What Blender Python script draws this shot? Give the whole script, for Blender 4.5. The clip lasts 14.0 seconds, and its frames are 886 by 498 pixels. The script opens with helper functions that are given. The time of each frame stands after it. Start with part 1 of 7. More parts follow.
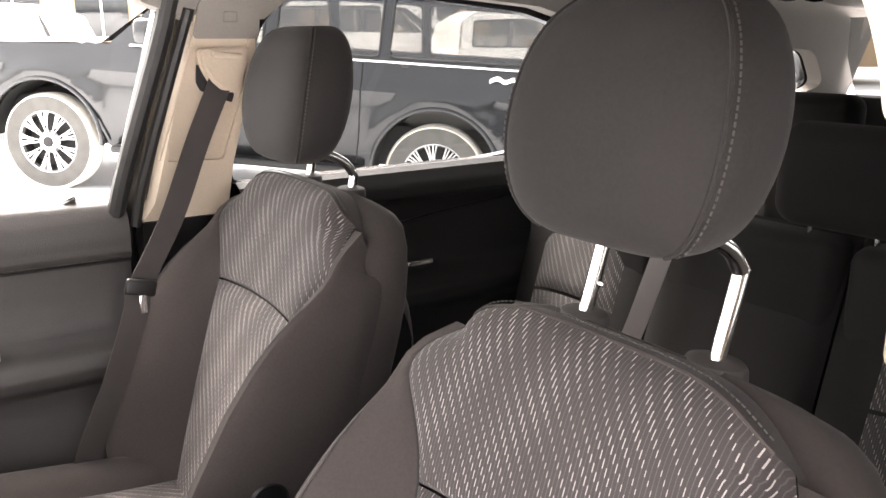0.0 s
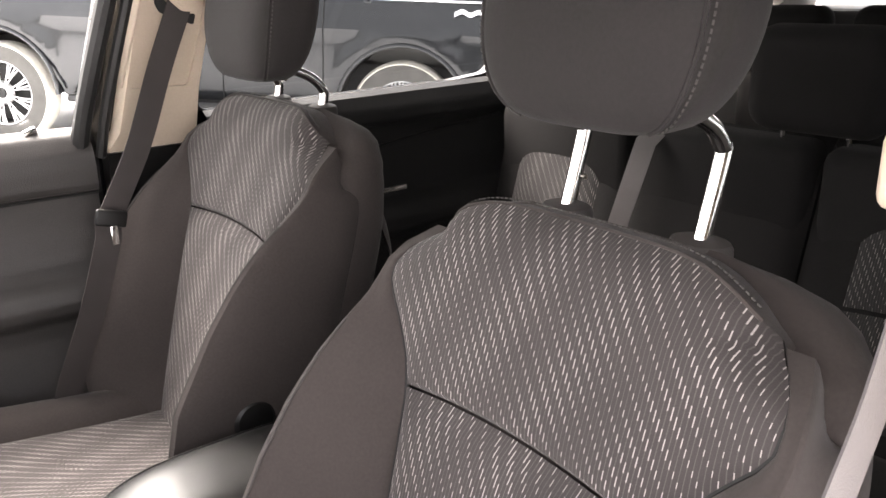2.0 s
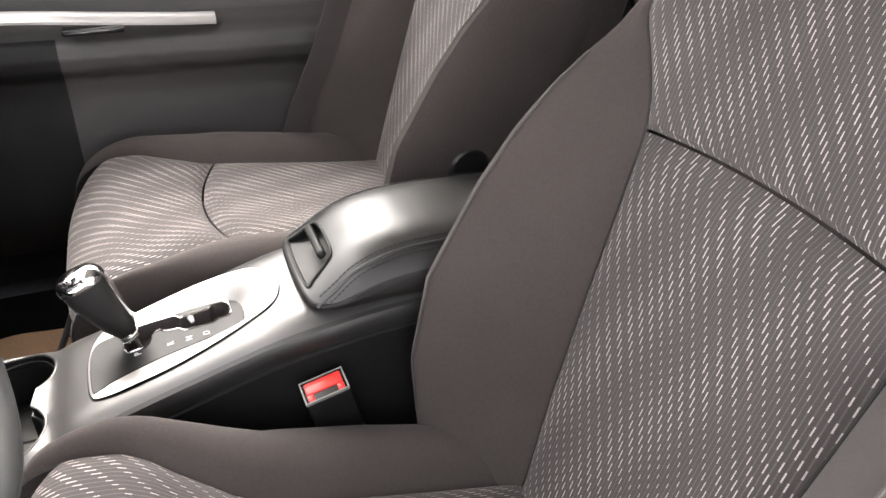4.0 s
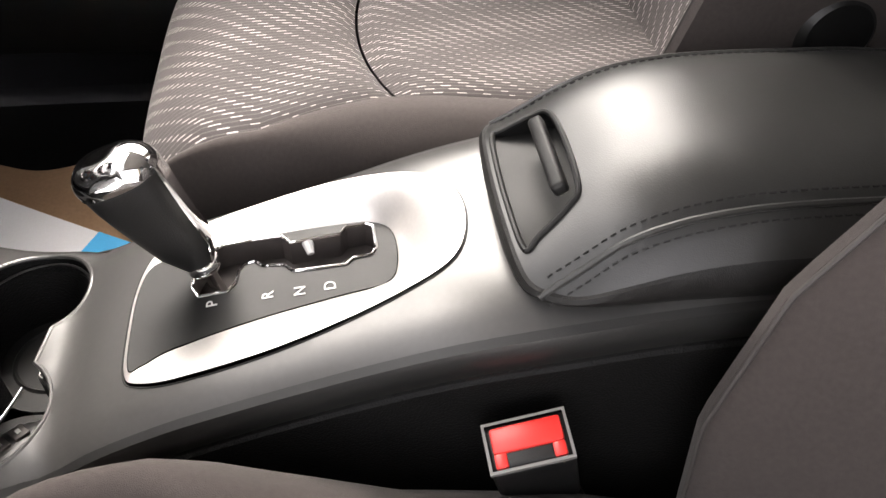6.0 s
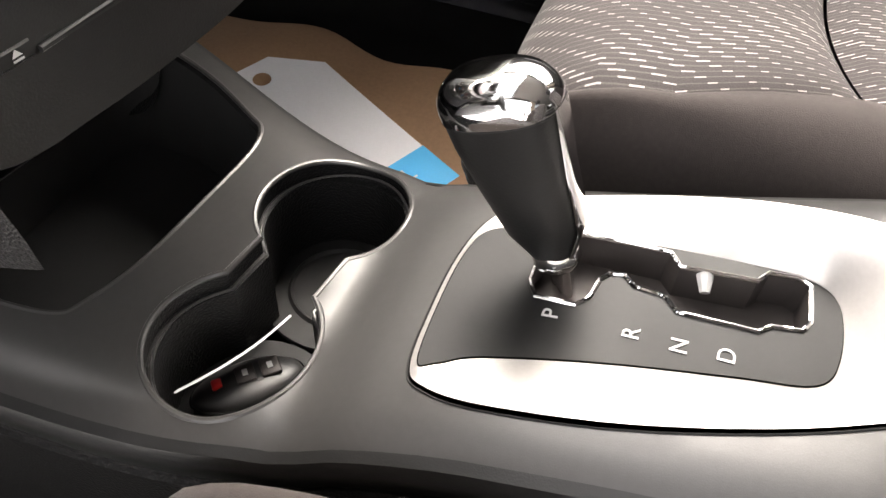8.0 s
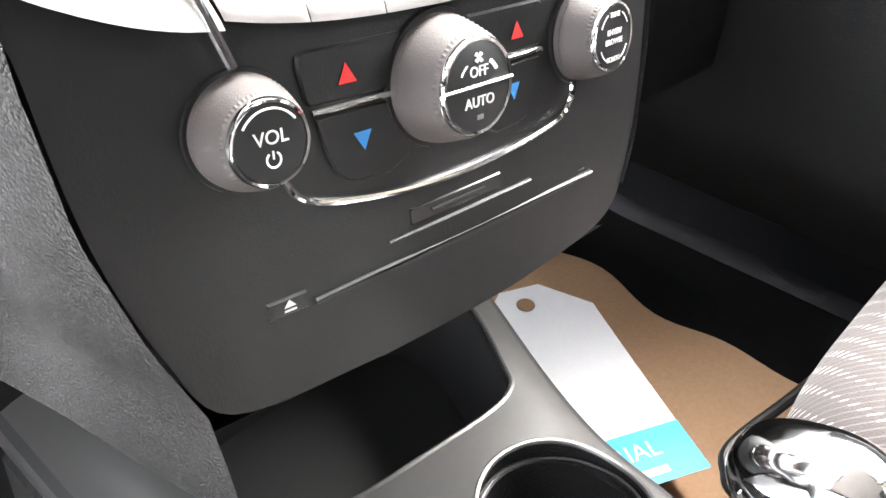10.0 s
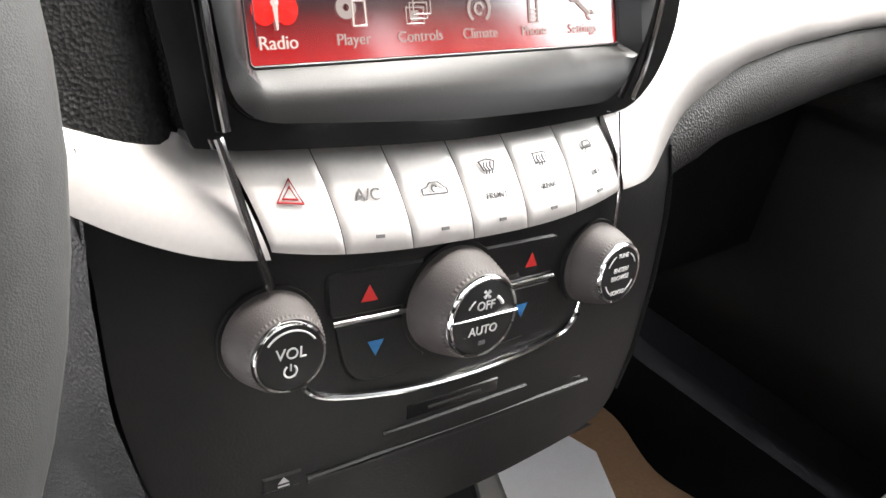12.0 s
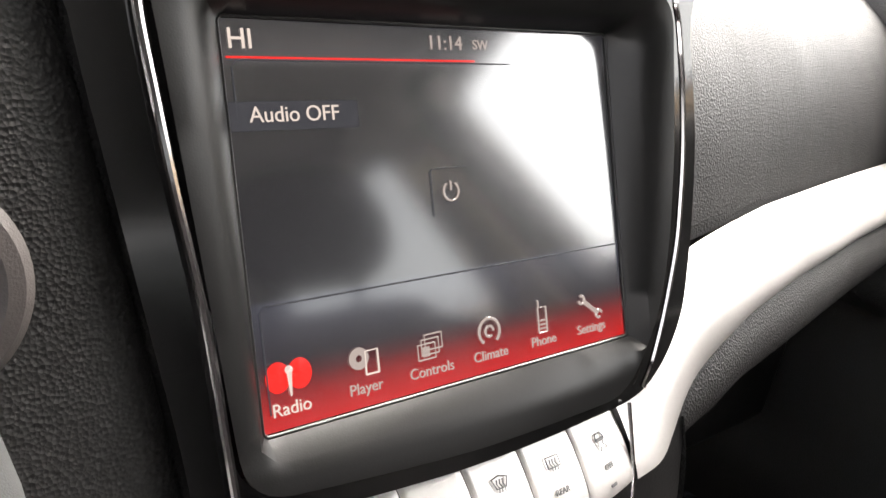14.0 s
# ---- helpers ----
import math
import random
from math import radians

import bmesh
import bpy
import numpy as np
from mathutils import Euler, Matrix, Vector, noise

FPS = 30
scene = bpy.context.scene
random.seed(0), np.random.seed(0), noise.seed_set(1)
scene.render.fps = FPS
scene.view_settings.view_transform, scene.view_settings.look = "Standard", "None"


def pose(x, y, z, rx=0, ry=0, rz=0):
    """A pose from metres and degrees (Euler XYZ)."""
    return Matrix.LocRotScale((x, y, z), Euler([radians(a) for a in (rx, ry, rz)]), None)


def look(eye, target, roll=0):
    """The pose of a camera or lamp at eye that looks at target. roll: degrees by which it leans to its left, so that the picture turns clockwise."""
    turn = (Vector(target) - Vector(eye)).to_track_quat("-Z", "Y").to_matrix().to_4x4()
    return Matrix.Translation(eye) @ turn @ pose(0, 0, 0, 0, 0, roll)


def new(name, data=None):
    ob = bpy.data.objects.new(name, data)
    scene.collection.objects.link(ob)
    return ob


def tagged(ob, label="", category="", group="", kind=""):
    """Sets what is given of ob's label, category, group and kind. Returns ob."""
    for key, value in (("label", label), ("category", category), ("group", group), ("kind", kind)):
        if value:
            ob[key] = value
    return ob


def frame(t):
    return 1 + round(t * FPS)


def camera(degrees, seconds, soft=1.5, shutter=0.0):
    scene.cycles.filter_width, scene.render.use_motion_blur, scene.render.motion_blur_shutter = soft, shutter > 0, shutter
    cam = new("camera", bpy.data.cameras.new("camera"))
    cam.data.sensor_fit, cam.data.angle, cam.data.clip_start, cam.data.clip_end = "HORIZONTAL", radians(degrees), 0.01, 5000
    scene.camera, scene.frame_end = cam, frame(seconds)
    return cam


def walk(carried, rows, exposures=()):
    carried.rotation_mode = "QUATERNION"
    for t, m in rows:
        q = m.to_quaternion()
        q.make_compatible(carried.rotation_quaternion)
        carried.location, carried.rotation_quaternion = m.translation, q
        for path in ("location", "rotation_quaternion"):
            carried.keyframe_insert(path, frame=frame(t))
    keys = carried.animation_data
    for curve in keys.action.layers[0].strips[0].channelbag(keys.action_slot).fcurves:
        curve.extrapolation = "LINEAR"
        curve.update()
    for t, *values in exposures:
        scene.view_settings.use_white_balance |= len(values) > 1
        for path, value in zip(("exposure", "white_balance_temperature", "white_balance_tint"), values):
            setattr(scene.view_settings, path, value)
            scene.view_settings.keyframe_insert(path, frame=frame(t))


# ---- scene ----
import mathutils

cam = camera(58.2, 14.0)
PATH = [
    (0, (-0.847, -0.127, 1.327), (0.748, -1.223, 0.825), -0.2),
    (0.5, (-0.879, -0.109, 1.340), (0.679, -1.288, 0.912), -0.7),
    (1, (-0.874, -0.107, 1.329), (0.671, -1.304, 0.909), -1.1),
    (1.5, (-0.859, -0.113, 1.307), (0.681, -1.285, 0.805), -1.5),
    (2, (-0.843, -0.116, 1.280), (0.679, -1.246, 0.642), -1.9),
    (2.5, (-0.843, -0.109, 1.261), (0.668, -1.194, 0.527), -2.0),
    (3, (-0.844, -0.102, 1.234), (0.668, -1.127, 0.420), -1.2),
    (3.5, (-0.844, -0.092, 1.209), (0.734, -0.914, 0.297), -1.0),
    (3.7, (-0.841, -0.089, 1.191), (0.763, -0.817, 0.245), -0.5),
    (5.8, (-0.395, -0.127, 0.997), (1.048, -0.384, -0.363), 1.9),
    (6, (-0.374, -0.120, 0.989), (1.040, -0.349, -0.407), 2.6),
    (6.5, (-0.340, -0.098, 0.974), (1.027, -0.289, -0.475), 4.0),
    (7, (-0.317, -0.080, 0.962), (1.050, -0.167, -0.495), 4.7),
    (7.5, (-0.288, -0.063, 0.923), (1.058, 0.100, -0.547), 4.8),
    (7.7, (-0.266, -0.056, 0.892), (1.042, 0.220, -0.596), 4.1),
    (9.8, (-0.195, -0.010, 0.873), (1.018, 1.029, -0.330), 2.1),
    (10, (-0.192, -0.007, 0.885), (1.039, 1.087, -0.250), 3.0),
    (10.5, (-0.186, -0.011, 0.909), (1.054, 1.166, -0.130), 7.2),
    (11, (-0.185, -0.011, 0.924), (1.030, 1.213, -0.088), 9.6),
    (11.5, (-0.185, -0.013, 0.933), (1.027, 1.223, -0.070), 10.4),
    (12, (-0.190, -0.014, 0.944), (1.033, 1.237, -0.026), 11.0),
    (12.5, (-0.192, -0.007, 0.962), (1.061, 1.270, 0.067), 11.7),
    (13, (-0.192, 0.001, 0.987), (1.080, 1.320, 0.185), 11.9),
    (13.5, (-0.185, 0.006, 1.007), (1.098, 1.361, 0.287), 10.5),
    (14, (-0.179, 0.022, 1.016), (1.075, 1.394, 0.277), 9.6),
]
walk(cam, [(t, look(e, a, r)) for t, e, a, r in PATH], exposures=((0, 3.85, 7200, 17), (1, 3.0, 7000, 16), (2, 3.6, 7100, 17), (3.5, 3.7, 6900, 15), (6.5, 3.4, 7100, 15), (7.5, 3.3, 7200, 15), (9.8, 5.0, 6600, 11), (10.5, 4.5, 6600, 11), (11, 3.8, 6600, 11), (12, 3.65, 6700, 12), (14, 3.55, 6900, 13)))


# ---- light ----
world = bpy.data.worlds.new("sky")
scene.world = world
world.use_nodes = True
wn = world.node_tree.nodes
bg = wn["Background"]
sky = wn.new("ShaderNodeTexSky")
sky.sky_type, sky.sun_disc = "NISHITA", False
sky.sun_elevation, sky.sun_rotation = radians(57), radians(82)
sky.air_density, sky.dust_density, sky.ozone_density = 1.0, 6.0, 0.6
bg.inputs["Strength"].default_value = 0.15
# a thin cloud cover takes most of the blue out of the sky
veil = wn.new("ShaderNodeHueSaturation")
veil.inputs["Saturation"].default_value = 0.22
world.node_tree.links.new(sky.outputs[0], veil.inputs["Color"])
world.node_tree.links.new(veil.outputs[0], bg.inputs["Color"])
sun = new("sun", bpy.data.lights.new("sun", "SUN"))
sun.data.energy, sun.data.angle, sun.data.color = 0.3, radians(40), (1.0, 0.97, 0.93)
sun.matrix_world = look((5, 0.7, 7.8), (0, 0, 0))


# ---- materials ----
def mat(name, color, rough=0.5, metal=0.0, spec=0.5, noise_scale=0.0, vary=0.0, bump=0.0, bump_scale=400.0, bump_kind="noise",
        coat=0.0, sheen=0.0, smudge=0.0):
    """A surface with colour variation at two scales, fine relief and uneven gloss."""
    m = bpy.data.materials.new(name)
    m.use_nodes = True
    nt = m.node_tree
    n, l = nt.nodes, nt.links
    b = n["Principled BSDF"]
    b.inputs["Base Color"].default_value = (*color, 1)
    b.inputs["Roughness"].default_value = rough
    b.inputs["Metallic"].default_value = metal
    b.inputs["Specular IOR Level"].default_value = spec
    b.inputs["Coat Weight"].default_value = coat
    b.inputs["Coat Roughness"].default_value = 0.08
    b.inputs["Sheen Weight"].default_value = sheen
    b.inputs["Sheen Roughness"].default_value = 0.5
    co = n.new("ShaderNodeTexCoord")
    if vary:
        big = n.new("ShaderNodeTexNoise")
        big.inputs["Scale"].default_value, big.inputs["Detail"].default_value = noise_scale or 6.0, 6.0
        fine = n.new("ShaderNodeTexNoise")
        fine.inputs["Scale"].default_value, fine.inputs["Detail"].default_value = (noise_scale or 6.0) * 40, 3.0
        add = n.new("ShaderNodeMath")
        add.operation = "ADD"
        ramp = n.new("ShaderNodeMapRange")
        ramp.inputs["From Min"].default_value, ramp.inputs["From Max"].default_value = 0.6, 1.4
        ramp.inputs["To Min"].default_value, ramp.inputs["To Max"].default_value = 1 - vary, 1 + vary
        mul = n.new("ShaderNodeVectorMath")
        mul.operation = "SCALE"
        mul.inputs[0].default_value = color
        for t in (big, fine):
            l.new(co.outputs["Object"], t.inputs["Vector"])
        l.new(big.outputs["Fac"], add.inputs[0])
        l.new(fine.outputs["Fac"], add.inputs[1])
        l.new(add.outputs[0], ramp.inputs["Value"])
        l.new(ramp.outputs[0], mul.inputs["Scale"])
        l.new(mul.outputs[0], b.inputs["Base Color"])
    if smudge:
        sm = n.new("ShaderNodeTexNoise")
        sm.inputs["Scale"].default_value, sm.inputs["Detail"].default_value = 14.0, 5.0
        l.new(co.outputs["Object"], sm.inputs["Vector"])
        rr = n.new("ShaderNodeMapRange")
        rr.inputs["From Min"].default_value, rr.inputs["From Max"].default_value = 0.3, 0.7
        rr.inputs["To Min"].default_value, rr.inputs["To Max"].default_value = max(0.02, rough - smudge), rough + smudge
        l.new(sm.outputs["Fac"], rr.inputs["Value"])
        l.new(rr.outputs[0], b.inputs["Roughness"])
    if bump:
        if bump_kind == "cells":
            t = n.new("ShaderNodeTexVoronoi")
            t.inputs["Scale"].default_value = bump_scale
            out = t.outputs["Distance"]
        else:
            t = n.new("ShaderNodeTexNoise")
            t.inputs["Scale"].default_value, t.inputs["Detail"].default_value = bump_scale, 4.0
            out = t.outputs["Fac"]
        l.new(co.outputs["Object"], t.inputs["Vector"])
        bp = n.new("ShaderNodeBump")
        bp.inputs["Strength"].default_value, bp.inputs["Distance"].default_value = bump, 0.001
        l.new(out, bp.inputs["Height"])
        l.new(bp.outputs[0], b.inputs["Normal"])
    return m


def woven(name, base, thread, pitch=0.0047, dash=0.0235):
    """Dark upholstery with rows of short pale woven dashes; the UV map is in metres."""
    m = bpy.data.materials.new(name)
    m.use_nodes = True
    nt = m.node_tree
    n, l = nt.nodes, nt.links
    b = n["Principled BSDF"]
    uv = n.new("ShaderNodeTexCoord")
    sep = n.new("ShaderNodeSeparateXYZ")
    l.new(uv.outputs["UV"], sep.inputs[0])

    def op(kind, a, c=None, d=None):
        x = n.new("ShaderNodeMath")
        x.operation = kind
        for i, v in enumerate((a, c, d)):
            if v is None:
                continue
            if isinstance(v, (int, float)):
                x.inputs[i].default_value = v
            else:
                l.new(v, x.inputs[i])
        return x.outputs[0]
    col = op("DIVIDE", sep.outputs[0], pitch)
    cell = op("FLOOR", col)
    across = op("ABSOLUTE", op("SUBTRACT", op("FRACT", col), 0.5))
    # each column of dashes starts a little lower than the one beside it, and its width swells and shrinks over the cloth
    wave = op("SINE", op("ADD", op("MULTIPLY", sep.outputs[0], 62.0), op("MULTIPLY", sep.outputs[1], 31.0)))
    drift = op("MULTIPLY", op("SINE", op("ADD", op("MULTIPLY", sep.outputs[0], 38.0), op("MULTIPLY", sep.outputs[1], -22.0))), 0.22)
    rows = op("ADD", op("ADD", op("DIVIDE", sep.outputs[1], dash), drift), op("MULTIPLY", cell, -0.27))
    along = op("ABSOLUTE", op("SUBTRACT", op("FRACT", rows), 0.5))
    width = op("MULTIPLY_ADD", wave, 0.022, 0.105)
    length = op("MULTIPLY_ADD", wave, 0.055, 0.155)
    column = op("LESS_THAN", across, width)
    inside = op("MULTIPLY", column, op("MULTIPLY_ADD", op("LESS_THAN", along, length), 0.90, 0.10))
    soft = n.new("ShaderNodeTexNoise")
    soft.inputs["Scale"].default_value, soft.inputs["Detail"].default_value = 900.0, 3.0
    l.new(uv.outputs["UV"], soft.inputs["Vector"])
    wear = n.new("ShaderNodeTexNoise")
    wear.inputs["Scale"].default_value, wear.inputs["Detail"].default_value = 9.0, 4.0
    l.new(uv.outputs["UV"], wear.inputs["Vector"])
    tone = op("MULTIPLY_ADD", soft.outputs["Fac"], 0.9, op("MULTIPLY_ADD", wear.outputs["Fac"], 0.5, 0.3))
    mix = n.new("ShaderNodeMix")
    mix.data_type = "RGBA"
    l.new(inside, mix.inputs["Factor"])
    mix.inputs["A"].default_value, mix.inputs["B"].default_value = (*base, 1), (*thread, 1)
    sc = n.new("ShaderNodeVectorMath")
    sc.operation = "SCALE"
    l.new(mix.outputs["Result"], sc.inputs[0])
    l.new(tone, sc.inputs["Scale"])
    l.new(sc.outputs[0], b.inputs["Base Color"])
    b.inputs["Sheen Weight"].default_value, b.inputs["Sheen Roughness"].default_value = 0.08, 0.5
    rough = op("MULTIPLY_ADD", inside, -0.35, 0.85)
    l.new(rough, b.inputs["Roughness"])
    bp = n.new("ShaderNodeBump")
    bp.inputs["Strength"].default_value, bp.inputs["Distance"].default_value = 0.6, 0.0012
    l.new(op("ADD", inside, op("MULTIPLY", soft.outputs["Fac"], 0.7)), bp.inputs["Height"])
    l.new(bp.outputs[0], b.inputs["Normal"])
    return m


def glowing(name, color, strength):
    m = bpy.data.materials.new(name)
    m.use_nodes = True
    b = m.node_tree.nodes["Principled BSDF"]
    b.inputs["Base Color"].default_value = (0.01, 0.01, 0.01, 1)
    b.inputs["Emission Color"].default_value = (*color, 1)
    b.inputs["Emission Strength"].default_value = strength
    b.inputs["Roughness"].default_value = 0.1
    return m


def clear(name, tint=(1, 1, 1), gloss=0.08):
    """A thin pane: see-through with a faint reflection."""
    m = bpy.data.materials.new(name)
    m.use_nodes = True
    nt = m.node_tree
    n, l = nt.nodes, nt.links
    n.remove(n["Principled BSDF"])
    tr, gl, mx = n.new("ShaderNodeBsdfTransparent"), n.new("ShaderNodeBsdfGlossy"), n.new("ShaderNodeMixShader")
    tr.inputs["Color"].default_value = (*tint, 1)
    gl.inputs["Roughness"].default_value = 0.02
    mx.inputs[0].default_value = gloss
    l.new(tr.outputs[0], mx.inputs[1])
    l.new(gl.outputs[0], mx.inputs[2])
    l.new(mx.outputs[0], n["Material Output"].inputs["Surface"])
    return m


CLOTH = mat("plain_cloth", (0.044, 0.037, 0.035), 0.85, spec=0.15, noise_scale=7, vary=0.18, bump=0.35, bump_scale=1500, sheen=0.10)
HEAD_CLOTH = mat("black_cloth", (0.0155, 0.0138, 0.0136), 0.8, spec=0.2, noise_scale=7, vary=0.25, bump=0.35, bump_scale=1500, sheen=0.05)
WEAVE = woven("dashed_cloth", (0.031, 0.0255, 0.0248), (0.34, 0.31, 0.295))
# rear copies of CLOTH and WEAVE, darkened for the shade in the back
REAR_CLOTH = mat("shaded_cloth", (0.0085, 0.008, 0.008), 0.85, spec=0.15, noise_scale=7, vary=0.25, bump=0.35, bump_scale=1500, sheen=0.03)
REAR_WEAVE = woven("shaded_dashed_cloth", (0.010, 0.009, 0.009), (0.16, 0.145, 0.14))
THREAD = mat("seam_thread", (0.040, 0.036, 0.034), 0.7)
PLASTIC = mat("black_plastic", (0.0065, 0.0065, 0.0066), 0.38, spec=0.4, noise_scale=9, vary=0.2, bump=0.15, bump_scale=900, smudge=0.08)
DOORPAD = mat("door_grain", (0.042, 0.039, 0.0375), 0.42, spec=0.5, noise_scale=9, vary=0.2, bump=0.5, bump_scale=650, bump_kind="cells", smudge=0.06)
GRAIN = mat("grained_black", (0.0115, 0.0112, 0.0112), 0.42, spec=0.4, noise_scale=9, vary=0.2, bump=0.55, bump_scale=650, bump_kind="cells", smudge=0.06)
SATIN = mat("satin_charcoal", (0.017, 0.017, 0.017), 0.38, spec=0.45, noise_scale=8, vary=0.12, bump=0.08, bump_scale=1600, smudge=0.06)
SURROUND = mat("surround_charcoal", (0.007, 0.007, 0.007), 0.36, spec=0.26, noise_scale=8, vary=0.12, bump=0.06, bump_scale=1600, smudge=0.05)
LEATHER_PAD = mat("leather_grain", (0.0095, 0.0093, 0.0091), 0.55, spec=0.42, noise_scale=9, vary=0.15, bump=0.5, bump_scale=760, bump_kind="cells", smudge=0.06)
CONSOLE = mat("satin_console", (0.058, 0.057, 0.056), 0.32, metal=0.30, spec=0.7, noise_scale=6, vary=0.08, bump=0.06, bump_scale=1600, smudge=0.02)
# PAD taken darker and duller: the lid side's shade is in this colour
PAD_SHADE = mat("shaded_vinyl", (0.010, 0.0098, 0.0096), 0.55, spec=0.25, noise_scale=8, vary=0.15, bump=0.2, bump_scale=1100, bump_kind="cells")
# near black, holding the shade beside the driver seat in its colour
KICK = mat("kick_panel_shade", (0.0035, 0.0035, 0.0035), 0.55, spec=0.2, noise_scale=9, vary=0.2, bump=0.4, bump_scale=700, bump_kind="cells")
# grained black below GRAIN's tone, with the footwell's shade put into the colour
LOWER = mat("lower_shade_black", (0.0065, 0.0065, 0.0065), 0.5, spec=0.25, noise_scale=9, vary=0.2, bump=0.5, bump_scale=650, bump_kind="cells", smudge=0.05)
FACE = mat("knob_face", (0.010, 0.010, 0.010), 0.45, spec=0.4, noise_scale=9, vary=0.1)
PLATE_BLACK = mat("plate_black", (0.012, 0.012, 0.012), 0.48, spec=0.22, noise_scale=8, vary=0.12, bump=0.06, bump_scale=1600, smudge=0.04)
PAD = mat("soft_armrest", (0.014, 0.0142, 0.0138), 0.38, spec=0.55, noise_scale=8, vary=0.15, bump=0.07, bump_scale=1100, bump_kind="cells", smudge=0.06)
SILVER = mat("silver_paint", (0.62, 0.60, 0.58), 0.36, metal=0.6, noise_scale=12, vary=0.05, bump=0.05, bump_scale=2500, smudge=0.05)
CHROME = mat("chrome", (0.82, 0.82, 0.82), 0.07, metal=1.0, smudge=0.04)
DARKCHROME = mat("dark_chrome", (0.32, 0.31, 0.31), 0.10, metal=1.0, smudge=0.05)
GLOSS = mat("gloss_black", (0.008, 0.008, 0.008), 0.10, smudge=0.05)
MATTE = mat("matte_black", (0.005, 0.005, 0.005), 0.7, noise_scale=9, vary=0.2)
BEIGE = mat("beige_trim", (0.50, 0.42, 0.33), 0.55, noise_scale=5, vary=0.06, bump=0.12, bump_scale=1200)
LINING = mat("headliner", (0.21, 0.195, 0.178), 0.9, noise_scale=6, vary=0.08, bump=0.3, bump_scale=1300)
RAIL = mat("grey_rail", (0.115, 0.098, 0.090), 0.7, noise_scale=8, vary=0.1)
RUBBER = mat("rubber_seal", (0.012, 0.012, 0.012), 0.55, noise_scale=8, vary=0.2)
KNOB = mat("grey_rubber", (0.042, 0.036, 0.034), 0.6, noise_scale=9, vary=0.1, bump=0.2, bump_scale=1500)
BELT = mat("belt_webbing", (0.045, 0.039, 0.038), 0.5, noise_scale=20, vary=0.2, bump=0.5, bump_scale=900)
BELT_PALE = mat("grey_webbing", (0.055, 0.049, 0.049), 0.6, noise_scale=20, vary=0.15, bump=0.5, bump_scale=900)
RED = mat("red_plastic", (0.75, 0.035, 0.03), 0.35, noise_scale=20, vary=0.08)
WHITE = mat("white_print", (0.55, 0.55, 0.54), 0.5)
GREYPRINT = mat("grey_print", (0.10, 0.10, 0.10), 0.5)
REDPRINT = mat("red_print", (0.50, 0.015, 0.015), 0.5)
BLUEPRINT = mat("blue_print", (0.02, 0.15, 0.36), 0.5)
PAPER = mat("brown_paper", (0.33, 0.20, 0.115), 0.8, noise_scale=5, vary=0.12, bump=0.5, bump_scale=90)
CARD = mat("white_card", (0.72, 0.72, 0.75), 0.6, noise_scale=8, vary=0.04)
CYAN = mat("blue_label", (0.01, 0.36, 0.70), 0.45, noise_scale=9, vary=0.05)
CARPET = mat("black_carpet", (0.006, 0.006, 0.006), 0.95, spec=0.1, noise_scale=20, vary=0.4, bump=0.9, bump_scale=600)
SNOW = mat("snow", (0.82, 0.83, 0.85), 0.8, noise_scale=0.6, vary=0.08, bump=0.5, bump_scale=14)
PAINT = mat("dark_car_paint", (0.009, 0.010, 0.0115), 0.22, coat=0.25, noise_scale=1.2, vary=0.3, smudge=0.05)
WHITEPAINT = mat("white_car_paint", (0.75, 0.75, 0.75), 0.25, coat=0.6, noise_scale=1.2, vary=0.04)
TYRE = mat("tyre", (0.075, 0.072, 0.066), 0.85, noise_scale=10, vary=0.3)
SNOWTYRE = mat("snowy_tread", (0.60, 0.57, 0.50), 0.9, noise_scale=12, vary=0.3)
ALLOY = mat("alloy", (0.55, 0.55, 0.55), 0.3, metal=0.8, noise_scale=8, vary=0.1)
BODY = mat("outer_paint", (0.02, 0.02, 0.022), 0.2, coat=1.0)
BRICKWALL = mat("tan_wall", (0.42, 0.30, 0.19), 0.8, noise_scale=1.5, vary=0.15)
SHADED = clear("shaded_glass", (0.86, 0.88, 0.87), 0.06)
GLASS = clear("window_glass", (0.92, 0.95, 0.94), 0.05)
REARGLASS = clear("rear_side_glass", (0.42, 0.44, 0.44), 0.06)
TINT = clear("tinted_glass", (0.16, 0.17, 0.17), 0.10)
PANE = mat("dark_pane", (0.02, 0.022, 0.024), 0.06, coat=0.5)


# ---- tools ----
def link(name, verts, faces, material, parent=None, label="", smooth=True, uv=None, matrix=None, crease=35):
    me = bpy.data.meshes.new(name)
    if matrix is not None:
        verts = [matrix @ Vector(v) for v in verts]
    me.from_pydata([tuple(v) for v in verts], [], faces)
    me.materials.append(material)
    if uv:
        layer = me.uv_layers.new(name="UVMap")
        idx = np.zeros(len(me.loops), dtype=np.int32)
        me.loops.foreach_get("vertex_index", idx)
        layer.data.foreach_set("uv", np.array(uv, dtype=np.float32)[idx].ravel())
    me.update()
    if smooth:
        me.shade_smooth()
        if crease:
            me.set_sharp_from_angle(angle=radians(crease))
    ob = new(name, me)
    if parent:
        ob.parent = parent
    if label:
        ob["label"] = label
    return ob


def part(name, bm, material, parent=None, label="", smooth=True, matrix=None):
    bmesh.ops.recalc_face_normals(bm, faces=bm.faces)
    bm.verts.index_update()
    verts = [v.co.copy() for v in bm.verts]
    faces = [[v.index for v in f.verts] for f in bm.faces]
    bm.free()
    return link(name, verts, faces, material, parent, label, smooth, None, matrix)


def thing(name, label, category, group="", kind="", at=(0, 0, 0)):
    ob = new(name)
    ob.location = (0, 0, 0)
    ob.empty_display_size = 0.02
    return tagged(ob, label, category, group, kind)


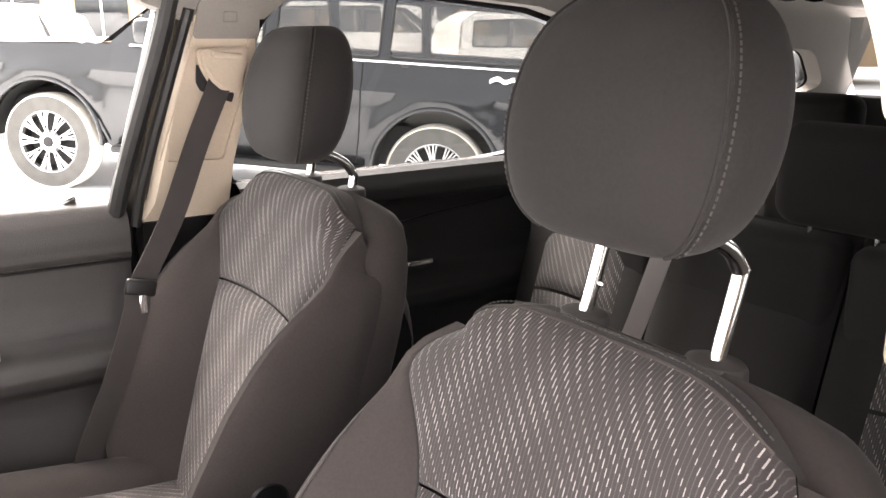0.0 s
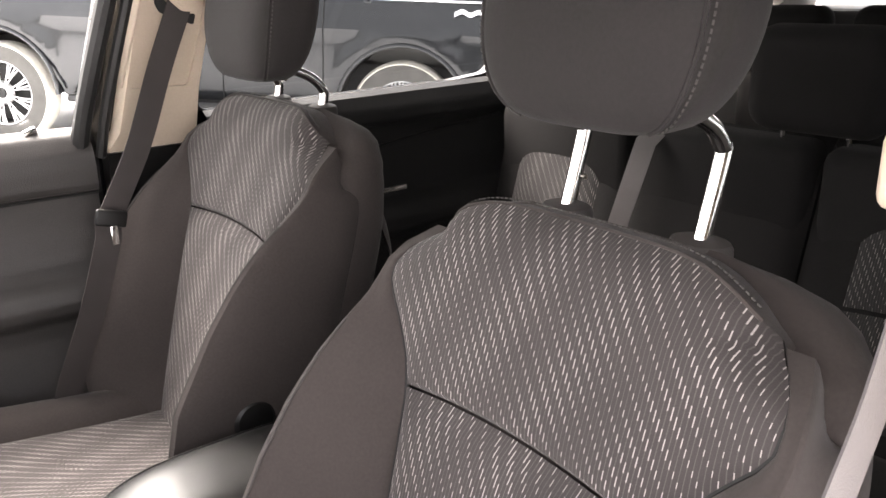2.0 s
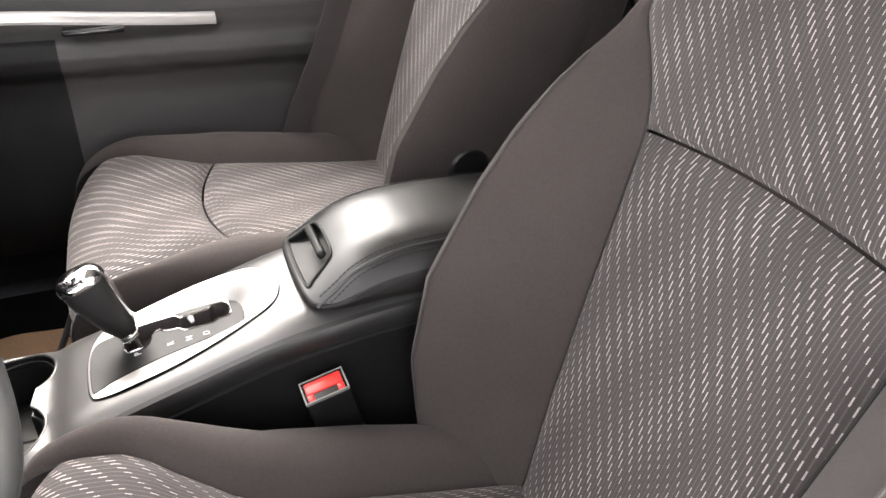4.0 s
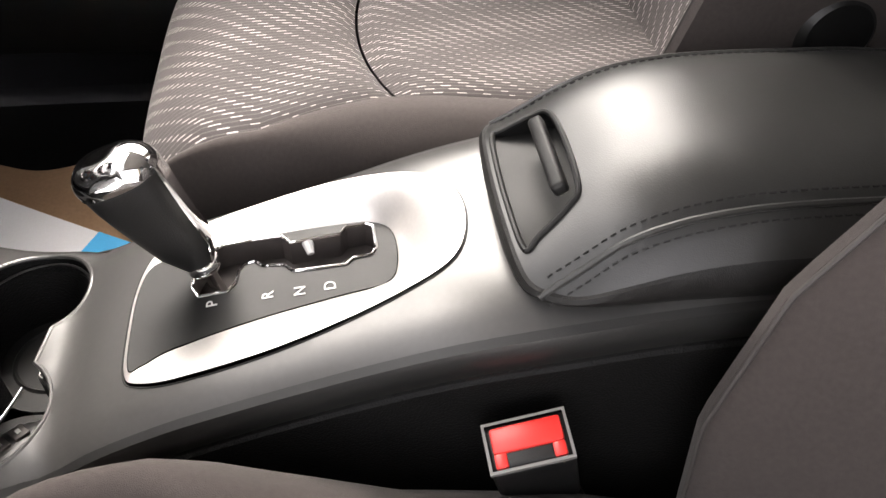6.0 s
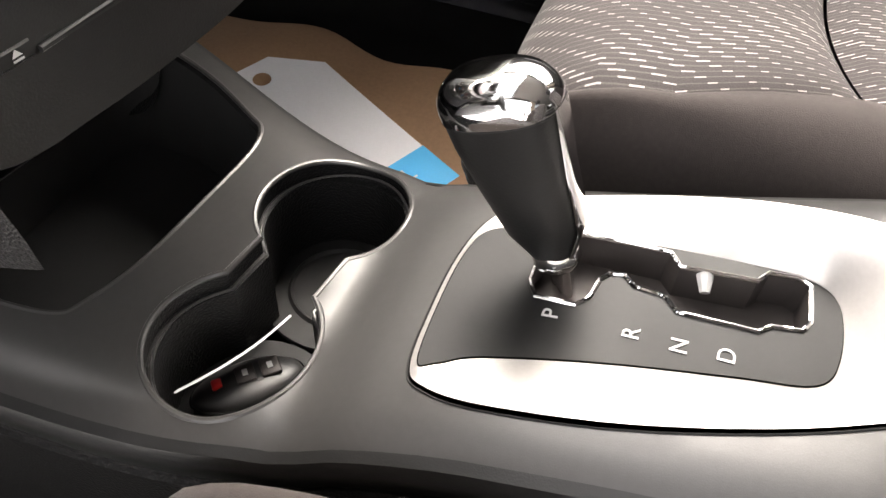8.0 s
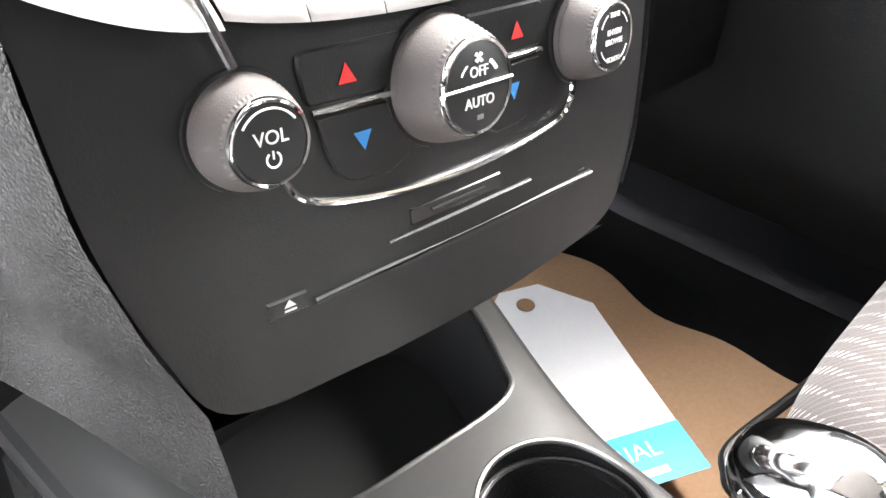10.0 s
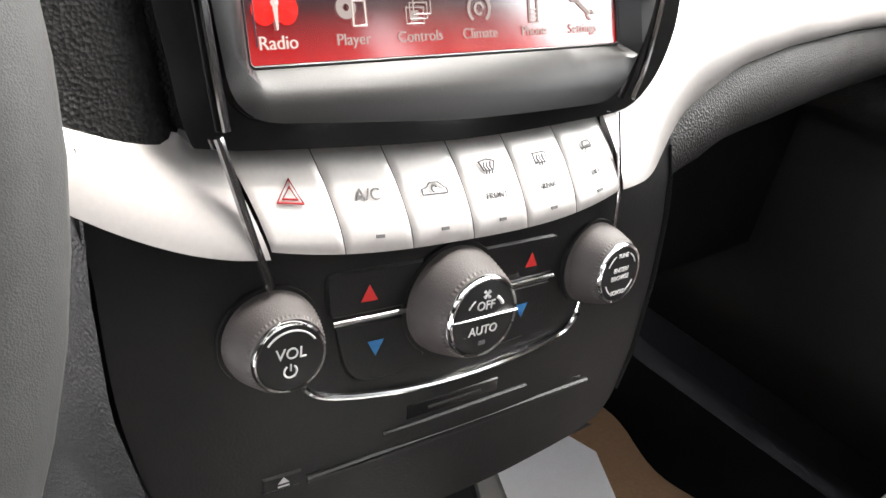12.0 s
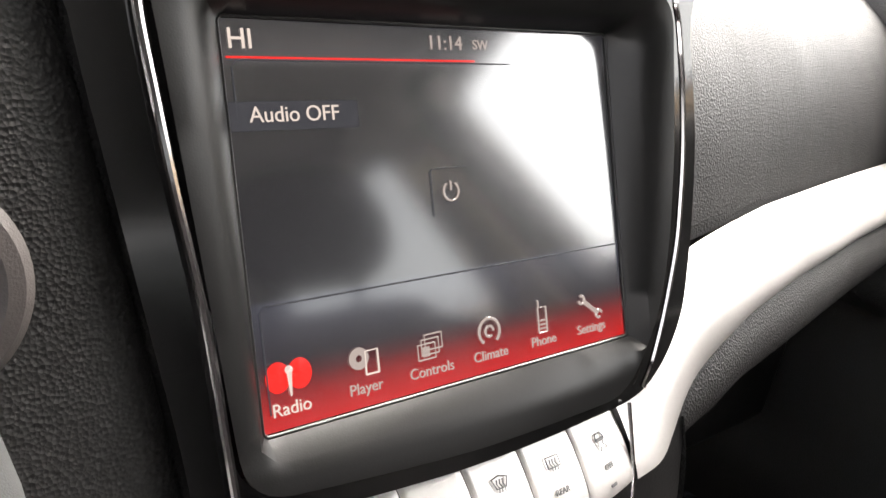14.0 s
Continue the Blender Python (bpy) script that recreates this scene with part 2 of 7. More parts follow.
def rbox(size, centre=(0, 0, 0), r=0.004, seg=2):
    bm = bmesh.new()
    bmesh.ops.create_cube(bm, size=1)
    bmesh.ops.scale(bm, vec=size, verts=bm.verts)
    if r > 0:
        bmesh.ops.bevel(bm, geom=bm.edges[:], offset=min(r, min(size) * 0.49), segments=seg, affect="EDGES", profile=0.5)
    bmesh.ops.translate(bm, vec=centre, verts=bm.verts)
    return bm


def patch(fn, nu, nv, close_u=False):
    """Grid of fn(u, v), u and v from 0 to 1."""
    verts, faces = [], []
    cu = nu if close_u else nu + 1
    for j in range(nv + 1):
        for i in range(cu):
            verts.append(fn(i / nu, j / nv))
    for j in range(nv):
        for i in range(nu):
            a, b = j * cu + i, j * cu + (i + 1) % cu
            faces.append((a, b, b + cu, a + cu))
    return verts, faces


def loft(loops, caps=True):
    n = len(loops[0])
    verts = [tuple(p) for lp in loops for p in lp]
    faces = []
    for j in range(len(loops) - 1):
        for i in range(n):
            a, b = j * n + i, j * n + (i + 1) % n
            faces.append((a, b, b + n, a + n))
    if caps:
        faces.append(tuple(range(n - 1, -1, -1)))
        faces.append(tuple(range((len(loops) - 1) * n, len(loops) * n)))
    return verts, faces


def spline(pts, per=8, closed=False):
    """Catmull-Rom through the points."""
    pts = [Vector(p) for p in pts]
    n = len(pts)
    out = []
    for i in range(n if closed else n - 1):
        p0 = pts[(i - 1) % n] if closed or i > 0 else pts[0] * 2 - pts[1]
        p1, p2 = pts[i], pts[(i + 1) % n]
        p3 = pts[(i + 2) % n] if closed or i + 2 < n else pts[-1] * 2 - pts[-2]
        for k in range(per):
            t = k / per
            out.append(0.5 * (2 * p1 + (p2 - p0) * t + (2 * p0 - 5 * p1 + 4 * p2 - p3) * t * t + (3 * p1 - p0 - 3 * p2 + p3) * t ** 3))
    if not closed:
        out.append(pts[-1])
    return out


def tube(pts, r, n=10, flat=1.0, caps=True):
    """A round (or flattened) bar along the points; r: one radius or one for each point."""
    pts = [Vector(p) for p in pts]
    loops, up = [], None
    for i, p in enumerate(pts):
        d = (pts[min(i + 1, len(pts) - 1)] - pts[max(i - 1, 0)]).normalized()
        if up is None:
            up = d.orthogonal().normalized()
        up = (up - d * up.dot(d)).normalized()
        side = d.cross(up)
        ri = r[i] if isinstance(r, (list, tuple)) else r
        loops.append([p + (up * math.cos(a) + side * math.sin(a) * flat) * ri for a in (2 * math.pi * k / n for k in range(n))])
    return loft(loops, caps)


def ribbon(pts, width_dir, width, thick=0.0012):
    """A strap along the points; width_dir: one direction or one for each point."""
    pts = [Vector(p) for p in pts]
    loops = []
    for i, p in enumerate(pts):
        w = Vector(width_dir[i] if isinstance(width_dir[0], (list, tuple, Vector)) else width_dir).normalized() * width / 2
        d = (pts[min(i + 1, len(pts) - 1)] - pts[max(i - 1, 0)]).normalized()
        nn = d.cross(w).normalized() * thick / 2
        loops.append([p - w - nn, p + w - nn, p + w + nn, p - w + nn])
    return loft(loops)


def lathe(profile, n=32):
    """Turned round z: profile of (radius, z)."""
    loops = [[(r * math.cos(2 * math.pi * k / n), r * math.sin(2 * math.pi * k / n), z) for k in range(n)] for r, z in profile]
    return loft(loops, caps=False)


def inside(p, poly):
    x, y, hit = p[0], p[1], False
    for i in range(len(poly)):
        (x1, y1), (x2, y2) = poly[i - 1][:2], poly[i][:2]
        if (y1 > y) != (y2 > y) and x < (x2 - x1) * (y - y1) / (y2 - y1) + x1:
            hit = not hit
    return hit


def near(p, poly, d):
    return any((p[0] - q[0]) ** 2 + (p[1] - q[1]) ** 2 < d * d for q in poly)


def dense(poly, step):
    out = []
    for i in range(len(poly)):
        a, b = Vector(poly[i - 1][:2]), Vector(poly[i][:2])
        k = max(1, round((b - a).length / step))
        out += [a + (b - a) * (j / k) for j in range(k)]
    return out


def sheet(outer, holes, step, lift, walls=0.0, hole_walls=(), rim=0.0):
    """A sheet over the outline with holes in it. lift(x, y) gives the 3D place. walls: depth of the skirt below the outline; hole_walls: depth
    inside each hole. rim: how far the edges roll down."""
    from_geo = mathutils.geometry.delaunay_2d_cdt
    loops = [dense(outer, step)] + [dense(h, step) for h in holes]
    pts, edges, spans = [], [], []
    for lp in loops:
        s = len(pts)
        pts += lp
        edges += [(s + i, s + (i + 1) % len(lp)) for i in range(len(lp))]
        spans.append((s, len(lp)))
    xs, ys = [p[0] for p in loops[0]], [p[1] for p in loops[0]]
    rim_pts = list(pts)
    y = min(ys) + step / 2
    while y < max(ys):
        x = min(xs) + step / 2
        while x < max(xs):
            p = Vector((x, y))
            if inside(p, loops[0]) and not any(inside(p, h) for h in loops[1:]) and not near(p, rim_pts, step * 0.6):
                pts.append(p)
            x += step
        y += step
    v, _, f, *_ = from_geo(pts, edges, [], 0, 1e-6)
    faces = []
    for t in f:
        c = sum((v[i] for i in t), Vector((0, 0))) / len(t)
        if inside(c, loops[0]) and not any(inside(c, h) for h in loops[1:]):
            faces.append(tuple(t))
    verts = [Vector(lift(p[0], p[1])) for p in v]
    return verts, faces, loops


def skirt(loop, lift, drop, n=1):
    """A wall from the loop on the lifted sheet, down (or back) by the vector drop(x, y) or a fixed one."""
    top = [Vector(lift(p[0], p[1])) for p in loop]
    verts, faces = [], []
    m = len(loop)
    for j in range(n + 1):
        verts += [t + Vector(drop) * (j / n) for t in top]
    for j in range(n):
        for i in range(m):
            a, b = j * m + i, j * m + (i + 1) % m
            faces.append((a, a + m, b + m, b))
    return verts, faces


def merged(*meshes):
    verts, faces = [], []
    for v, f in meshes:
        s = len(verts)
        verts += [tuple(p) for p in v]
        faces += [tuple(i + s for i in t) for t in f]
    return verts, faces


def lerp(x, xs, ys):
    return float(np.interp(x, xs, ys))


def smooth_lerp(x, xs, ys):
    """Like lerp, eased in the middle by averaging."""
    w = 0.02
    return sum(lerp(x + w * k, xs, ys) for k in (-2, -1, 0, 1, 2)) / 5


def writing(name, text, size, matrix, material, parent, align="CENTER", depth=0.0002):
    cu = bpy.data.curves.new(name, "FONT")
    cu.body, cu.size, cu.align_x, cu.align_y, cu.extrude = text, size, align, "CENTER", depth
    tmp = bpy.data.objects.new(name, cu)
    me = bpy.data.meshes.new_from_object(tmp)
    bpy.data.objects.remove(tmp)
    me.transform(matrix)
    me.materials.clear()
    me.materials.append(material)
    ob = new(name, me)
    ob.parent = parent
    return ob


# ---- the car's shell ----
def side_x(z):
    """Inner face of the car's side: upright below the sill, leaning in above it."""
    return 0.74 - max(0.0, z - 0.95) * 0.32


SILL, ROOF = 1.005, 1.50


def floor_z(x, y):
    return 0.250 + 0.13 * math.exp(-(x / 0.12) ** 2) + 0.30 * max(0.0, y - 0.52)


v, f = patch(lambda a, b: (-0.76 + 1.52 * a, -2.9 + 3.75 * b, floor_z(-0.76 + 1.52 * a, -2.9 + 3.75 * b)), 40, 60)
tagged(link("floor", v, f, CARPET), "black carpeted car floor with centre tunnel", "floor", kind="structure")
tagged(part("floor_pan", rbox((1.56, 3.9, 0.05), (0, -1.0, 0.12), 0.01), BODY), "dark painted steel floor pan", "car body", kind="structure")


# headliner, arched between the sides
def roof_at(a, b, up=0.0):
    x = (2 * a - 1) * 0.60
    y = -2.75 + 2.85 * b
    return (x, y, ROOF - 0.032 * abs(2 * a - 1) ** 3 - 0.05 * max(0, b - 0.8) / 0.2 - 0.05 * max(0, 0.25 - b) / 0.25 + up)


v, f = merged(patch(lambda a, b: roof_at(a, b), 28, 40), patch(lambda a, b: roof_at(1 - a, b, 0.012), 28, 40))
tagged(link("ceiling", v, f, LINING), "pale grey cloth headliner of the car", "ceiling", kind="structure")
v, f = patch(lambda a, b: ((2 * a - 1) * 0.66, -2.85 + 3.0 * b, 1.570 - 0.10 * abs(2 * a - 1) ** 3 - 0.05 * max(0, b - 0.8) / 0.2), 20, 20)
tagged(link("roof", v, f, BODY), "dark painted steel car roof", "roof", kind="structure")


def on_side(y, z, inset=0.0, sg=1):
    """A place on the inner face of the car's side; inset: towards the middle of the car."""
    return Vector((sg * (side_x(z) - inset), y, z))


def side_panel(name, outer, holes, inset, material, parent=None, label="", sg=1, step=0.04, thick=0.02):
    """A panel on the car's side with its thickness, cut by holes."""
    lift0 = lambda y, z: on_side(y, z, inset, sg)
    lift1 = lambda y, z: on_side(y, z, inset - thick, sg)
    v0, f0, lp = sheet(outer, holes, step, lift0)
    v1, f1, _ = sheet(outer, holes, step, lift1)
    if sg < 0:
        f0 = [tuple(reversed(t)) for t in f0]
    meshes = [(v0, f0), (v1, [tuple(reversed(t)) for t in f1])]
    for loop in lp:
        n = len(loop)
        vv = [lift0(p[0], p[1]) for p in loop] + [lift1(p[0], p[1]) for p in loop]
        meshes.append((vv, [(i, (i + 1) % n, (i + 1) % n + n, i + n) for i in range(n)]))
    v_, f_ = merged(*meshes)
    return link(name, v_, f_, material, parent, label)


def rounded(pts, r, n=5):
    """A polygon with its corners rounded."""
    out, m_ = [], len(pts)
    for i in range(m_):
        a, b, c = Vector(pts[i - 1]), Vector(pts[i]), Vector(pts[(i + 1) % m_])
        ri = min(r, (a - b).length * 0.45, (c - b).length * 0.45)
        p, q = b + (a - b).normalized() * ri, b + (c - b).normalized() * ri
        for k in range(n + 1):
            t = k / n
            out.append(tuple(p * (1 - t) ** 2 + b * 2 * t * (1 - t) + q * t * t))
    return out


def shrunk(poly, d):
    """The outline drawn in towards its middle by about d (negative: inwards)."""
    c = sum((Vector(p) for p in poly), Vector((0, 0))) / len(poly)
    return [tuple(Vector(p) + (Vector(p) - c).normalized() * d) for p in poly]


# window openings of both sides, as places along and up the side
FRONT_WIN = rounded([(-0.455, 1.022), (-0.545, 1.405), (-0.20, 1.43), (0.30, 1.32), (0.72, 1.04), (0.60, 1.010)], 0.03)
REAR_WIN = rounded([(-0.690, 1.045), (-0.735, 1.36), (-0.790, 1.415), (-1.00, 1.425), (-1.375, 1.395), (-1.56, 1.35), (-1.47, 1.055), (-1.35, 1.045)], 0.03)
QUARTER_WIN = rounded([(-1.95, 1.14), (-1.85, 1.33), (-2.55, 1.30), (-2.68, 1.19), (-2.45, 1.13)], 0.05)
BODY_SIDE = [(-2.85, 0.20), (0.86, 0.20), (0.86, 1.04), (0.74, 1.05), (0.32, 1.345), (0.10, 1.42), (-0.20, 1.46), (-1.2, 1.47), (-2.4, 1.43), (-2.80, 1.30)]
# passenger side body, with its lining
side = side_panel("wall_passenger", BODY_SIDE, [FRONT_WIN, REAR_WIN, QUARTER_WIN], -0.045, BODY, None, "", 1, 0.06, 0.03)
tagged(side, "dark painted steel side of the car with window openings", "car body", kind="structure")
# driver side: the door stands open, so the opening reaches to the sill
DOOR_GAP = rounded([(-0.640, 0.33), (-0.640, 1.02), (-0.655, 1.20), (-0.640, 1.345), (-0.58, 1.395), (-0.20, 1.400), (0.16, 1.370), (0.34, 1.275), (0.70, 0.96), (0.66, 0.33)], 0.05)
body2 = side_panel("wall_driver", BODY_SIDE, [DOOR_GAP, REAR_WIN, QUARTER_WIN], -0.015, BODY, None, "", -1, 0.06, 0.05)
tagged(body2, "dark painted steel driver side with the door opening", "car body", kind="structure")
seal = [on_side(y, z, -0.030, -1) for y, z in dense(DOOR_GAP, 0.02)]
v, f = tube(seal + seal[:2], 0.020, 8)
tagged(link("door_seal", v, f, RUBBER), "black rubber door seal round the opening", "seal", kind="structure")
tail = part("wall_rear", rbox((1.40, 0.06, 0.90), (0, -2.86, 0.70), 0.02), PLASTIC)
tagged(tail, "black plastic lining of the tailgate", "tailgate", kind="structure")
v, f = patch(lambda a, b: (-0.62 + 1.24 * a, -2.84 + 0.16 * b, 1.14 + 0.26 * b), 6, 4)
tagged(link("window_rear", v, f, TINT), "tinted rear window", "window", kind="structure")
bpy.data.objects["window_rear"].visible_shadow = False
# windscreen pillars, header and glass
for sg in (-1, 1):
    v, f = tube([(sg * 0.735, 0.84, 1.04), (sg * 0.70, 0.55, 1.20), (sg * 0.625, 0.20, 1.39), (sg * 0.60, 0.08, 1.435)], [0.045, 0.042, 0.04, 0.04], 12)
    tagged(link("pillar_front", v, f, LINING), "beige lined windscreen pillar", "pillar", kind="structure")
v, f = patch(lambda a, b: (-0.70 + 1.40 * a + 0.10 * (0.5 - a) * b, 0.90 - 0.80 * b, 1.045 + 0.395 * b), 8, 8)
tagged(link("windscreen", v, f, SHADED), "clear windscreen of the car", "window", kind="structure")
bpy.data.objects["windscreen"].visible_shadow = False
# window glass
for name, poly, glass, sg in (("window_1", FRONT_WIN, GLASS, 1), ("window_2", REAR_WIN, REARGLASS, 1), ("window_3", QUARTER_WIN, TINT, 1), ("window_4", REAR_WIN, TINT, -1), ("window_5", QUARTER_WIN, TINT, -1)):
    v, f, _ = sheet(poly, [], 0.08, lambda y, z: on_side(y, z, -0.052, sg))
    ob = tagged(link(name, v, f, glass), "side window glass of the car", "window", kind="structure")
    ob.visible_shadow = False

# lining of the passenger side: centre pillar, roof rail, rear pillars
pillar = thing("pillar_trim", "beige plastic trim on the passenger centre pillar", "pillar trim", kind="structure")
PILLAR_UP = [(-0.497, 0.995), (-0.520, 1.03), (-0.590, 1.375), (-0.700, 1.385), (-0.705, 1.30), (-0.672, 1.10), (-0.665, 0.995)]
side_panel("upper_trim", PILLAR_UP, [], 0.008, BEIGE, pillar, "beige upper trim", 1, 0.03, 0.05)
SUNK = rounded([(-0.600, 1.335), (-0.541, 1.112), (-0.652, 1.108), (-0.686, 1.25), (-0.692, 1.335)], 0.008)
side_panel("raised_rim", PILLAR_UP, [SUNK], 0.018, BEIGE, pillar, "beige rim round the sunken panel", 1, 0.03, 0.011)
v, f = tube([on_side(y, z, 0.0185) for y, z in ((-0.588, 1.340), (-0.570, 1.27), (-0.550, 1.195), (-0.528, 1.116))], 0.0025, 8)
link("bead", v, f, BEIGE, pillar)
side_panel("head_trim", rounded([(-0.585, 1.335), (-0.596, 1.40), (-0.706, 1.40), (-0.708, 1.335)], 0.01), [], 0.0215, LINING, pillar, "darker cloth lined head of the pillar", 1, 0.03, 0.014)
badge = [on_side(y, z, 0.0225) for y, z in ((-0.640, 1.364), (-0.640, 1.381), (-0.664, 1.381), (-0.664, 1.364))]
v, f = tube(badge + badge[:2], 0.0006, 6)
link("badge", v, f, RAIL, pillar)
side_panel("lower_trim", [(-0.500, 0.36), (-0.497, 0.993), (-0.690, 0.993), (-0.715, 0.36)], [], 0.020, PLASTIC, pillar, "black lower trim", 1, 0.05, 0.05)
v, f = tube(spline([on_side(-0.448, 0.99, 0.000), on_side(-0.470, 1.10, 0.002), on_side(-0.548, 1.395, 0.004), on_side(-0.52, 1.43, 0.004), on_side(-0.20, 1.442, 0.004), on_side(0.30, 1.335, 0.004), on_side(0.72, 1.06, 0.0)], 6), 0.0165, 10)
tagged(link("door_seal", v, f, RUBBER), "black rubber seal of the passenger door", "seal", kind="structure")
v, f = tube(spline([on_side(-0.485, 0.99, 0.012), on_side(-0.505, 1.10, 0.014), on_side(-0.580, 1.385, 0.014)], 6), 0.010, 8)
tagged(link("door_seal", v, f, RUBBER), "black rubber seal beside the pillar", "seal", kind="structure")
rail = [(-0.50, 1.395), (-0.60, 1.36), (-0.72, 1.37), (-0.78, 1.420), (-1.0, 1.432), (-1.38, 1.405), (-1.58, 1.36), (-1.72, 1.30), (-2.6, 1.33), (-2.82, 1.36), (-2.82, 1.505), (-0.50, 1.505)]
tagged(side_panel("roof_rail", rail, [], 0.012, LINING, None, "", 1, 0.04, 0.05), "pale grey lined roof rail above the windows", "roof rail", kind="structure")
back_rail = [(-0.76, 1.405), (-1.0, 1.432), (-1.38, 1.405), (-1.58, 1.36), (-1.72, 1.30), (-2.6, 1.33), (-2.82, 1.36), (-2.82, 1.505), (-0.62, 1.505), (-0.62, 1.43)]
tagged(side_panel("roof_rail", back_rail, [], 0.012, LINING, None, "", -1, 0.04, 0.05), "pale grey lined roof rail behind the driver", "roof rail", kind="structure")
CPOST = [(-1.485, 0.50), (-1.50, 1.06), (-1.585, 1.36), (-2.85, 1.40), (-2.85, 0.50)]
tagged(side_panel("pillar_rear", CPOST, [QUARTER_WIN], 0.015, LINING, None, "", 1, 0.06, 0.05), "pale grey lined rear quarter of the car", "pillar trim", kind="structure")
tagged(side_panel("pillar_rear", [(-0.66, 0.30), (-0.66, 1.03), (-1.55, 1.04), (-1.585, 1.36), (-2.85, 1.40), (-2.85, 0.30)], [QUARTER_WIN], 0.015, LINING, None, "", -1, 0.06, 0.05), "pale grey lined rear quarter of the car", "pillar trim", kind="structure")
# driver's centre pillar and roof rail
dp = thing("pillar_trim", "pale beige trim on the driver's centre pillar", "pillar trim", kind="structure")
side_panel("upper_trim", rounded([(-0.534, 1.02), (-0.536, 1.096), (-0.546, 1.136), (-0.556, 1.199), (-0.565, 1.24), (-0.574, 1.282), (-0.553, 1.286), (-0.559, 1.312), (-0.557, 1.344), (-0.544, 1.369), (-0.50, 1.405), (-0.48, 1.44), (-0.78, 1.44), (-0.74, 1.35), (-0.69, 1.03)], 0.012), [], 0.0, BEIGE, dp, "beige upper trim", -1, 0.03, 0.055)
side_panel("lower_trim", [(-0.545, 0.34), (-0.536, 1.018), (-0.70, 1.018), (-0.72, 0.34)], [], 0.0, BEIGE, dp, "beige lower trim", -1, 0.05, 0.055)
v, f = tube(spline([on_side(-0.50, 1.42, -0.010, -1), on_side(-0.35, 1.392, -0.010, -1), on_side(-0.248, 1.363, -0.010, -1), on_side(-0.15, 1.345, -0.010, -1), on_side(0.16, 1.305, -0.010, -1), on_side(0.34, 1.235, -0.010, -1)], 8), 0.0026, 10)
tagged(link("roof_rail", v, f, RAIL), "pale lined roof rail over the driver's door", "roof rail", kind="structure")
v, f = tube(spline([on_side(-0.50, 1.446, -0.020, -1), on_side(-0.35, 1.418, -0.020, -1), on_side(-0.25, 1.389, -0.020, -1), on_side(-0.15, 1.371, -0.020, -1), on_side(0.16, 1.332, -0.020, -1), on_side(0.36, 1.255, -0.020, -1)], 8), 0.021, 10)
tagged(link("door_seal", v, f, RUBBER), "thick black rubber seal under the roof edge", "seal", kind="structure")
belt_guide = part("belt_guide", rbox((0.020, 0.034, 0.046), (0, 0, 0), 0.009, 3), BEIGE, dp, "beige belt height adjuster", matrix=Matrix.Translation(on_side(-0.556, 1.180, 0.004, -1)))
# grab handle over the rear door, reading lamps
grab = thing("grab_handle", "pale grey fold-down grab handle under the roof rail", "grab handle")
v, f = tube(spline([on_side(-0.892, 1.458, 0.016), on_side(-0.905, 1.444, 0.040), on_side(-0.945, 1.430, 0.052), on_side(-1.00, 1.424, 0.055), on_side(-1.06, 1.428, 0.052), on_side(-1.092, 1.440, 0.040), on_side(-1.100, 1.456, 0.016)], 6), 0.0085, 12)
link("bar", v, f, LINING, grab)
for y in (-0.895, -1.097):
    part("mount", rbox((0.026, 0.040, 0.034), on_side(y, 1.452, 0.024), 0.010, 3), LINING, grab)
part("hook", rbox((0.012, 0.020, 0.035), on_side(-0.985, 1.440, 0.046), 0.005, 3), LINING, grab, "small coat hook")
def ceiling_vent(p, q, n, label):
    """A row of black glossy vent barrels sunk in a pale bezel on the headliner."""
    vent = thing("ceiling_vent", label, "air vent", "ceiling vents")
    p, q = Vector(p), Vector(q)
    d = (q - p).normalized()
    across = Vector((-d.y, d.x, 0))
    step = (q - p).length / (n - 1)
    rows = [[c + d * (step * 0.62 + g) * math.cos(t) * (1 if n < 3 else 1.0 + (n - 2) * 0.8) + across * (0.020 + g) * math.sin(t) + Vector((0, 0, h)) for t in (2 * math.pi * k / 40 for k in range(40))] for c in [(p + q) / 2] for g, h in ((0.012, 0.004), (0.010, -0.003), (0.0, -0.004))]
    v_, f_ = loft(rows)
    link("bezel", v_, f_, LINING, vent, "pale oval bezel")
    for k in range(n):
        c = p + d * step * k
        prof = [(0.0005, -0.5), (0.006, -0.42), (0.009, 0.0), (0.006, 0.42), (0.0005, 0.5)]
        loops_ = [[c + d * step * 0.66 * z + across * r_ * 1.3 * math.cos(t) + Vector((0, 0, -0.006 + r_ * math.sin(t))) for t in (2 * math.pi * j / 14 for j in range(14))] for r_, z in prof]
        v_, f_ = loft(loops_)
        link("barrel", v_, f_, GLOSS, vent, "gloss black barrel")
    return vent


ceiling_vent((0.496, -1.201, 1.480), (0.431, -1.292, 1.486), 3, "three black vent barrels in the headliner above the rear door")
ceiling_vent((0.560, -2.290, 1.452), (0.530, -2.380, 1.451), 2, "two black vent barrels in the headliner above the third row")


# ---- passenger doors ----


d1 = thing("door_1", "black moulded front passenger door panel with armrest", "door", kind="structure")
# upper pad, insert, armrest and lower bin as one cross-section swept along the door
DOOR_PROF = [(1.044, -0.030), (1.043, -0.012), (1.034, 0.006), (1.006, 0.022), (0.975, 0.034), (0.945, 0.038), (0.932, 0.032), (0.929, 0.024), (0.905, 0.020), (0.85, 0.016), (0.80, 0.022), (0.775, 0.040), (0.760, 0.062), (0.735, 0.070), (0.712, 0.064), (0.695, 0.048), (0.66, 0.042), (0.60, 0.046), (0.52, 0.052), (0.44, 0.056), (0.36, 0.040)]


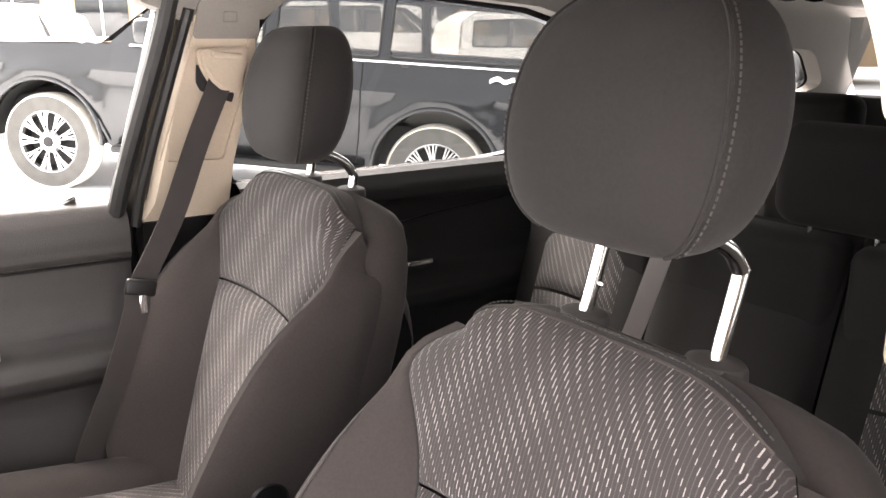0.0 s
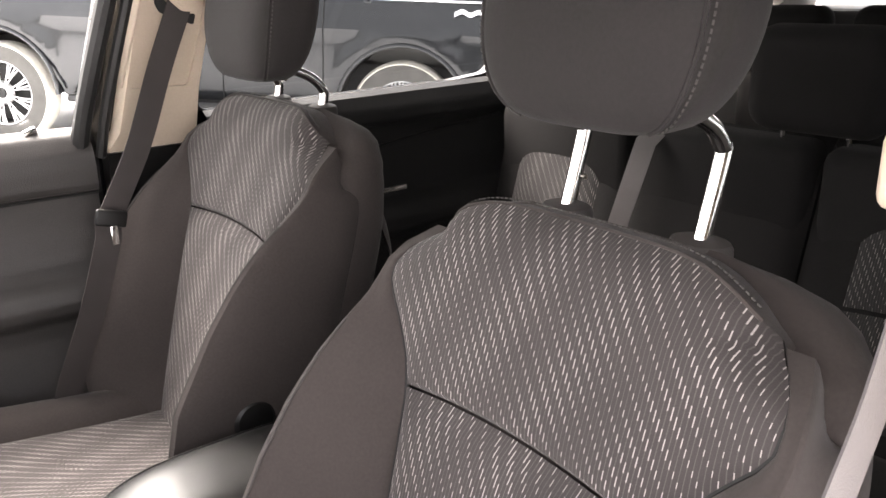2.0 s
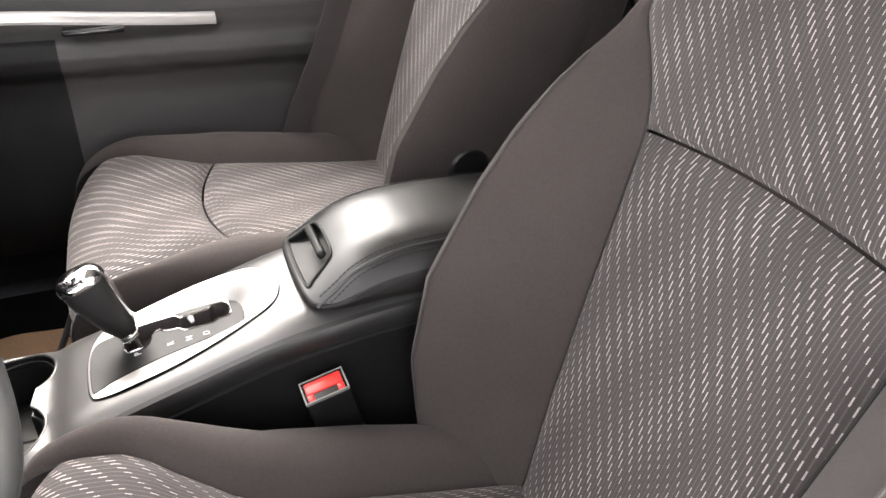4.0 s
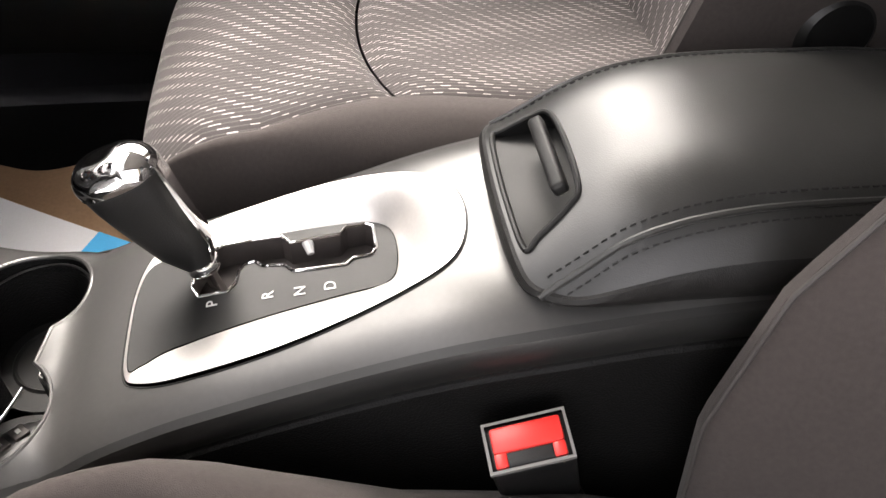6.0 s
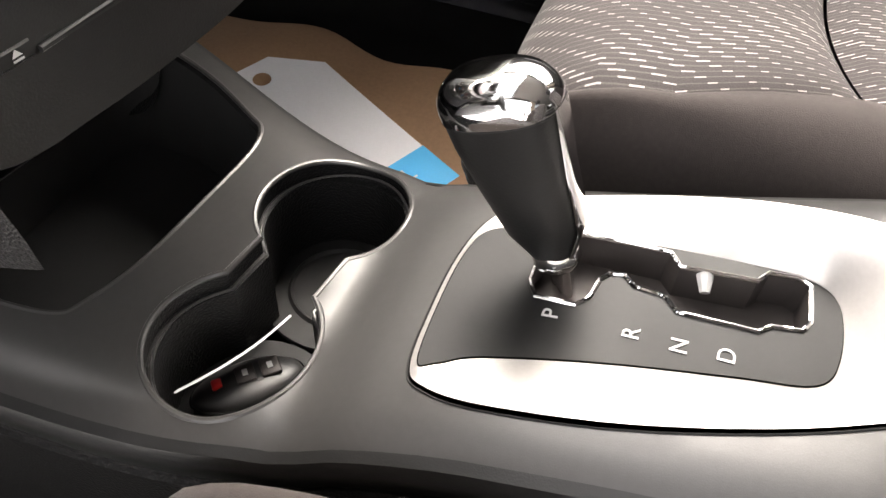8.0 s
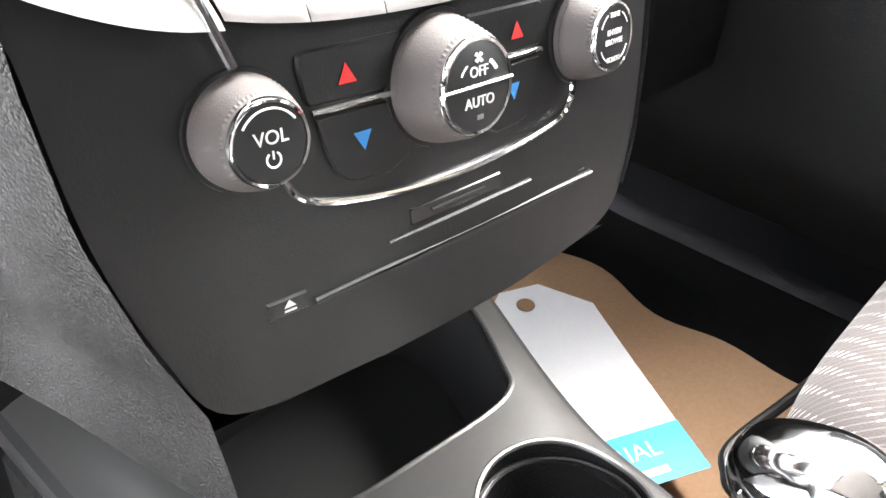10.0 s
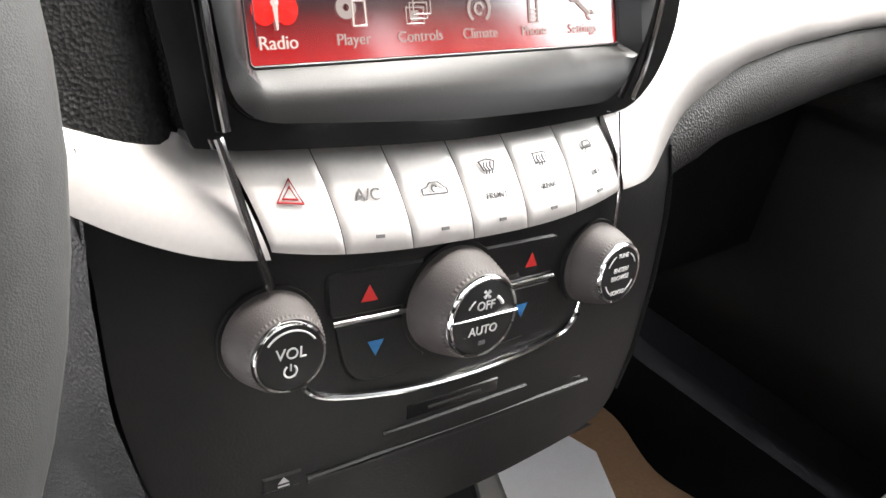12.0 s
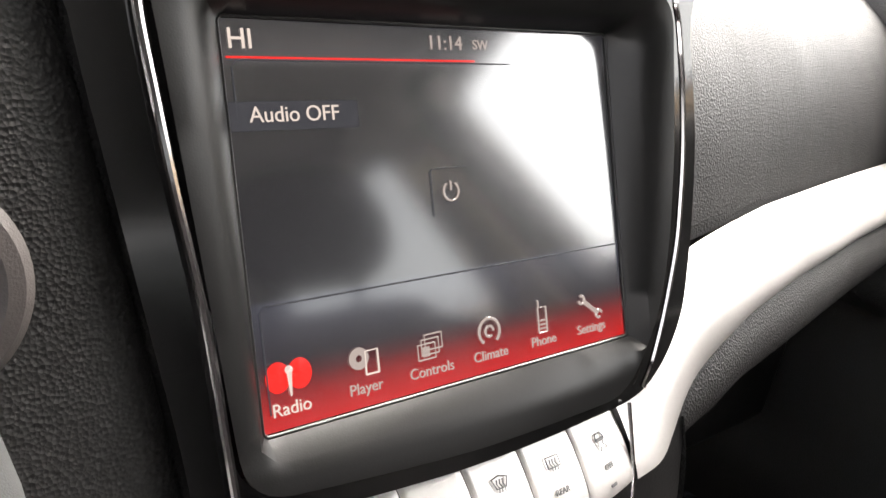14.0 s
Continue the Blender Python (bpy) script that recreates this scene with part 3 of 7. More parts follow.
def door_face(prof, y0, y1, slope):
    def fn(a, b):
        k = b * (len(prof) - 1)
        i = min(int(k), len(prof) - 2)
        t = k - i
        z = prof[i][0] * (1 - t) + prof[i + 1][0] * t
        ins = prof[i][1] * (1 - t) + prof[i + 1][1] * t
        y = y0 + (y1 - y0) * a
        return Vector((side_x(min(z, 1.0)) - ins, y, z + slope * (y - y0)))
    return fn


v, f = patch(door_face(DOOR_PROF, -0.470, 0.74, 0.02), 40, 76)
link("panel", v, [t for k, t in enumerate(f) if k // 40 < 44], DOORPAD, d1, "grained charcoal upper door panel")
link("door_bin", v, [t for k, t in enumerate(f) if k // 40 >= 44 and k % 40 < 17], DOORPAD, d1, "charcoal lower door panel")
# front half of the same lower panel, blackened for the footwell's shade
link("door_bin_shaded", v, [t for k, t in enumerate(f) if k // 40 >= 44 and k % 40 >= 17], LOWER, d1, "lower door panel by the footwell, shade in its black")
v, f = tube([door_face(DOOR_PROF, -0.470, 0.74, 0.02)(k / 30, 7.2 / 20) for k in range(31)], 0.0035, 6)
link("groove", v, f, MATTE, d1)
v, f = tube(spline([(0.690, -0.225, 0.792), (0.684, -0.16, 0.797), (0.680, -0.06, 0.806), (0.680, 0.08, 0.818), (0.690, 0.20, 0.822)], 6), 0.013, 10, 0.5)
link("pull_trim", v, f, SILVER, d1, "silver strip along the armrest")
v, f = lathe([(0.0, 0.012), (0.006, 0.011), (0.0075, 0.007), (0.0065, -0.012), (0.0, -0.012)], 16)
link("lock_knob", v, f, CHROME, d1, "small lock pin", matrix=Matrix.Translation((0.735, -0.377, 1.047)) @ Matrix.Rotation(radians(70), 4, "X"))
part("switch", rbox((0.030, 0.10, 0.010), (0.672, -0.02, 0.792), 0.003), GLOSS, d1, "window switch")
d2 = thing("door_2", "black moulded rear passenger door panel with window sill", "door", kind="structure")
REAR_PROF = [(1.045, -0.030), (1.050, 0.004), (1.040, 0.022), (1.01, 0.034), (0.98, 0.038), (0.968, 0.030), (0.93, 0.022), (0.86, 0.018), (0.80, 0.024), (0.775, 0.045), (0.75, 0.060), (0.72, 0.062), (0.69, 0.046), (0.62, 0.042), (0.50, 0.050), (0.36, 0.040)]
v, f = patch(door_face(REAR_PROF, -1.50, -0.690, -0.0), 30, 60)
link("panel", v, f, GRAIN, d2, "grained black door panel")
v, f = tube(spline([(0.705, -1.46, 0.955), (0.700, -1.15, 0.930), (0.700, -0.90, 0.890), (0.702, -0.72, 0.83)], 6), 0.005, 6)
link("crease", v, f, PLASTIC, d2)
part("handle", rbox((0.012, 0.075, 0.016), (0.705, -1.125, 0.815), 0.005, 3), CHROME, d2, "chrome inner door handle")

# ---- seat belts ----
belt = thing("seat_belt", "black seat belt hanging from its pillar guide", "seat belt", "front seat belts")
strap = spline([(0.610, -0.640, 1.272), (0.613, -0.626, 1.238), (0.628, -0.588, 1.147), (0.617, -0.527, 1.015), (0.592, -0.455, 0.905), (0.583, -0.440, 0.86), (0.585, -0.395, 0.74), (0.590, -0.345, 0.63), (0.592, -0.318, 0.555)], 6)
v, f = ribbon(strap, (0.15, -1.0, -0.25), 0.047, 0.0014)
link("webbing", v, f, BELT, belt, "dark woven strap")
SHIELD = rounded([(-0.590, 1.316), (-0.637, 1.319), (-0.687, 1.321), (-0.683, 1.284), (-0.669, 1.238), (-0.636, 1.240), (-0.614, 1.258), (-0.600, 1.281), (-0.592, 1.300)], 0.008)
for k, (grow_, ins) in enumerate(((0.0, 0.030), (-0.0035, 0.037), (-0.010, 0.0405))):
    side_panel("guide_cover", [tuple(p) for p in dense(SHIELD, 0.008)] if k == 0 else shrunk(dense(SHIELD, 0.008), grow_), [], ins, BEIGE, belt, "beige belt guide cover" if k == 0 else "", 1, 0.02, 0.020)
part("guide_button", rbox((0.010, 0.058, 0.012), (0, 0, 0), 0.005, 3), BEIGE, belt, "pill shaped height adjuster", matrix=Matrix.Translation(on_side(-0.641, 1.306, 0.0425)) @ Matrix.Rotation(radians(6), 4, "X"))
side_panel("guide_slot", rounded([(-0.594, 1.291), (-0.606, 1.287), (-0.632, 1.248), (-0.666, 1.237), (-0.662, 1.219), (-0.602, 1.243), (-0.594, 1.258)], 0.004), [], 0.0215, MATTE, belt, "dark mouth of the belt guide", 1, 0.02, 0.006)
part("tongue", rbox((0.012, 0.054, 0.030), (0, 0, 0), 0.005, 3), PLASTIC, belt, "black belt tongue", matrix=Matrix.Translation((0.580, -0.452, 0.905)) @ Matrix.Rotation(radians(15), 4, "X"))
part("tongue_plate", rbox((0.003, 0.012, 0.034), (0, 0, 0), 0.001), CHROME, belt, "steel tongue plate", matrix=Matrix.Translation((0.572, -0.452, 0.876)))
part("anchor", rbox((0.010, 0.100, 0.012), (0, 0, 0), 0.003), PLASTIC, belt, matrix=Matrix.Translation((0.590, -0.350, 0.546)) @ Matrix.Rotation(radians(-4), 4, "X"))
v, f = tube([(0.586, -0.300, 0.549), (0.586, -0.402, 0.541)], 0.0025, 8)
link("anchor_bar", v, f, CHROME, belt)
belt2 = thing("seat_belt", "grey seat belt hanging beside the driver seat", "seat belt", "front seat belts")
strap = spline([on_side(-0.560, 1.150, 0.000, -1), on_side(-0.485, 1.085, 0.002, -1), on_side(-0.415, 1.035, 0.004, -1), on_side(-0.340, 0.955, 0.010, -1), on_side(-0.31, 0.80, 0.03, -1), on_side(-0.29, 0.55, 0.04, -1), on_side(-0.28, 0.36, 0.04, -1)], 6)
v, f = ribbon(strap, (0.1, -1.0, -0.45), 0.047, 0.0014)
link("webbing", v, f, BELT_PALE, belt2, "pale grey woven strap")
part("anchor", rbox((0.012, 0.055, 0.030), on_side(-0.28, 0.375, 0.04, -1), 0.004, 3), PLASTIC, belt2, "black belt anchor")

# ---- rear bench ----
def bench_section(name, x0, x1, label, pattern):
    b = thing(name, label, "seat", "rear bench seats")
    cx, hw = (x0 + x1) / 2, (x1 - x0) / 2
    def fn(u, w_):
        q = 2 * u - 1
        z = 0.50 + 0.50 * w_
        return (cx + q * hw, -1.32 - (z - 0.5) * 0.26 - 0.020 * abs(q) ** 8 - 0.03 * max(0, w_ - 0.9) / 0.1 - 0.010 * (1 - abs(q) ** 4) * math.cos(3 * w_) * -1, z)
    v_, f_ = patch(fn, 24, 24)
    f_ = [tuple(reversed(t)) for t in f_]
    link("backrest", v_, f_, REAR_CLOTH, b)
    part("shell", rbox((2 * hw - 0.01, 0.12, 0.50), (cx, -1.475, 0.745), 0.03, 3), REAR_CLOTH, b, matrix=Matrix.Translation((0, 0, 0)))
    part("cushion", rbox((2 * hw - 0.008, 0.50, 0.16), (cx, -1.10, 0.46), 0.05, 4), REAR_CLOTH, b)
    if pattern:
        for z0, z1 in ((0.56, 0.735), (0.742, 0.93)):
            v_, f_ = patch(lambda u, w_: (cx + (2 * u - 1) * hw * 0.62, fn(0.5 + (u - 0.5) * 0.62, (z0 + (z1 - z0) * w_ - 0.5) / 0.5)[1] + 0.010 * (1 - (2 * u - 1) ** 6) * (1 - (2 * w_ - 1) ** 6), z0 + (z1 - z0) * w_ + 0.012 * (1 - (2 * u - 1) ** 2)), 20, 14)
            link("panel", v_, [tuple(reversed(t)) for t in f_], REAR_WEAVE, b, "cloth with pale dashes, shade in its colour", uv=[(p[0], p[2]) for p in v_])
    return b


bench_section("bench_seat", 0.24, 0.66, "cloth outer rear seat with dashed panels, shade in its colour", True)
bench_section("bench_seat", -0.155, 0.235, "cloth middle rear seat with a plain back, shade in its colour", False)
bench_section("bench_seat", -0.66, -0.16, "cloth rear seat behind the driver, shade in its colour", True)


def low_headrest(x, y, z, w, label, posts):
    h = thing("rear_headrest", label, "headrest", "rear headrests")
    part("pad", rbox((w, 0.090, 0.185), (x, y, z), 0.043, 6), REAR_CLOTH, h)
    for dx in (-0.06, 0.06):
        v_, f_ = tube([(x + dx, y, z - 0.085), (x + dx, y, z - 0.085 - posts)], 0.006, 10)
        link("post", v_, f_, CHROME, h, "chrome post")
    return h


low_headrest(-0.135, -1.455, 1.100, 0.25, "cloth rear headrest on chrome posts, shade in its colour", 0.05)
for x in (-0.30, 0.10, 0.42):
    low_headrest(x, -2.28, 1.095, 0.26, "cloth third row headrest, shade in its colour", 0.06)
third = thing("third_row_seat", "cloth third row seat behind the bench, shade in its colour", "seat")
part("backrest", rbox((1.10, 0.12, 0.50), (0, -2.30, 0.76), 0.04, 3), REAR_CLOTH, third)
rb = thing("seat_belt", "grey webbing of the middle rear belt", "seat belt", "rear seat belts")
v, f = ribbon([(0.165, -1.452, 1.01), (0.182, -1.395, 0.96), (0.215, -1.345, 0.76), (0.245, -1.30, 0.60), (0.25, -1.10, 0.545)], (1, 0.1, 0.2), 0.047, 0.0014)
link("webbing", v, f, BELT_PALE, rb)
rb = thing("seat_belt", "black rear belt hanging on the far pillar", "seat belt", "rear seat belts")
v, f = ribbon([on_side(-2.05, 1.25, 0.06), on_side(-2.00, 1.12, 0.07), on_side(-1.96, 0.98, 0.08)], (0.1, 1, 0.1), 0.047, 0.0014)
link("webbing", v, f, BELT, rb)
part("guide", rbox((0.03, 0.06, 0.10), on_side(-2.06, 1.27, 0.05), 0.012, 3), BEIGE, rb, "pale belt guide")


# ---- front seats ----
def seat_front(z):
    """Front face of the backrest on its centre line."""
    return -0.535 - (z - 0.857) * 0.32


PANEL_Z = (0.40, 0.50, 0.60, 0.70, 0.80, 0.857, 0.878, 0.90, 0.92, 0.94, 0.955, 0.967, 0.985, 1.00, 1.01, 1.0235, 1.05, 1.08)
PANEL_W = (0.120, 0.125, 0.140, 0.150, 0.158, 0.163, 0.167, 0.177, 0.191, 0.208, 0.222, 0.231, 0.232, 0.227, 0.216, 0.194, 0.194, 0.190)
SIDE_W = (0.232, 0.246, 0.256, 0.263, 0.265, 0.265, 0.264, 0.263, 0.261, 0.258, 0.255, 0.254, 0.255, 0.255, 0.253, 0.246, 0.225, 0.165)
BULGE = (0.060, 0.096, 0.134, 0.144, 0.118, 0.094, 0.081, 0.066, 0.047, 0.026, 0.011, 0.002, 0.000, 0.000, 0.000, 0.000, 0.000, 0.000)


def edge_back(z):
    """How far the rim of the panel rolls back at the top corners."""
    t = max(0.0, min(1.0, (z - 0.972) / 0.052))
    return 0.046 * t * t


def top_roll(z):
    return ((z - 1.0) / 0.066) ** 2 * 0.020 if z > 1.0 else 0.0


def seat_edge(z):
    return lerp(z, PANEL_Z, PANEL_W)


def backrest_panel(z0, z1, pillow):
    """Patterned middle of the backrest between two seams, puffed between them; z0 and z1 may depend on the place across."""
    def fn(u, v):
        s = 2 * u - 1
        a, b = z0(s), z1(s)
        z = a + (b - a) * v
        x = s * (seat_edge(z) - 0.001)
        puff = pillow * (1 - abs(s) ** 6) * (1 - abs(2 * v - 1) ** 8) - 0.006 * max(abs(s) ** 18, abs(2 * v - 1) ** 26)
        y = seat_front(z) + 0.010 * s * s + puff + 0.002 - edge_back(z) * abs(s) ** 10 - top_roll(z)
        return (x, y, z)
    return fn


def bolster(sign):
    """Plain side cushion of the backrest, from the panel seam forward over its crest and back along the side."""
    def fn(u, v):
        z = 0.44 + v * 0.583
        c, w, g = seat_edge(z), lerp(z, PANEL_Z, SIDE_W), lerp(z, PANEL_Z, BULGE)
        y = seat_front(z) + 0.010
        y -= top_roll(z)
        back = edge_back(z)
        pts = [(c, y - 0.006 - back), (c + (w - c) * 0.20, y + g * 0.26 - back), (c + (w - c) * 0.54, y + g * 0.68 - back), (c + (w - c) * 0.84, y + g * 0.97 - back),
               (w - 0.001, y + g * 0.70 - 0.016 - back * 0.8), (w + 0.002, y - 0.05), (w - 0.004, y - 0.085), (w - 0.022, y - 0.12)]
        p = CURVE(pts, u)
        top = max(0.0, (v - 0.86) / 0.14) ** 2
        late = max(0.0, u - 0.38) / 0.62
        return (sign * (p[0] - (0.010 * min(1, u * 4) + 0.022 * late) * top), p[1], z - (0.095 * late + 0.003) * top - 0.018 * late * max(0.0, (v - 0.7) / 0.3))
    return fn


def CURVE(pts, u):
    """The place at share u along a smooth line through the points."""
    n = len(pts) - 1
    k = min(int(u * n), n - 1)
    t = u * n - k
    g = lambda i: pts[max(0, min(n, i))]
    p0, p1, p2, p3 = g(k - 1), g(k), g(k + 1), g(k + 2)
    return tuple(0.5 * (2 * b + (c - a) * t + (2 * a - 5 * b + 4 * c - d) * t * t + (3 * b - a - 3 * c + d) * t ** 3) for a, b, c, d in zip(p0, p1, p2, p3))


def seam_arch(s):
    return 0.874 + 0.006 * (1 - s * s)


def panel_top(q):
    return 1.069 - 0.0455 * abs(q) ** 6


def headrest_mesh(w=0.132, low=1.156, high=1.371, y0=-0.682, depth=0.054):
    """Padded headrest: a rounded block, flatter in front, tucked in below."""
    loops = []
    n = 44
    for j in range(25):
        v = j / 24
        a = math.pi * v
        z = low + (high - low) * (0.5 - 0.5 * math.cos(a))
        ring = math.sin(a) ** 0.36 if 0 < v < 1 else 0.0
        ww = w * (0.90 + 0.10 * math.sin(math.pi * min(1, v * 1.15))) * ring
        dd = depth * (0.80 + 0.25 * math.sin(math.pi * v)) * ring
        yy = y0 - (z - 1.2) * 0.20 + 0.006 * math.sin(math.pi * v)
        lp = []
        for k in range(n):
            t = 2 * math.pi * k / n
            ct, st = math.cos(t), math.sin(t)
            e = 0.48
            lp.append((ww * math.copysign(abs(ct) ** e, ct), yy + dd * math.copysign(abs(st) ** 0.62, st), z))
        loops.append(lp)
    return loft(loops, caps=False)


def stitch_line(pts, r=0.0011, step=0.0065, lift=(0, 0.001, 0)):
    """A row of short stitches along the points."""
    meshes = []
    pts = [Vector(p) + Vector(lift) for p in pts]
    run = 0.0
    for a, b in zip(pts, pts[1:]):
        d = b - a
        if d.length < 1e-6:
            continue
        t = step - run
        while t < d.length:
            p = a + d * (t / d.length)
            q = p + d.normalized() * step * 0.6
            meshes.append(tube([p, q], r, 5))
            t += step
        run = (run + d.length) % step
    return merged(*meshes) if meshes else ([], [])


def front_seat(label, lower, raised, pad=0.132, forth=0.035):
    """lower: how far the headrest is pushed down on its posts; raised: how far the cushion's front is tilted up;
    pad: half the headrest's width, forth: how far forward it sits."""
    s = thing("front_seat", label, "seat", "front seats")
    # core of the backrest: sides, top and back in plain cloth
    loops = []
    for j in range(44):
        z = 0.44 + 0.620 * j / 43
        w = lerp(z, PANEL_Z, SIDE_W) - (0.005 if z < 0.95 else 0.001)
        w *= lerp(z, (0.95, 0.985, 1.01, 1.03, 1.045, 1.06), (1.0, 0.985, 0.935, 0.875, 0.78, 0.56))
        yf = seat_front(z) - 0.012 - edge_back(z) * 0.6
        yb = yf - lerp(z, (0.46, 0.7, 0.95, 0.99, 1.02, 1.04, 1.06), (0.16, 0.16, 0.148, 0.136, 0.108, 0.078, 0.030))
        if z > 1.0:
            yf -= ((z - 1.0) / 0.06) ** 2 * 0.03
        lp = []
        for k in range(36):
            t = 2 * math.pi * k / 36
            ct, st = math.cos(t), math.sin(t)
            e = lerp(z, (0.9, 1.04), (0.5, 0.75))
            lp.append((w * math.copysign(abs(ct) ** e, ct), (yf + yb) / 2 + (yf - yb) / 2 * math.copysign(abs(st) ** (e + 0.1), st), z))
        loops.append(lp)
    v, f = loft(loops)
    link("backrest", v, f, CLOTH, s)
    # closing top of the shoulder, plain cloth with the two post collars on it
    edge_fn = backrest_panel(seam_arch, panel_top, 0.006)

    def crown(u, w_):
        s_ = (2 * u - 1) * 1.30
        q = max(-1.0, min(1.0, s_))
        x, y, z = edge_fn(0.5 + 0.5 * q, 1.0)
        a = math.pi * w_ * 0.5
        x *= lerp(w_, (0, 0.25, 0.6, 1.0), (1.0, 1.01, 0.97, 0.90))
        z += 0.004 * math.sin(math.pi * min(1, w_ * 3)) - 0.055 * w_ - 0.05 * (1 - math.cos(a))
        # the far corners fall away in one round
        z -= (0.020 + 0.055 * w_) * abs(q) ** 4 * min(1, w_ * 1.6)
        y -= 0.125 * math.sin(a) * (1 - 0.22 * abs(q) ** 6)
        # the cover rolls over the shoulder and down the side
        k = (abs(s_) - 1.0) / 0.30
        if k > 0:
            b = k * math.pi / 2
            x += math.copysign(lerp(w_, (0, 0.3, 1.0), (0.010, 0.030, 0.020)) * math.sin(b), s_)
            z -= 0.065 * (1 - math.cos(b))
            y += 0.003 * math.sin(b) * max(0.0, 0.3 - w_) / 0.3
        return (x, y, z)
    v, f = patch(crown, 44, 14)
    link("shoulder_cover", v, f, CLOTH, s)
    v, f = patch(backrest_panel(seam_arch, panel_top, 0.006), 40, 24)
    link("upper_panel", v, f, WEAVE, s, "dark cloth with pale woven dashes", uv=[(p[0], p[2] - p[1] * 0.35) for p in v])
    v, f = patch(backrest_panel(lambda q: 0.46, lambda q: seam_arch(q) - 0.003, 0.016), 40, 30)
    link("lower_panel", v, f, WEAVE, s, "dark cloth with pale woven dashes", uv=[(p[0] * (1 + 0.25 * (0.87 - p[2])), p[2] + 0.011) for p in v])
    for sg in (-1, 1):
        v, f = patch(bolster(sg), 22, 34)
        if sg < 0:
            f = [tuple(reversed(t)) for t in f]
        link("bolster", v, f, CLOTH, s)
        line = [bolster(sg)(0.40, 0.16 + 0.68 * k / 40) for k in range(41)]
        v, f = tube([(p[0], p[1] + 0.0005, p[2]) for p in line], 0.0016, 6)
        link("bolster_seam", v, f, THREAD, s)
        edge = [bolster(sg)(0.0, 0.02 + 0.96 * k / 40) for k in range(41)]
        v, f = tube([(p[0], p[1] + 0.001, p[2]) for p in edge], 0.0022, 6)
        link("piping", v, f, MATTE, s)
    # top seam with its stitches
    top = [backrest_panel(seam_arch, panel_top, 0.006)(0.03 + 0.94 * k / 60, 1.0) for k in range(61)]
    v, f = tube(top, 0.0022, 6)
    link("top_seam", v, f, CLOTH, s)
    v, f = stitch_line([(p[0], p[1] - 0.007, p[2] + 0.004) for p in top], 0.0009, 0.006)
    link("stitching", v, f, THREAD, s, "row of stitches")
    # headrest on two posts
    for x in (-0.080, 0.080):
        knee = 1.128 - 1.02 * lower
        lean = -0.684 - 0.33 * (knee - 1.055)
        v, f = tube(spline([(x, -0.679, 1.04), (x, lean + 0.002, knee), (x, lean + 0.003, knee + 0.012), (x, lean + 0.016, knee + 0.028), (x, lean + 0.036, knee + 0.040), (x, -0.684 + forth, knee + 0.052)], 6), 0.0078, 14)
        link("post", v, f, CHROME, s, "chrome headrest post")
        v, f = lathe([(0.0, 0.007), (0.017, 0.007), (0.022, 0.005), (0.024, 0.001), (0.024, -0.008), (0.0, -0.008)], 28)
        link("collar", [(p[0] * 1.25 + x, p[1] * 0.9 - 0.684, p[2] + 1.0555) for p in v], f, KNOB, s, "grey post collar")
    v, f = tube([(0.071, -0.6950, 1.090), (0.065, -0.6950, 1.090)], 0.003, 8)
    link("notch", v, f, CHROME, s)
    v, f = headrest_mesh(pad)
    v = [(p[0], p[1] + forth, p[2] - lower) for p in v]
    hr = link("headrest", v, f, HEAD_CLOTH, s, "padded dark cloth headrest", crease=0)
    for sg in (-1, 1):
        n = 60
        line = []
        for k in range(n + 1):
            a = math.pi * (0.10 + 0.80 * k / n)
            z = 1.156 + 0.215 * (0.5 - 0.5 * math.cos(a))
            ring = math.sin(a) ** 0.36
            vv = a / math.pi
            ww = pad * (0.90 + 0.10 * math.sin(math.pi * min(1, vv * 1.15))) * ring
            dd = 0.054 * (0.80 + 0.25 * math.sin(a)) * ring
            t = math.radians(34)
            line.append((sg * ww * math.cos(t) ** 0.48, -0.682 + forth - (z - 1.2) * 0.20 + 0.006 * math.sin(a) + dd * math.sin(t) ** 0.62 + 0.0004, z - lower))
        v, f = tube(line, 0.0022, 6)
        link("seam", v, f, HEAD_CLOTH, hr)
        v, f = stitch_line([(p[0] + sg * 0.006, p[1] - 0.003, p[2]) for p in line], 0.0009, 0.006)
        link("stitching", v, f, THREAD, hr)

    # ---- seat cushion ----
    CY = (-0.50, -0.42, -0.30, -0.15, -0.05, 0.03, 0.075, 0.105, 0.118, 0.118, 0.105)
    CZ = (0.500, 0.500, 0.512, 0.532, 0.545, 0.548, 0.540, 0.518, 0.488, 0.450, 0.400)
    ARC = [0.0]
    for k in range(1, len(CY)):
        ARC.append(ARC[-1] + math.hypot(CY[k] - CY[k - 1], CZ[k] - CZ[k - 1]))

    def top_line(a):
        y = smooth_lerp(a, ARC, CY)
        return y, smooth_lerp(a, ARC, CZ) + raised * lerp(y, (-0.40, -0.14, -0.03, 0.06), (-1.0, -0.3, 0.8, 1.0))
    A_SEAM, A_END = 0.405, ARC[-1]

    def cushion_w(a):
        return lerp(a, (0, 0.2, 0.33, 0.40, 0.45, 0.5, 0.6, A_END), (0.135, 0.142, 0.146, 0.152, 0.176, 0.208, 0.222, 0.213))

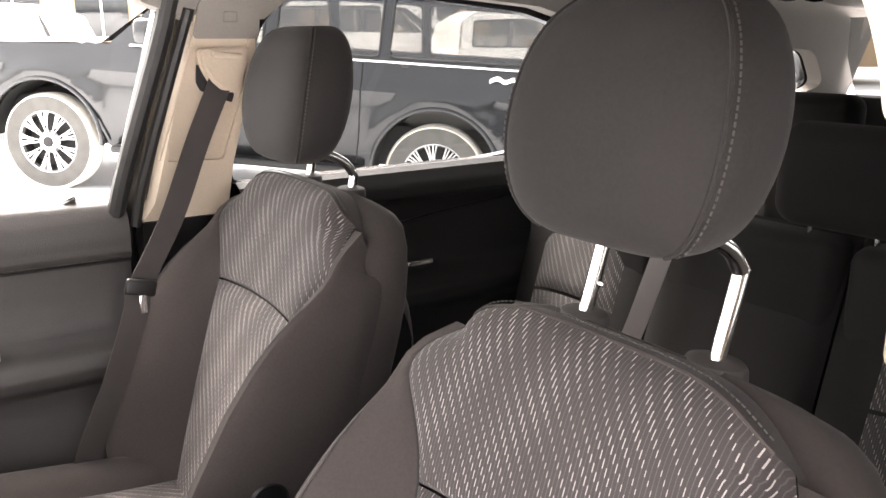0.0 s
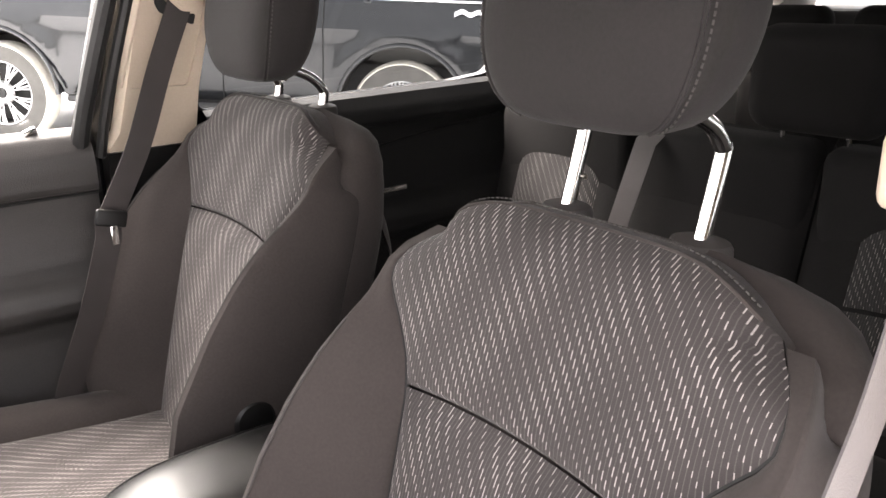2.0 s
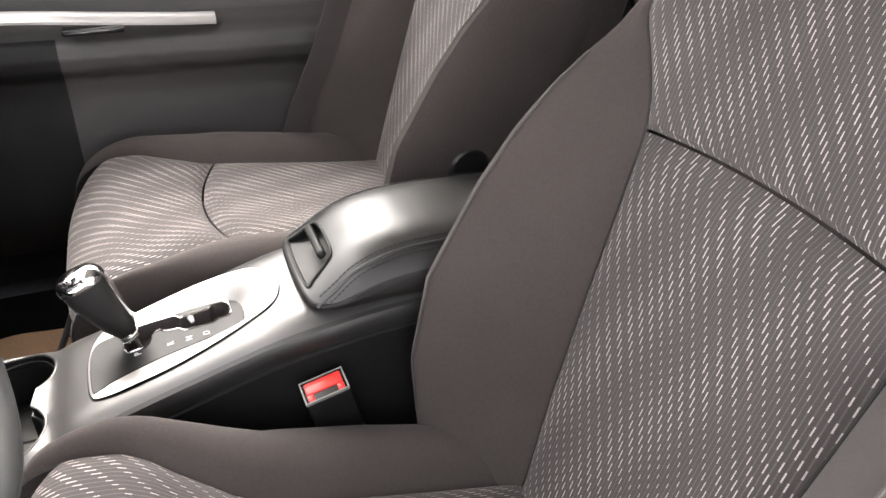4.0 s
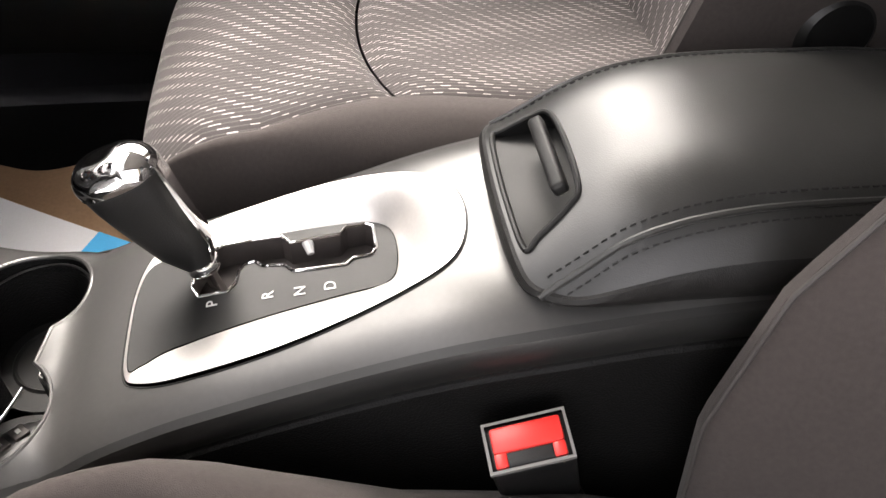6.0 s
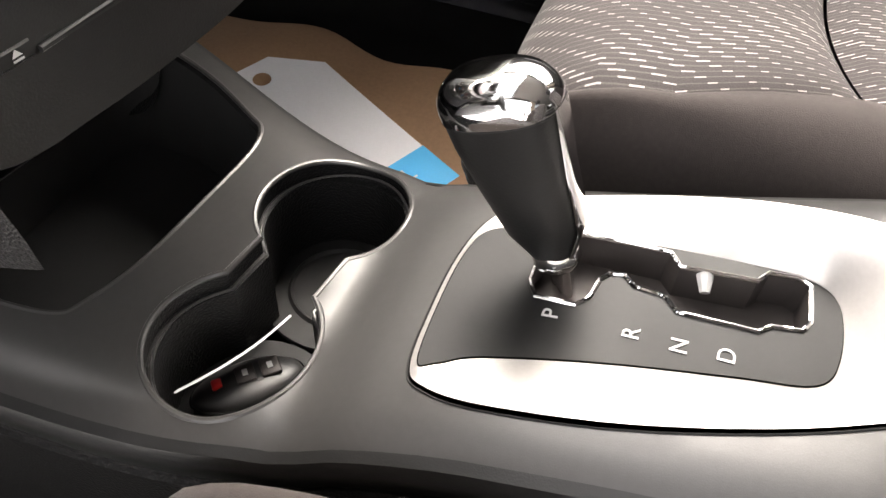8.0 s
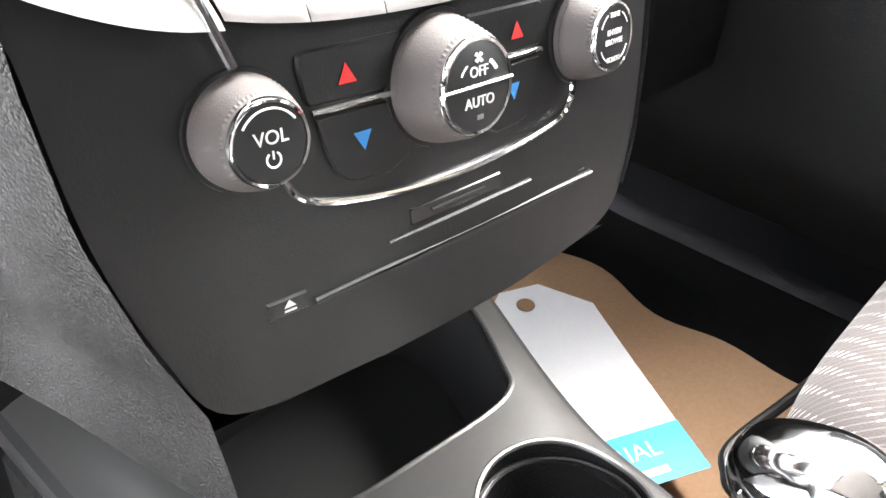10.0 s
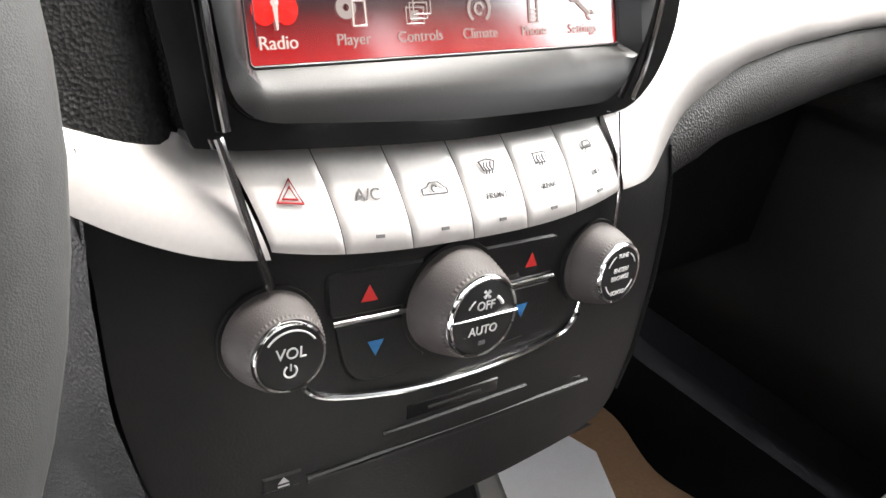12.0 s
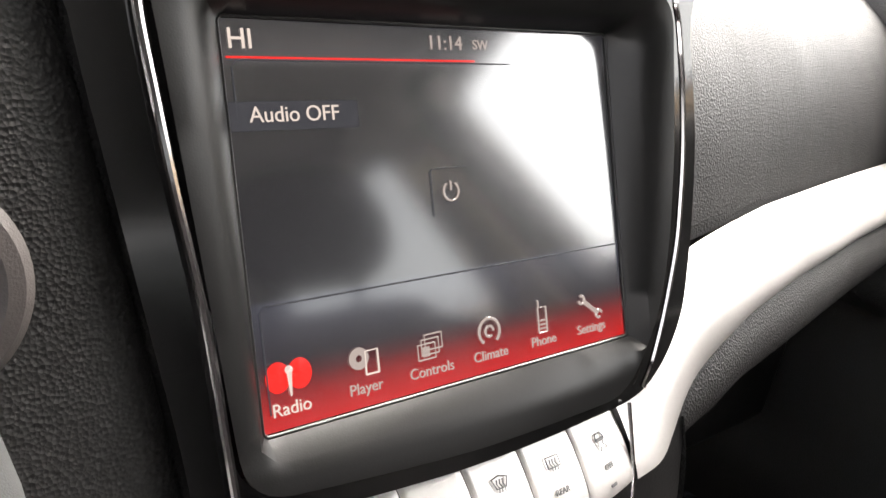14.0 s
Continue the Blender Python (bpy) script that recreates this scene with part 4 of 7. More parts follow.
    def cushion_panel(a0, a1, pillow):
        def fn(u, v_):
            q = 2 * u - 1
            lo, hi = a0(q), a1(q)
            a = lo + (hi - lo) * v_
            y, z = top_line(a)
            x = q * cushion_w(a)
            puff = pillow * (1 - abs(q) ** 6) * (1 - abs(2 * v_ - 1) ** 8) - 0.005 * max(abs(q) ** 18, abs(2 * v_ - 1) ** 26)
            front = min(1, max(0, (a - 0.55) / 0.1))
            return (x, y + puff * front - front * 0.03 * q ** 4, z + puff * (1 - front) + 0.012 * q * q * (1 - front) - front * 0.010 * q ** 4)
        return fn

    def cushion_arch(q):
        return A_SEAM + 0.035 * (1 - q * q) - 0.03
    def cloth_uv(fn, nu, nv, a0, a1):
        return [((2 * (i / nu) - 1) * 0.17 * 1.0, a0 + (a1 - a0) * j / nv) for j in range(nv + 1) for i in range(nu + 1)]
    fn = cushion_panel(lambda q: 0.02, cushion_arch, 0.014)
    v, f = patch(fn, 40, 26)
    link("rear_cushion", v, f, WEAVE, s, "dark cloth with pale woven dashes", uv=[(a, b) for a, b in cloth_uv(fn, 40, 26, 0.02, A_SEAM)])
    fn = cushion_panel(lambda q: cushion_arch(q) + 0.003, lambda q: A_END, 0.010)
    v, f = patch(fn, 40, 30)
    link("front_cushion", v, f, WEAVE, s, "dark cloth with pale woven dashes", uv=[(a, b) for a, b in cloth_uv(fn, 40, 30, A_SEAM, A_END)])

    def thigh(sg):
        def fn2(u, v_):
            a = 0.0 + v_ * (A_END - 0.05)
            y, z = top_line(a)
            c = cushion_w(a)
            w = lerp(a, (0, 0.25, 0.5, 0.62, A_END), (0.235, 0.258, 0.256, 0.238, 0.218))
            g = lerp(a, (0, 0.1, 0.35, 0.52, 0.62, A_END), (0.02, 0.032, 0.034, 0.018, 0.0, 0.0))
            zz = z + 0.010
            pts = [(c, zz - 0.008), (c + (w - c) * 0.25, zz + g * 0.75), (c + (w - c) * 0.6, zz + g), (w - 0.006, zz + g * 0.3 - 0.012),
                   (w, zz - 0.06), (w - 0.004, zz - 0.11), (w - 0.012, zz - 0.17)]
            p = CURVE(pts, u)
            return (sg * p[0], y - 0.012 * u * max(0, (a - 0.5) / 0.2), p[1])
        return fn2
    for sg in (-1, 1):
        v, f = patch(thigh(sg), 22, 40)
        if sg > 0:
            f = [tuple(reversed(t)) for t in f]
        link("thigh_bolster", v, f, CLOTH, s)
        v, f = tube([thigh(sg)(0.0, 0.03 + 0.92 * k / 40) for k in range(41)], 0.0022, 6)
        link("piping", v, f, MATTE, s)
        v, f = tube([thigh(sg)(0.70, 0.10 + 0.88 * k / 40) for k in range(41)], 0.0018, 6)
        link("thigh_seam", v, f, MATTE, s)
        v, f = tube([thigh(sg)(0.78, 0.10 + 0.88 * k / 40) for k in range(41)], 0.0030, 8)
        link("thigh_welt", v, f, CLOTH, s, "rounded cloth welt")
    # base and runners
    part("seat_base", rbox((0.40, 0.46, 0.20), (0, -0.20, 0.36), 0.03, 3), PLASTIC, s)
    for x in (-0.19, 0.19):
        part("runner", rbox((0.035, 0.56, 0.05), (x, -0.20, 0.275), 0.005), SATIN, s, "steel seat rail")
    # recliner cover at the hinge
    for sg in (-1, 1):
        v, f = lathe([(0.0, 0.014), (0.026, 0.012), (0.033, 0.006), (0.035, -0.02), (0.0, -0.02)], 32)
        m = Matrix.Translation((sg * 0.254, -0.440, 0.662)) @ Matrix.Rotation(sg * math.pi / 2, 4, "Y")
        link("hinge_cover", v, f, PLASTIC, s, "black plastic recliner cover", matrix=m)
    return s


driver_seat = front_seat("dark grey cloth driver seat with pale dashes and raised headrest", 0.0, 0.041)
driver_seat.location = (-0.372, 0, 0)
passenger_seat = front_seat("dark grey cloth passenger seat with pale dashes beside the console", 0.053, 0.0, 0.132, 0.060)
passenger_seat.location = (0.382, -0.050, 0.036)


# ---- centre console ----
def console_z(y):
    """Height of the console's top along its length, with a fold where the cup tray meets the slope."""
    z = smooth_lerp(y, (-0.62, -0.30, -0.20, -0.15, -0.10, -0.03, 0.03, 0.09, 0.14, 0.20, 0.40), (0.668, 0.660, 0.645, 0.630, 0.612, 0.594, 0.576, 0.557, 0.551, 0.551, 0.556))
    return z - 0.0045 * math.exp(-((y - 0.070) / 0.014) ** 2)


def console_right(y):
    return smooth_lerp(y, (-0.25, -0.1, 0.0, 0.06, 0.115, 0.17, 0.28, 0.40), (0.098, 0.093, 0.087, 0.088, 0.098, 0.117, 0.168, 0.215))


def console_left(y):
    return smooth_lerp(y, (-0.25, -0.1, 0.03, 0.10, 0.15, 0.2, 0.40), (-0.092, -0.083, -0.089, -0.108, -0.114, -0.118, -0.124))


def console_top(x, y):
    a, b = console_left(y), console_right(y)
    t = (x - (a + b) / 2) / ((b - a) / 2)
    return (x, y, console_z(y) - 0.010 * abs(t) ** 7)


def ring(cx, cy, r, a0=0, a1=360, n=40):
    return [(cx + r * math.cos(radians(a0 + (a1 - a0) * k / n)), cy + r * math.sin(radians(a0 + (a1 - a0) * k / n))) for k in range(n + 1)]


def grown(poly, d):
    """The outline moved outwards by d (inwards if negative)."""
    out, n = [], len(poly)
    area = sum(poly[i - 1][0] * poly[i][1] - poly[i][0] * poly[i - 1][1] for i in range(n))
    sg = 1 if area > 0 else -1
    for i in range(n):
        a, b = Vector(poly[i - 1][:2]), Vector(poly[(i + 1) % n][:2])
        t = (b - a)
        t = t.normalized() if t.length > 1e-9 else Vector((1, 0))
        out.append((poly[i][0] + sg * d * t.y, poly[i][1] - sg * d * t.x))
    return out


CUP_A, CUP_B, CUP_R = (0.048, 0.114), (-0.054, 0.121), 0.0455
CUPS = ring(*CUP_A, CUP_R, -145, 141, 44) + ring(*CUP_B, CUP_R, 35, 321, 44)
BIN = [(p.x, p.y) for p in spline([(-0.060, 0.203, 0), (-0.026, 0.193, 0), (0.030, 0.187, 0), (0.075, 0.184, 0), (0.098, 0.190, 0), (0.110, 0.206, 0),
                                   (0.135, 0.250, 0), (0.150, 0.300, 0), (0.140, 0.345, 0), (0.05, 0.36, 0), (-0.05, 0.35, 0), (-0.075, 0.31, 0),
                                   (-0.079, 0.26, 0), (-0.074, 0.215, 0)], 6, True)]
BEZEL = [(p.x, p.y) for p in spline([(-0.052, 0.0265, 0), (-0.02, 0.0295, 0), (0.020, 0.029, 0), (0.050, 0.021, 0), (0.068, 0.000, 0), (0.077, -0.05, 0),
                                     (0.079, -0.105, 0), (0.068, -0.155, 0), (0.046, -0.186, 0), (0.012, -0.196, 0), (-0.028, -0.184, 0),
                                     (-0.048, -0.142, 0), (-0.062, -0.072, 0), (-0.066, -0.012, 0), (-0.062, 0.016, 0)], 6, True)]
PLATE = [(p.x, p.y) for p in spline([(-0.050, 0.0235, 0), (-0.015, 0.0265, 0), (0.020, 0.0255, 0), (0.040, 0.018, 0), (0.046, -0.005, 0), (0.048, -0.06, 0),
                                     (0.049, -0.11, 0), (0.047, -0.138, 0), (0.035, -0.150, 0), (0.005, -0.151, 0), (-0.013, -0.142, 0),
                                     (-0.020, -0.11, 0), (-0.028, -0.066, 0), (-0.040, -0.005, 0), (-0.049, 0.014, 0)], 6, True)]
GATE = [(0.010, -0.012), (0.001, -0.017), (0.000, -0.036), (0.006, -0.041), (0.018, -0.043), (0.023, -0.047), (0.024, -0.054), (0.018, -0.060), (0.016, -0.074),
        (0.008, -0.081), (0.008, -0.116), (0.013, -0.121), (0.015, -0.134), (0.021, -0.137), (0.043, -0.136), (0.046, -0.131), (0.045, -0.118),
        (0.038, -0.113), (0.036, -0.078), (0.044, -0.072), (0.046, -0.030), (0.040, -0.018), (0.026, -0.012)]


def plate_z(y):
    return smooth_lerp(y, (-0.16, -0.105, -0.085, -0.027, 0.03), (0.606, 0.602, 0.601, 0.592, 0.5775))


def poly_distance(p, poly):
    best = 9.0
    for i in range(len(poly)):
        a, b = Vector(poly[i - 1]), Vector(poly[i])
        d = b - a
        t = max(0, min(1, (Vector(p) - a).dot(d) / max(d.length_squared, 1e-12)))
        best = min(best, (Vector(p) - a - d * t).length)
    return best


console = thing("centre_console", "charcoal plastic centre console with cup holders between the front seats", "console")
outline = [(console_left(y), y) for y in np.linspace(-0.62, 0.38, 60)] + [(console_right(y), y) for y in np.linspace(0.38, -0.62, 60)]
v, f, loops = sheet(outline, [CUPS, BIN, BEZEL], 0.008, console_top)
link("top_panel", v, f, CONSOLE, console, "satin charcoal top panel")
# rolled rims of the openings
for name, lp in (("cup_rim", CUPS), ("bin_rim", BIN)):
    pts = [console_top(*p) for p in lp]
    vv, ff = tube([(p[0], p[1], p[2] - 0.0012) for p in pts + pts[:2]], 0.0019, 8)
    link(name, vv, ff, CONSOLE, console)
# cup holder well: a lip a little below the rim, then the wall and the floor
def well(poly, depth, lip, z0=0.0):
    p1, p2 = grown(poly, 0.0), grown(poly, -0.0035)
    rows = [[Vector(console_top(*p)) + Vector((0, 0, z0)) for p in p1]]
    rows.append([Vector((q.x, q.y, q.z - lip)) for q in rows[0]])
    rows.append([Vector((p2[i][0], p2[i][1], rows[1][i].z - 0.001)) for i in range(len(p2))])
    rows.append([Vector((p2[i][0], p2[i][1], rows[0][i].z - depth)) for i in range(len(p2))])
    return loft(rows, caps=False)
v, f = well(CUPS, 0.074, 0.014)
link("cup_well", v, f, LOWER, console, "black plastic cup well")
lipline = [(p[0], p[1], console_z(p[1]) - 0.0145) for p in grown(CUPS, -0.002)]
v, f = tube(lipline + lipline[:2], 0.0009, 6)
link("well_lip", v, f, CONSOLE, console)
for c in (CUP_A, CUP_B):
    v, f = lathe([(0.0, -0.072), (0.030, -0.072), (0.032, -0.070), (0.034, -0.072), (0.050, -0.072), (0.050, -0.076), (0.0, -0.076)], 36)
    link("cup_floor", v, f, MATTE, console, matrix=Matrix.Translation((c[0], c[1], 0.552)))
v, f = well(BIN, 0.11, 0.004)
link("bin_wall", v, f, MATTE, console)
v, f, _ = sheet(BIN, [], 0.02, lambda x, y: (x, y, 0.448))
link("bin_floor", v, f, MATTE, console)
# sides: a rolled edge, a hollow, a ledge and the kick panel, shaded by colour
for sg, edge in ((-1, console_left), (1, console_right)):
    prof = [(0.0, -0.010), (0.005, -0.013), (0.0075, -0.020), (0.0065, -0.030), (0.0045, -0.038), (0.0050, -0.0405), (0.0075, -0.0425), (0.0085, -0.07), (0.016, -0.16), (0.018, -0.30)]
    rows = []
    for y in np.linspace(-0.62, 0.38, 70):
        zt = console_z(y)
        rows.append([(edge(max(y, -0.25)) + sg * px, y, zt + pz) for px, pz in prof])
    n = len(prof)
    vv = [p for r in rows for p in r]
    ff = [(j * n + i, j * n + i + 1, (j + 1) * n + i + 1, (j + 1) * n + i) for j in range(len(rows) - 1) for i in range(n - 1)]
    if sg > 0:
        ff = [tuple(reversed(t)) for t in ff]
    roll = [t for k, t in enumerate(ff) if k % (n - 1) < 4]
    kick = [t for k, t in enumerate(ff) if k % (n - 1) >= 4]
    link("side_panel", vv, roll, PAD, console, "dark rolled edge of the console")
    link("kick_panel", vv, kick, KICK, console, "lower side of the console, near black for the seat's shade")
part("core", rbox((0.15, 0.38, 0.26), (0.0, -0.42, 0.48), 0.01), PLASTIC, console)
# silver dish round the selector, and the black plate sunk in it
def bezel_lift(x, y):
    a, b = poly_distance((x, y), PLATE), poly_distance((x, y), BEZEL)
    t = a / max(a + b, 1e-6)
    t = 1 - (1 - t) ** 2
    return (x, y, plate_z(y) + (console_z(y) + 0.002 - plate_z(y)) * t)
v, f, _ = sheet(grown(BEZEL, -0.0006), [PLATE], 0.005, bezel_lift)
link("selector_bezel", v, f, SILVER, console, "silver painted dished bezel")
edge = [console_top(*p) for p in grown(BEZEL, 0.0007)]
v, f = tube([(p[0], p[1], p[2] + 0.0004) for p in edge + edge[:2]], 0.0005, 6)
link("bezel_gap", v, f, MATTE, console, "dark gap round the bezel")
plate_lift = lambda x, y: (x, y, plate_z(y) + 0.0008)
v, f, _ = sheet(grown(PLATE, -0.0006), [GATE], 0.006, plate_lift)
link("selector_plate", v, f, PLATE_BLACK, console, "dark satin plate with the letters P R N D")
v, f = skirt(dense(GATE, 0.005), plate_lift, (0, 0, -0.022))
link("gate_wall", v, f, KNOB, console, "grey wall of the gate")
v, f, _ = sheet(grown(GATE, 0.004), [], 0.012, lambda x, y: (x, y, plate_z(y) - 0.020))
link("gate_floor", v, f, KNOB, console)
rim = [plate_lift(*p) for p in dense(grown(GATE, 0.0004), 0.004)]
v, f = tube([(p[0], p[1], p[2] + 0.0003) for p in rim + rim[:2]], 0.0012, 6)
link("gate_rim", v, f, CHROME, console, "bright edge round the selector gate")
v, f = tube([(0.038, -0.090, 0.598), (0.030, -0.092, 0.594)], [0.0045, 0.0025], 8)
link("gate_pin", v, f, WHITE, console, "small pale indicator")
for ch, lx, ly in (("P", -0.0085, -0.027), ("R", -0.0105, -0.064), ("N", -0.0110, -0.085), ("D", -0.0100, -0.105)):
    tilt = math.atan2(plate_z(ly + 0.01) - plate_z(ly - 0.01), 0.02)
    m = Matrix.Translation((lx, ly, plate_z(ly) + 0.0012)) @ Matrix.Rotation(tilt, 4, "X")
    writing("letter", ch, 0.0112, m, WHITE, console)

# ---- gear selector ----
lever = thing("gear_selector", "black gear lever with chrome cap standing in the selector gate", "gear lever")
AXIS = [Vector(p) for p in ((0.020, -0.022, 0.592), (0.020, -0.019, 0.604), (0.020, -0.012, 0.622), (0.020, 0.000, 0.646), (0.020, 0.010, 0.668), (0.020, 0.015, 0.680), (0.020, 0.018, 0.688))]
WIDE = (0.006, 0.010, 0.0150, 0.0172, 0.0188, 0.0190, 0.0168)
DEEP = (0.006, 0.010, 0.0190, 0.0225, 0.0258, 0.0265, 0.0232)


def lever_loop(k, grow=0.0, n=36, e=0.80):
    c = AXIS[k]
    d = (AXIS[min(k + 1, len(AXIS) - 1)] - AXIS[max(k - 1, 0)]).normalized()
    back = Vector((0, d.z, -d.y))
    out = []
    for i in range(n):
        t = 2 * math.pi * i / n
        ct, st = math.cos(t), math.sin(t)
        out.append(c + Vector((1, 0, 0)) * (WIDE[k] + grow) * math.copysign(abs(ct) ** e, ct) + back * (DEEP[k] + grow) * math.copysign(abs(st) ** e, st))
    return out
v, f = loft([lever_loop(k) for k in range(1, 6)])
link("grip", v, f, PLASTIC, lever, "dark satin grip")
# chrome cap: a low dome on the grip's end, with a groove under it
top_dir = (AXIS[5] - AXIS[4]).normalized()
dome = [lever_loop(5, 0.0005), lever_loop(5, 0.0006)]
dome[1] = [p + top_dir * 0.002 for p in dome[1]]
for j in range(1, 13):
    a = math.pi / 2 * j / 12.6
    size = math.cos(a) ** 0.62
    dome.append([AXIS[5] + (p - AXIS[5]) * size + top_dir * (0.002 + 0.0150 * math.sin(a)) + Vector((0, 0.002 * math.sin(a), 0)) for p in lever_loop(5, 0.0006)])
v, f = loft(dome)
link("cap", v, f, CHROME, lever, "chrome cap")
ring = [p + top_dir * -0.0006 for p in lever_loop(5, 0.0001)]
v, f = tube(ring + ring[:2], 0.0006, 6)
link("groove", v, f, MATTE, lever)


# bright spine on the rear face
def spine(a, b):
    k = b * 3.98 + 1
    i = min(int(k), 5)
    t = k - i
    c = AXIS[i] * (1 - t) + AXIS[min(i + 1, 6)] * t
    w = (1 - t) * WIDE[i] + t * WIDE[min(i + 1, 6)]
    dp = (1 - t) * DEEP[i] + t * DEEP[min(i + 1, 6)]
    ang = math.pi * (0.5 + lerp(b, (0, 0.4, 1), (0.40, 0.30, 0.24)) * (a - 0.5))
    d = (AXIS[min(i + 1, 6)] - AXIS[max(i - 1, 0)]).normalized()
    back = Vector((0, -d.z, d.y))
    ct, st = math.cos(ang), math.sin(ang)
    return c + Vector((1, 0, 0)) * (w + 0.0006) * math.copysign(abs(ct) ** 0.80, ct) + back * (dp + 0.0008) * st ** 0.80


v, f = patch(spine, 14, 24)
link("spine", v, f, CHROME, lever, "chrome strip on the rear face")
v, f = lathe([(0.0, 0.0), (0.0105, 0.0), (0.0118, 0.003), (0.0112, 0.009), (0.0095, 0.013), (0.0, 0.013)], 28)
link("collar", v, f, CHROME, lever, matrix=Matrix.Translation((0.020, -0.022, 0.597)) @ Matrix.Rotation(radians(-20), 4, "X"))
v, f = tube([(0.018, -0.030, 0.572), (0.020, -0.021, 0.604)], 0.0055, 12)
link("stalk", v, f, CHROME, lever)
m = Matrix.Translation((0.020, 0.0285, 0.6520)) @ Matrix.Rotation(radians(-26), 4, "X")
part("button", rbox((0.013, 0.005, 0.018), (0, 0, 0), 0.0022, 3), CHROME, lever, "chrome release button", matrix=m)

# ---- armrest lid ----
armrest = thing("console_armrest", "black padded armrest lid with stitched sides on the console", "armrest")
LID = [(p.x, p.y) for p in spline([(-0.058, -0.216, 0), (0.0, -0.213, 0), (0.060, -0.216, 0), (0.083, -0.227, 0), (0.098, -0.26, 0), (0.102, -0.34, 0), (0.102, -0.5, 0), (0.098, -0.585, 0),
                                   (0.07, -0.61, 0), (0, -0.615, 0), (-0.07, -0.61, 0), (-0.095, -0.585, 0), (-0.098, -0.5, 0), (-0.097, -0.34, 0), (-0.093, -0.262, 0), (-0.080, -0.228, 0)], 7, True)]
POCKET = [(p.x, p.y) for p in spline([(-0.052, -0.2190, 0), (-0.0, -0.2165, 0), (0.052, -0.2190, 0), (0.056, -0.227, 0), (0.054, -0.245, 0), (0.046, -0.254, 0), (0.01, -0.256, 0),
                                      (-0.030, -0.254, 0), (-0.040, -0.247, 0), (-0.050, -0.229, 0)], 6, True)]


def lid_top(x, y):
    z = smooth_lerp(y, (-0.62, -0.50, -0.34, -0.30, -0.265, -0.245, -0.225, -0.205), (0.695, 0.722, 0.724, 0.719, 0.706, 0.692, 0.672, 0.650))
    t = abs(x - 0.002) / 0.10
    return (x, y, z - 0.034 * min(1.2, t) ** 4)


v, f, _ = sheet(LID, [POCKET], 0.008, lid_top)
link("padded_top", v, f, PAD, armrest, "soft black vinyl top")
base = [Vector(lid_top(*p)) for p in LID]
def lid_row(out, zmix, drop):
    return [Vector((q.x * (1 + out), q.y + (q.y + 0.42) * out * 0.5, (q.z * (1 - zmix) + (console_z(max(q.y, -0.3)) + 0.004) * zmix) - drop)) for q in base]
v, f = loft([lid_row(0, 0, 0), lid_row(0.02, 0.10, 0.0), lid_row(0.035, 0.45, 0.0), lid_row(0.025, 0.8, 0.0), lid_row(-0.01, 1.0, 0.002)], caps=False)
link("lid_side", v, f, PAD_SHADE, armrest)
def lid_off(p, sg, off):
    """A place beside the side seam: above it on the lid, or below it on the side."""
    if off > 0:
        return Vector(lid_top(p[0] - sg * 0.0065, p[1]))
    return Vector(lid_top(p[0] + sg * 0.0065, p[1]))


for sg in (-1, 1):
    line = []
    for k in range(61):
        y = -0.224 - 0.366 * k / 60
        line.append(lid_top(sg * lerp(y, (-0.6, -0.27, -0.228, -0.214), (0.077, 0.076, 0.081, 0.085)), y))
    v, f = tube(line, 0.0022, 8)
    link("side_seam", v, f, PAD, armrest, "piped side seam")
    for off in (0.0055, -0.0055):
        v, f = stitch_line([lid_off(p, sg, off) for p in line], 0.0006, 0.006, (0, 0, 0.0010))
        link("stitching", v, f, MATTE, armrest)
pock = dense(POCKET, 0.006)
pt = [Vector(lid_top(p.x, p.y)) for p in pock]
nrm = Vector((0, 0.55, 0.83))
rows = [pt, [q - nrm * 0.002 for q in pt], [q - nrm * 0.016 for q in pt]]
v, f = loft(rows, caps=False)
link("latch_wall", v, f, PLASTIC, armrest)
v, f = tube([q + Vector((0, 0, 0.0006)) for q in pt] + [pt[0] + Vector((0, 0, 0.0006))], 0.0020, 8)
link("latch_rim", v, f, PLATE_BLACK, armrest, "raised black rim")
v, f, _ = sheet([(p.x, p.y) for p in pock], [], 0.010, lambda x, y: Vector(lid_top(x, y)) - nrm * lerp(y, (-0.256, -0.240, -0.2190), (0.016, 0.013, 0.0012)))
link("latch_tray", v, f, PLATE_BLACK, armrest, "grey plastic latch recess")
m = Matrix.Translation((0.004, -0.2435, 0.6915)) @ Matrix.Rotation(radians(-35), 4, "X")
part("latch_paddle", rbox((0.070, 0.010, 0.010), (0, 0, 0), 0.003, 3), PLATE_BLACK, armrest, "grey latch lever", matrix=m)

# ---- seat belt buckle ----
RIM = mat("grey_rim", (0.16, 0.155, 0.15), 0.5)
buckle = thing("belt_buckle", "black seat belt buckle with red release button beside the console", "belt buckle")
bx = Matrix.Translation((-0.129, -0.215, 0.585)) @ Matrix.Rotation(radians(-14), 4, "X") @ Matrix.Rotation(radians(-12), 4, "Y")
part("housing", rbox((0.030, 0.052, 0.085), (0, 0, -0.044), 0.005, 3), PLASTIC, buckle, matrix=bx)
v, f, _ = sheet([(-0.0155, -0.0255), (0.0155, -0.0255), (0.0155, 0.0255), (-0.0155, 0.0255)], [[(-0.0137, -0.0237), (0.0137, -0.0237), (0.0137, 0.0237), (-0.0137, 0.0237)]], 0.004, lambda x, y: (x, y, 0.0005))
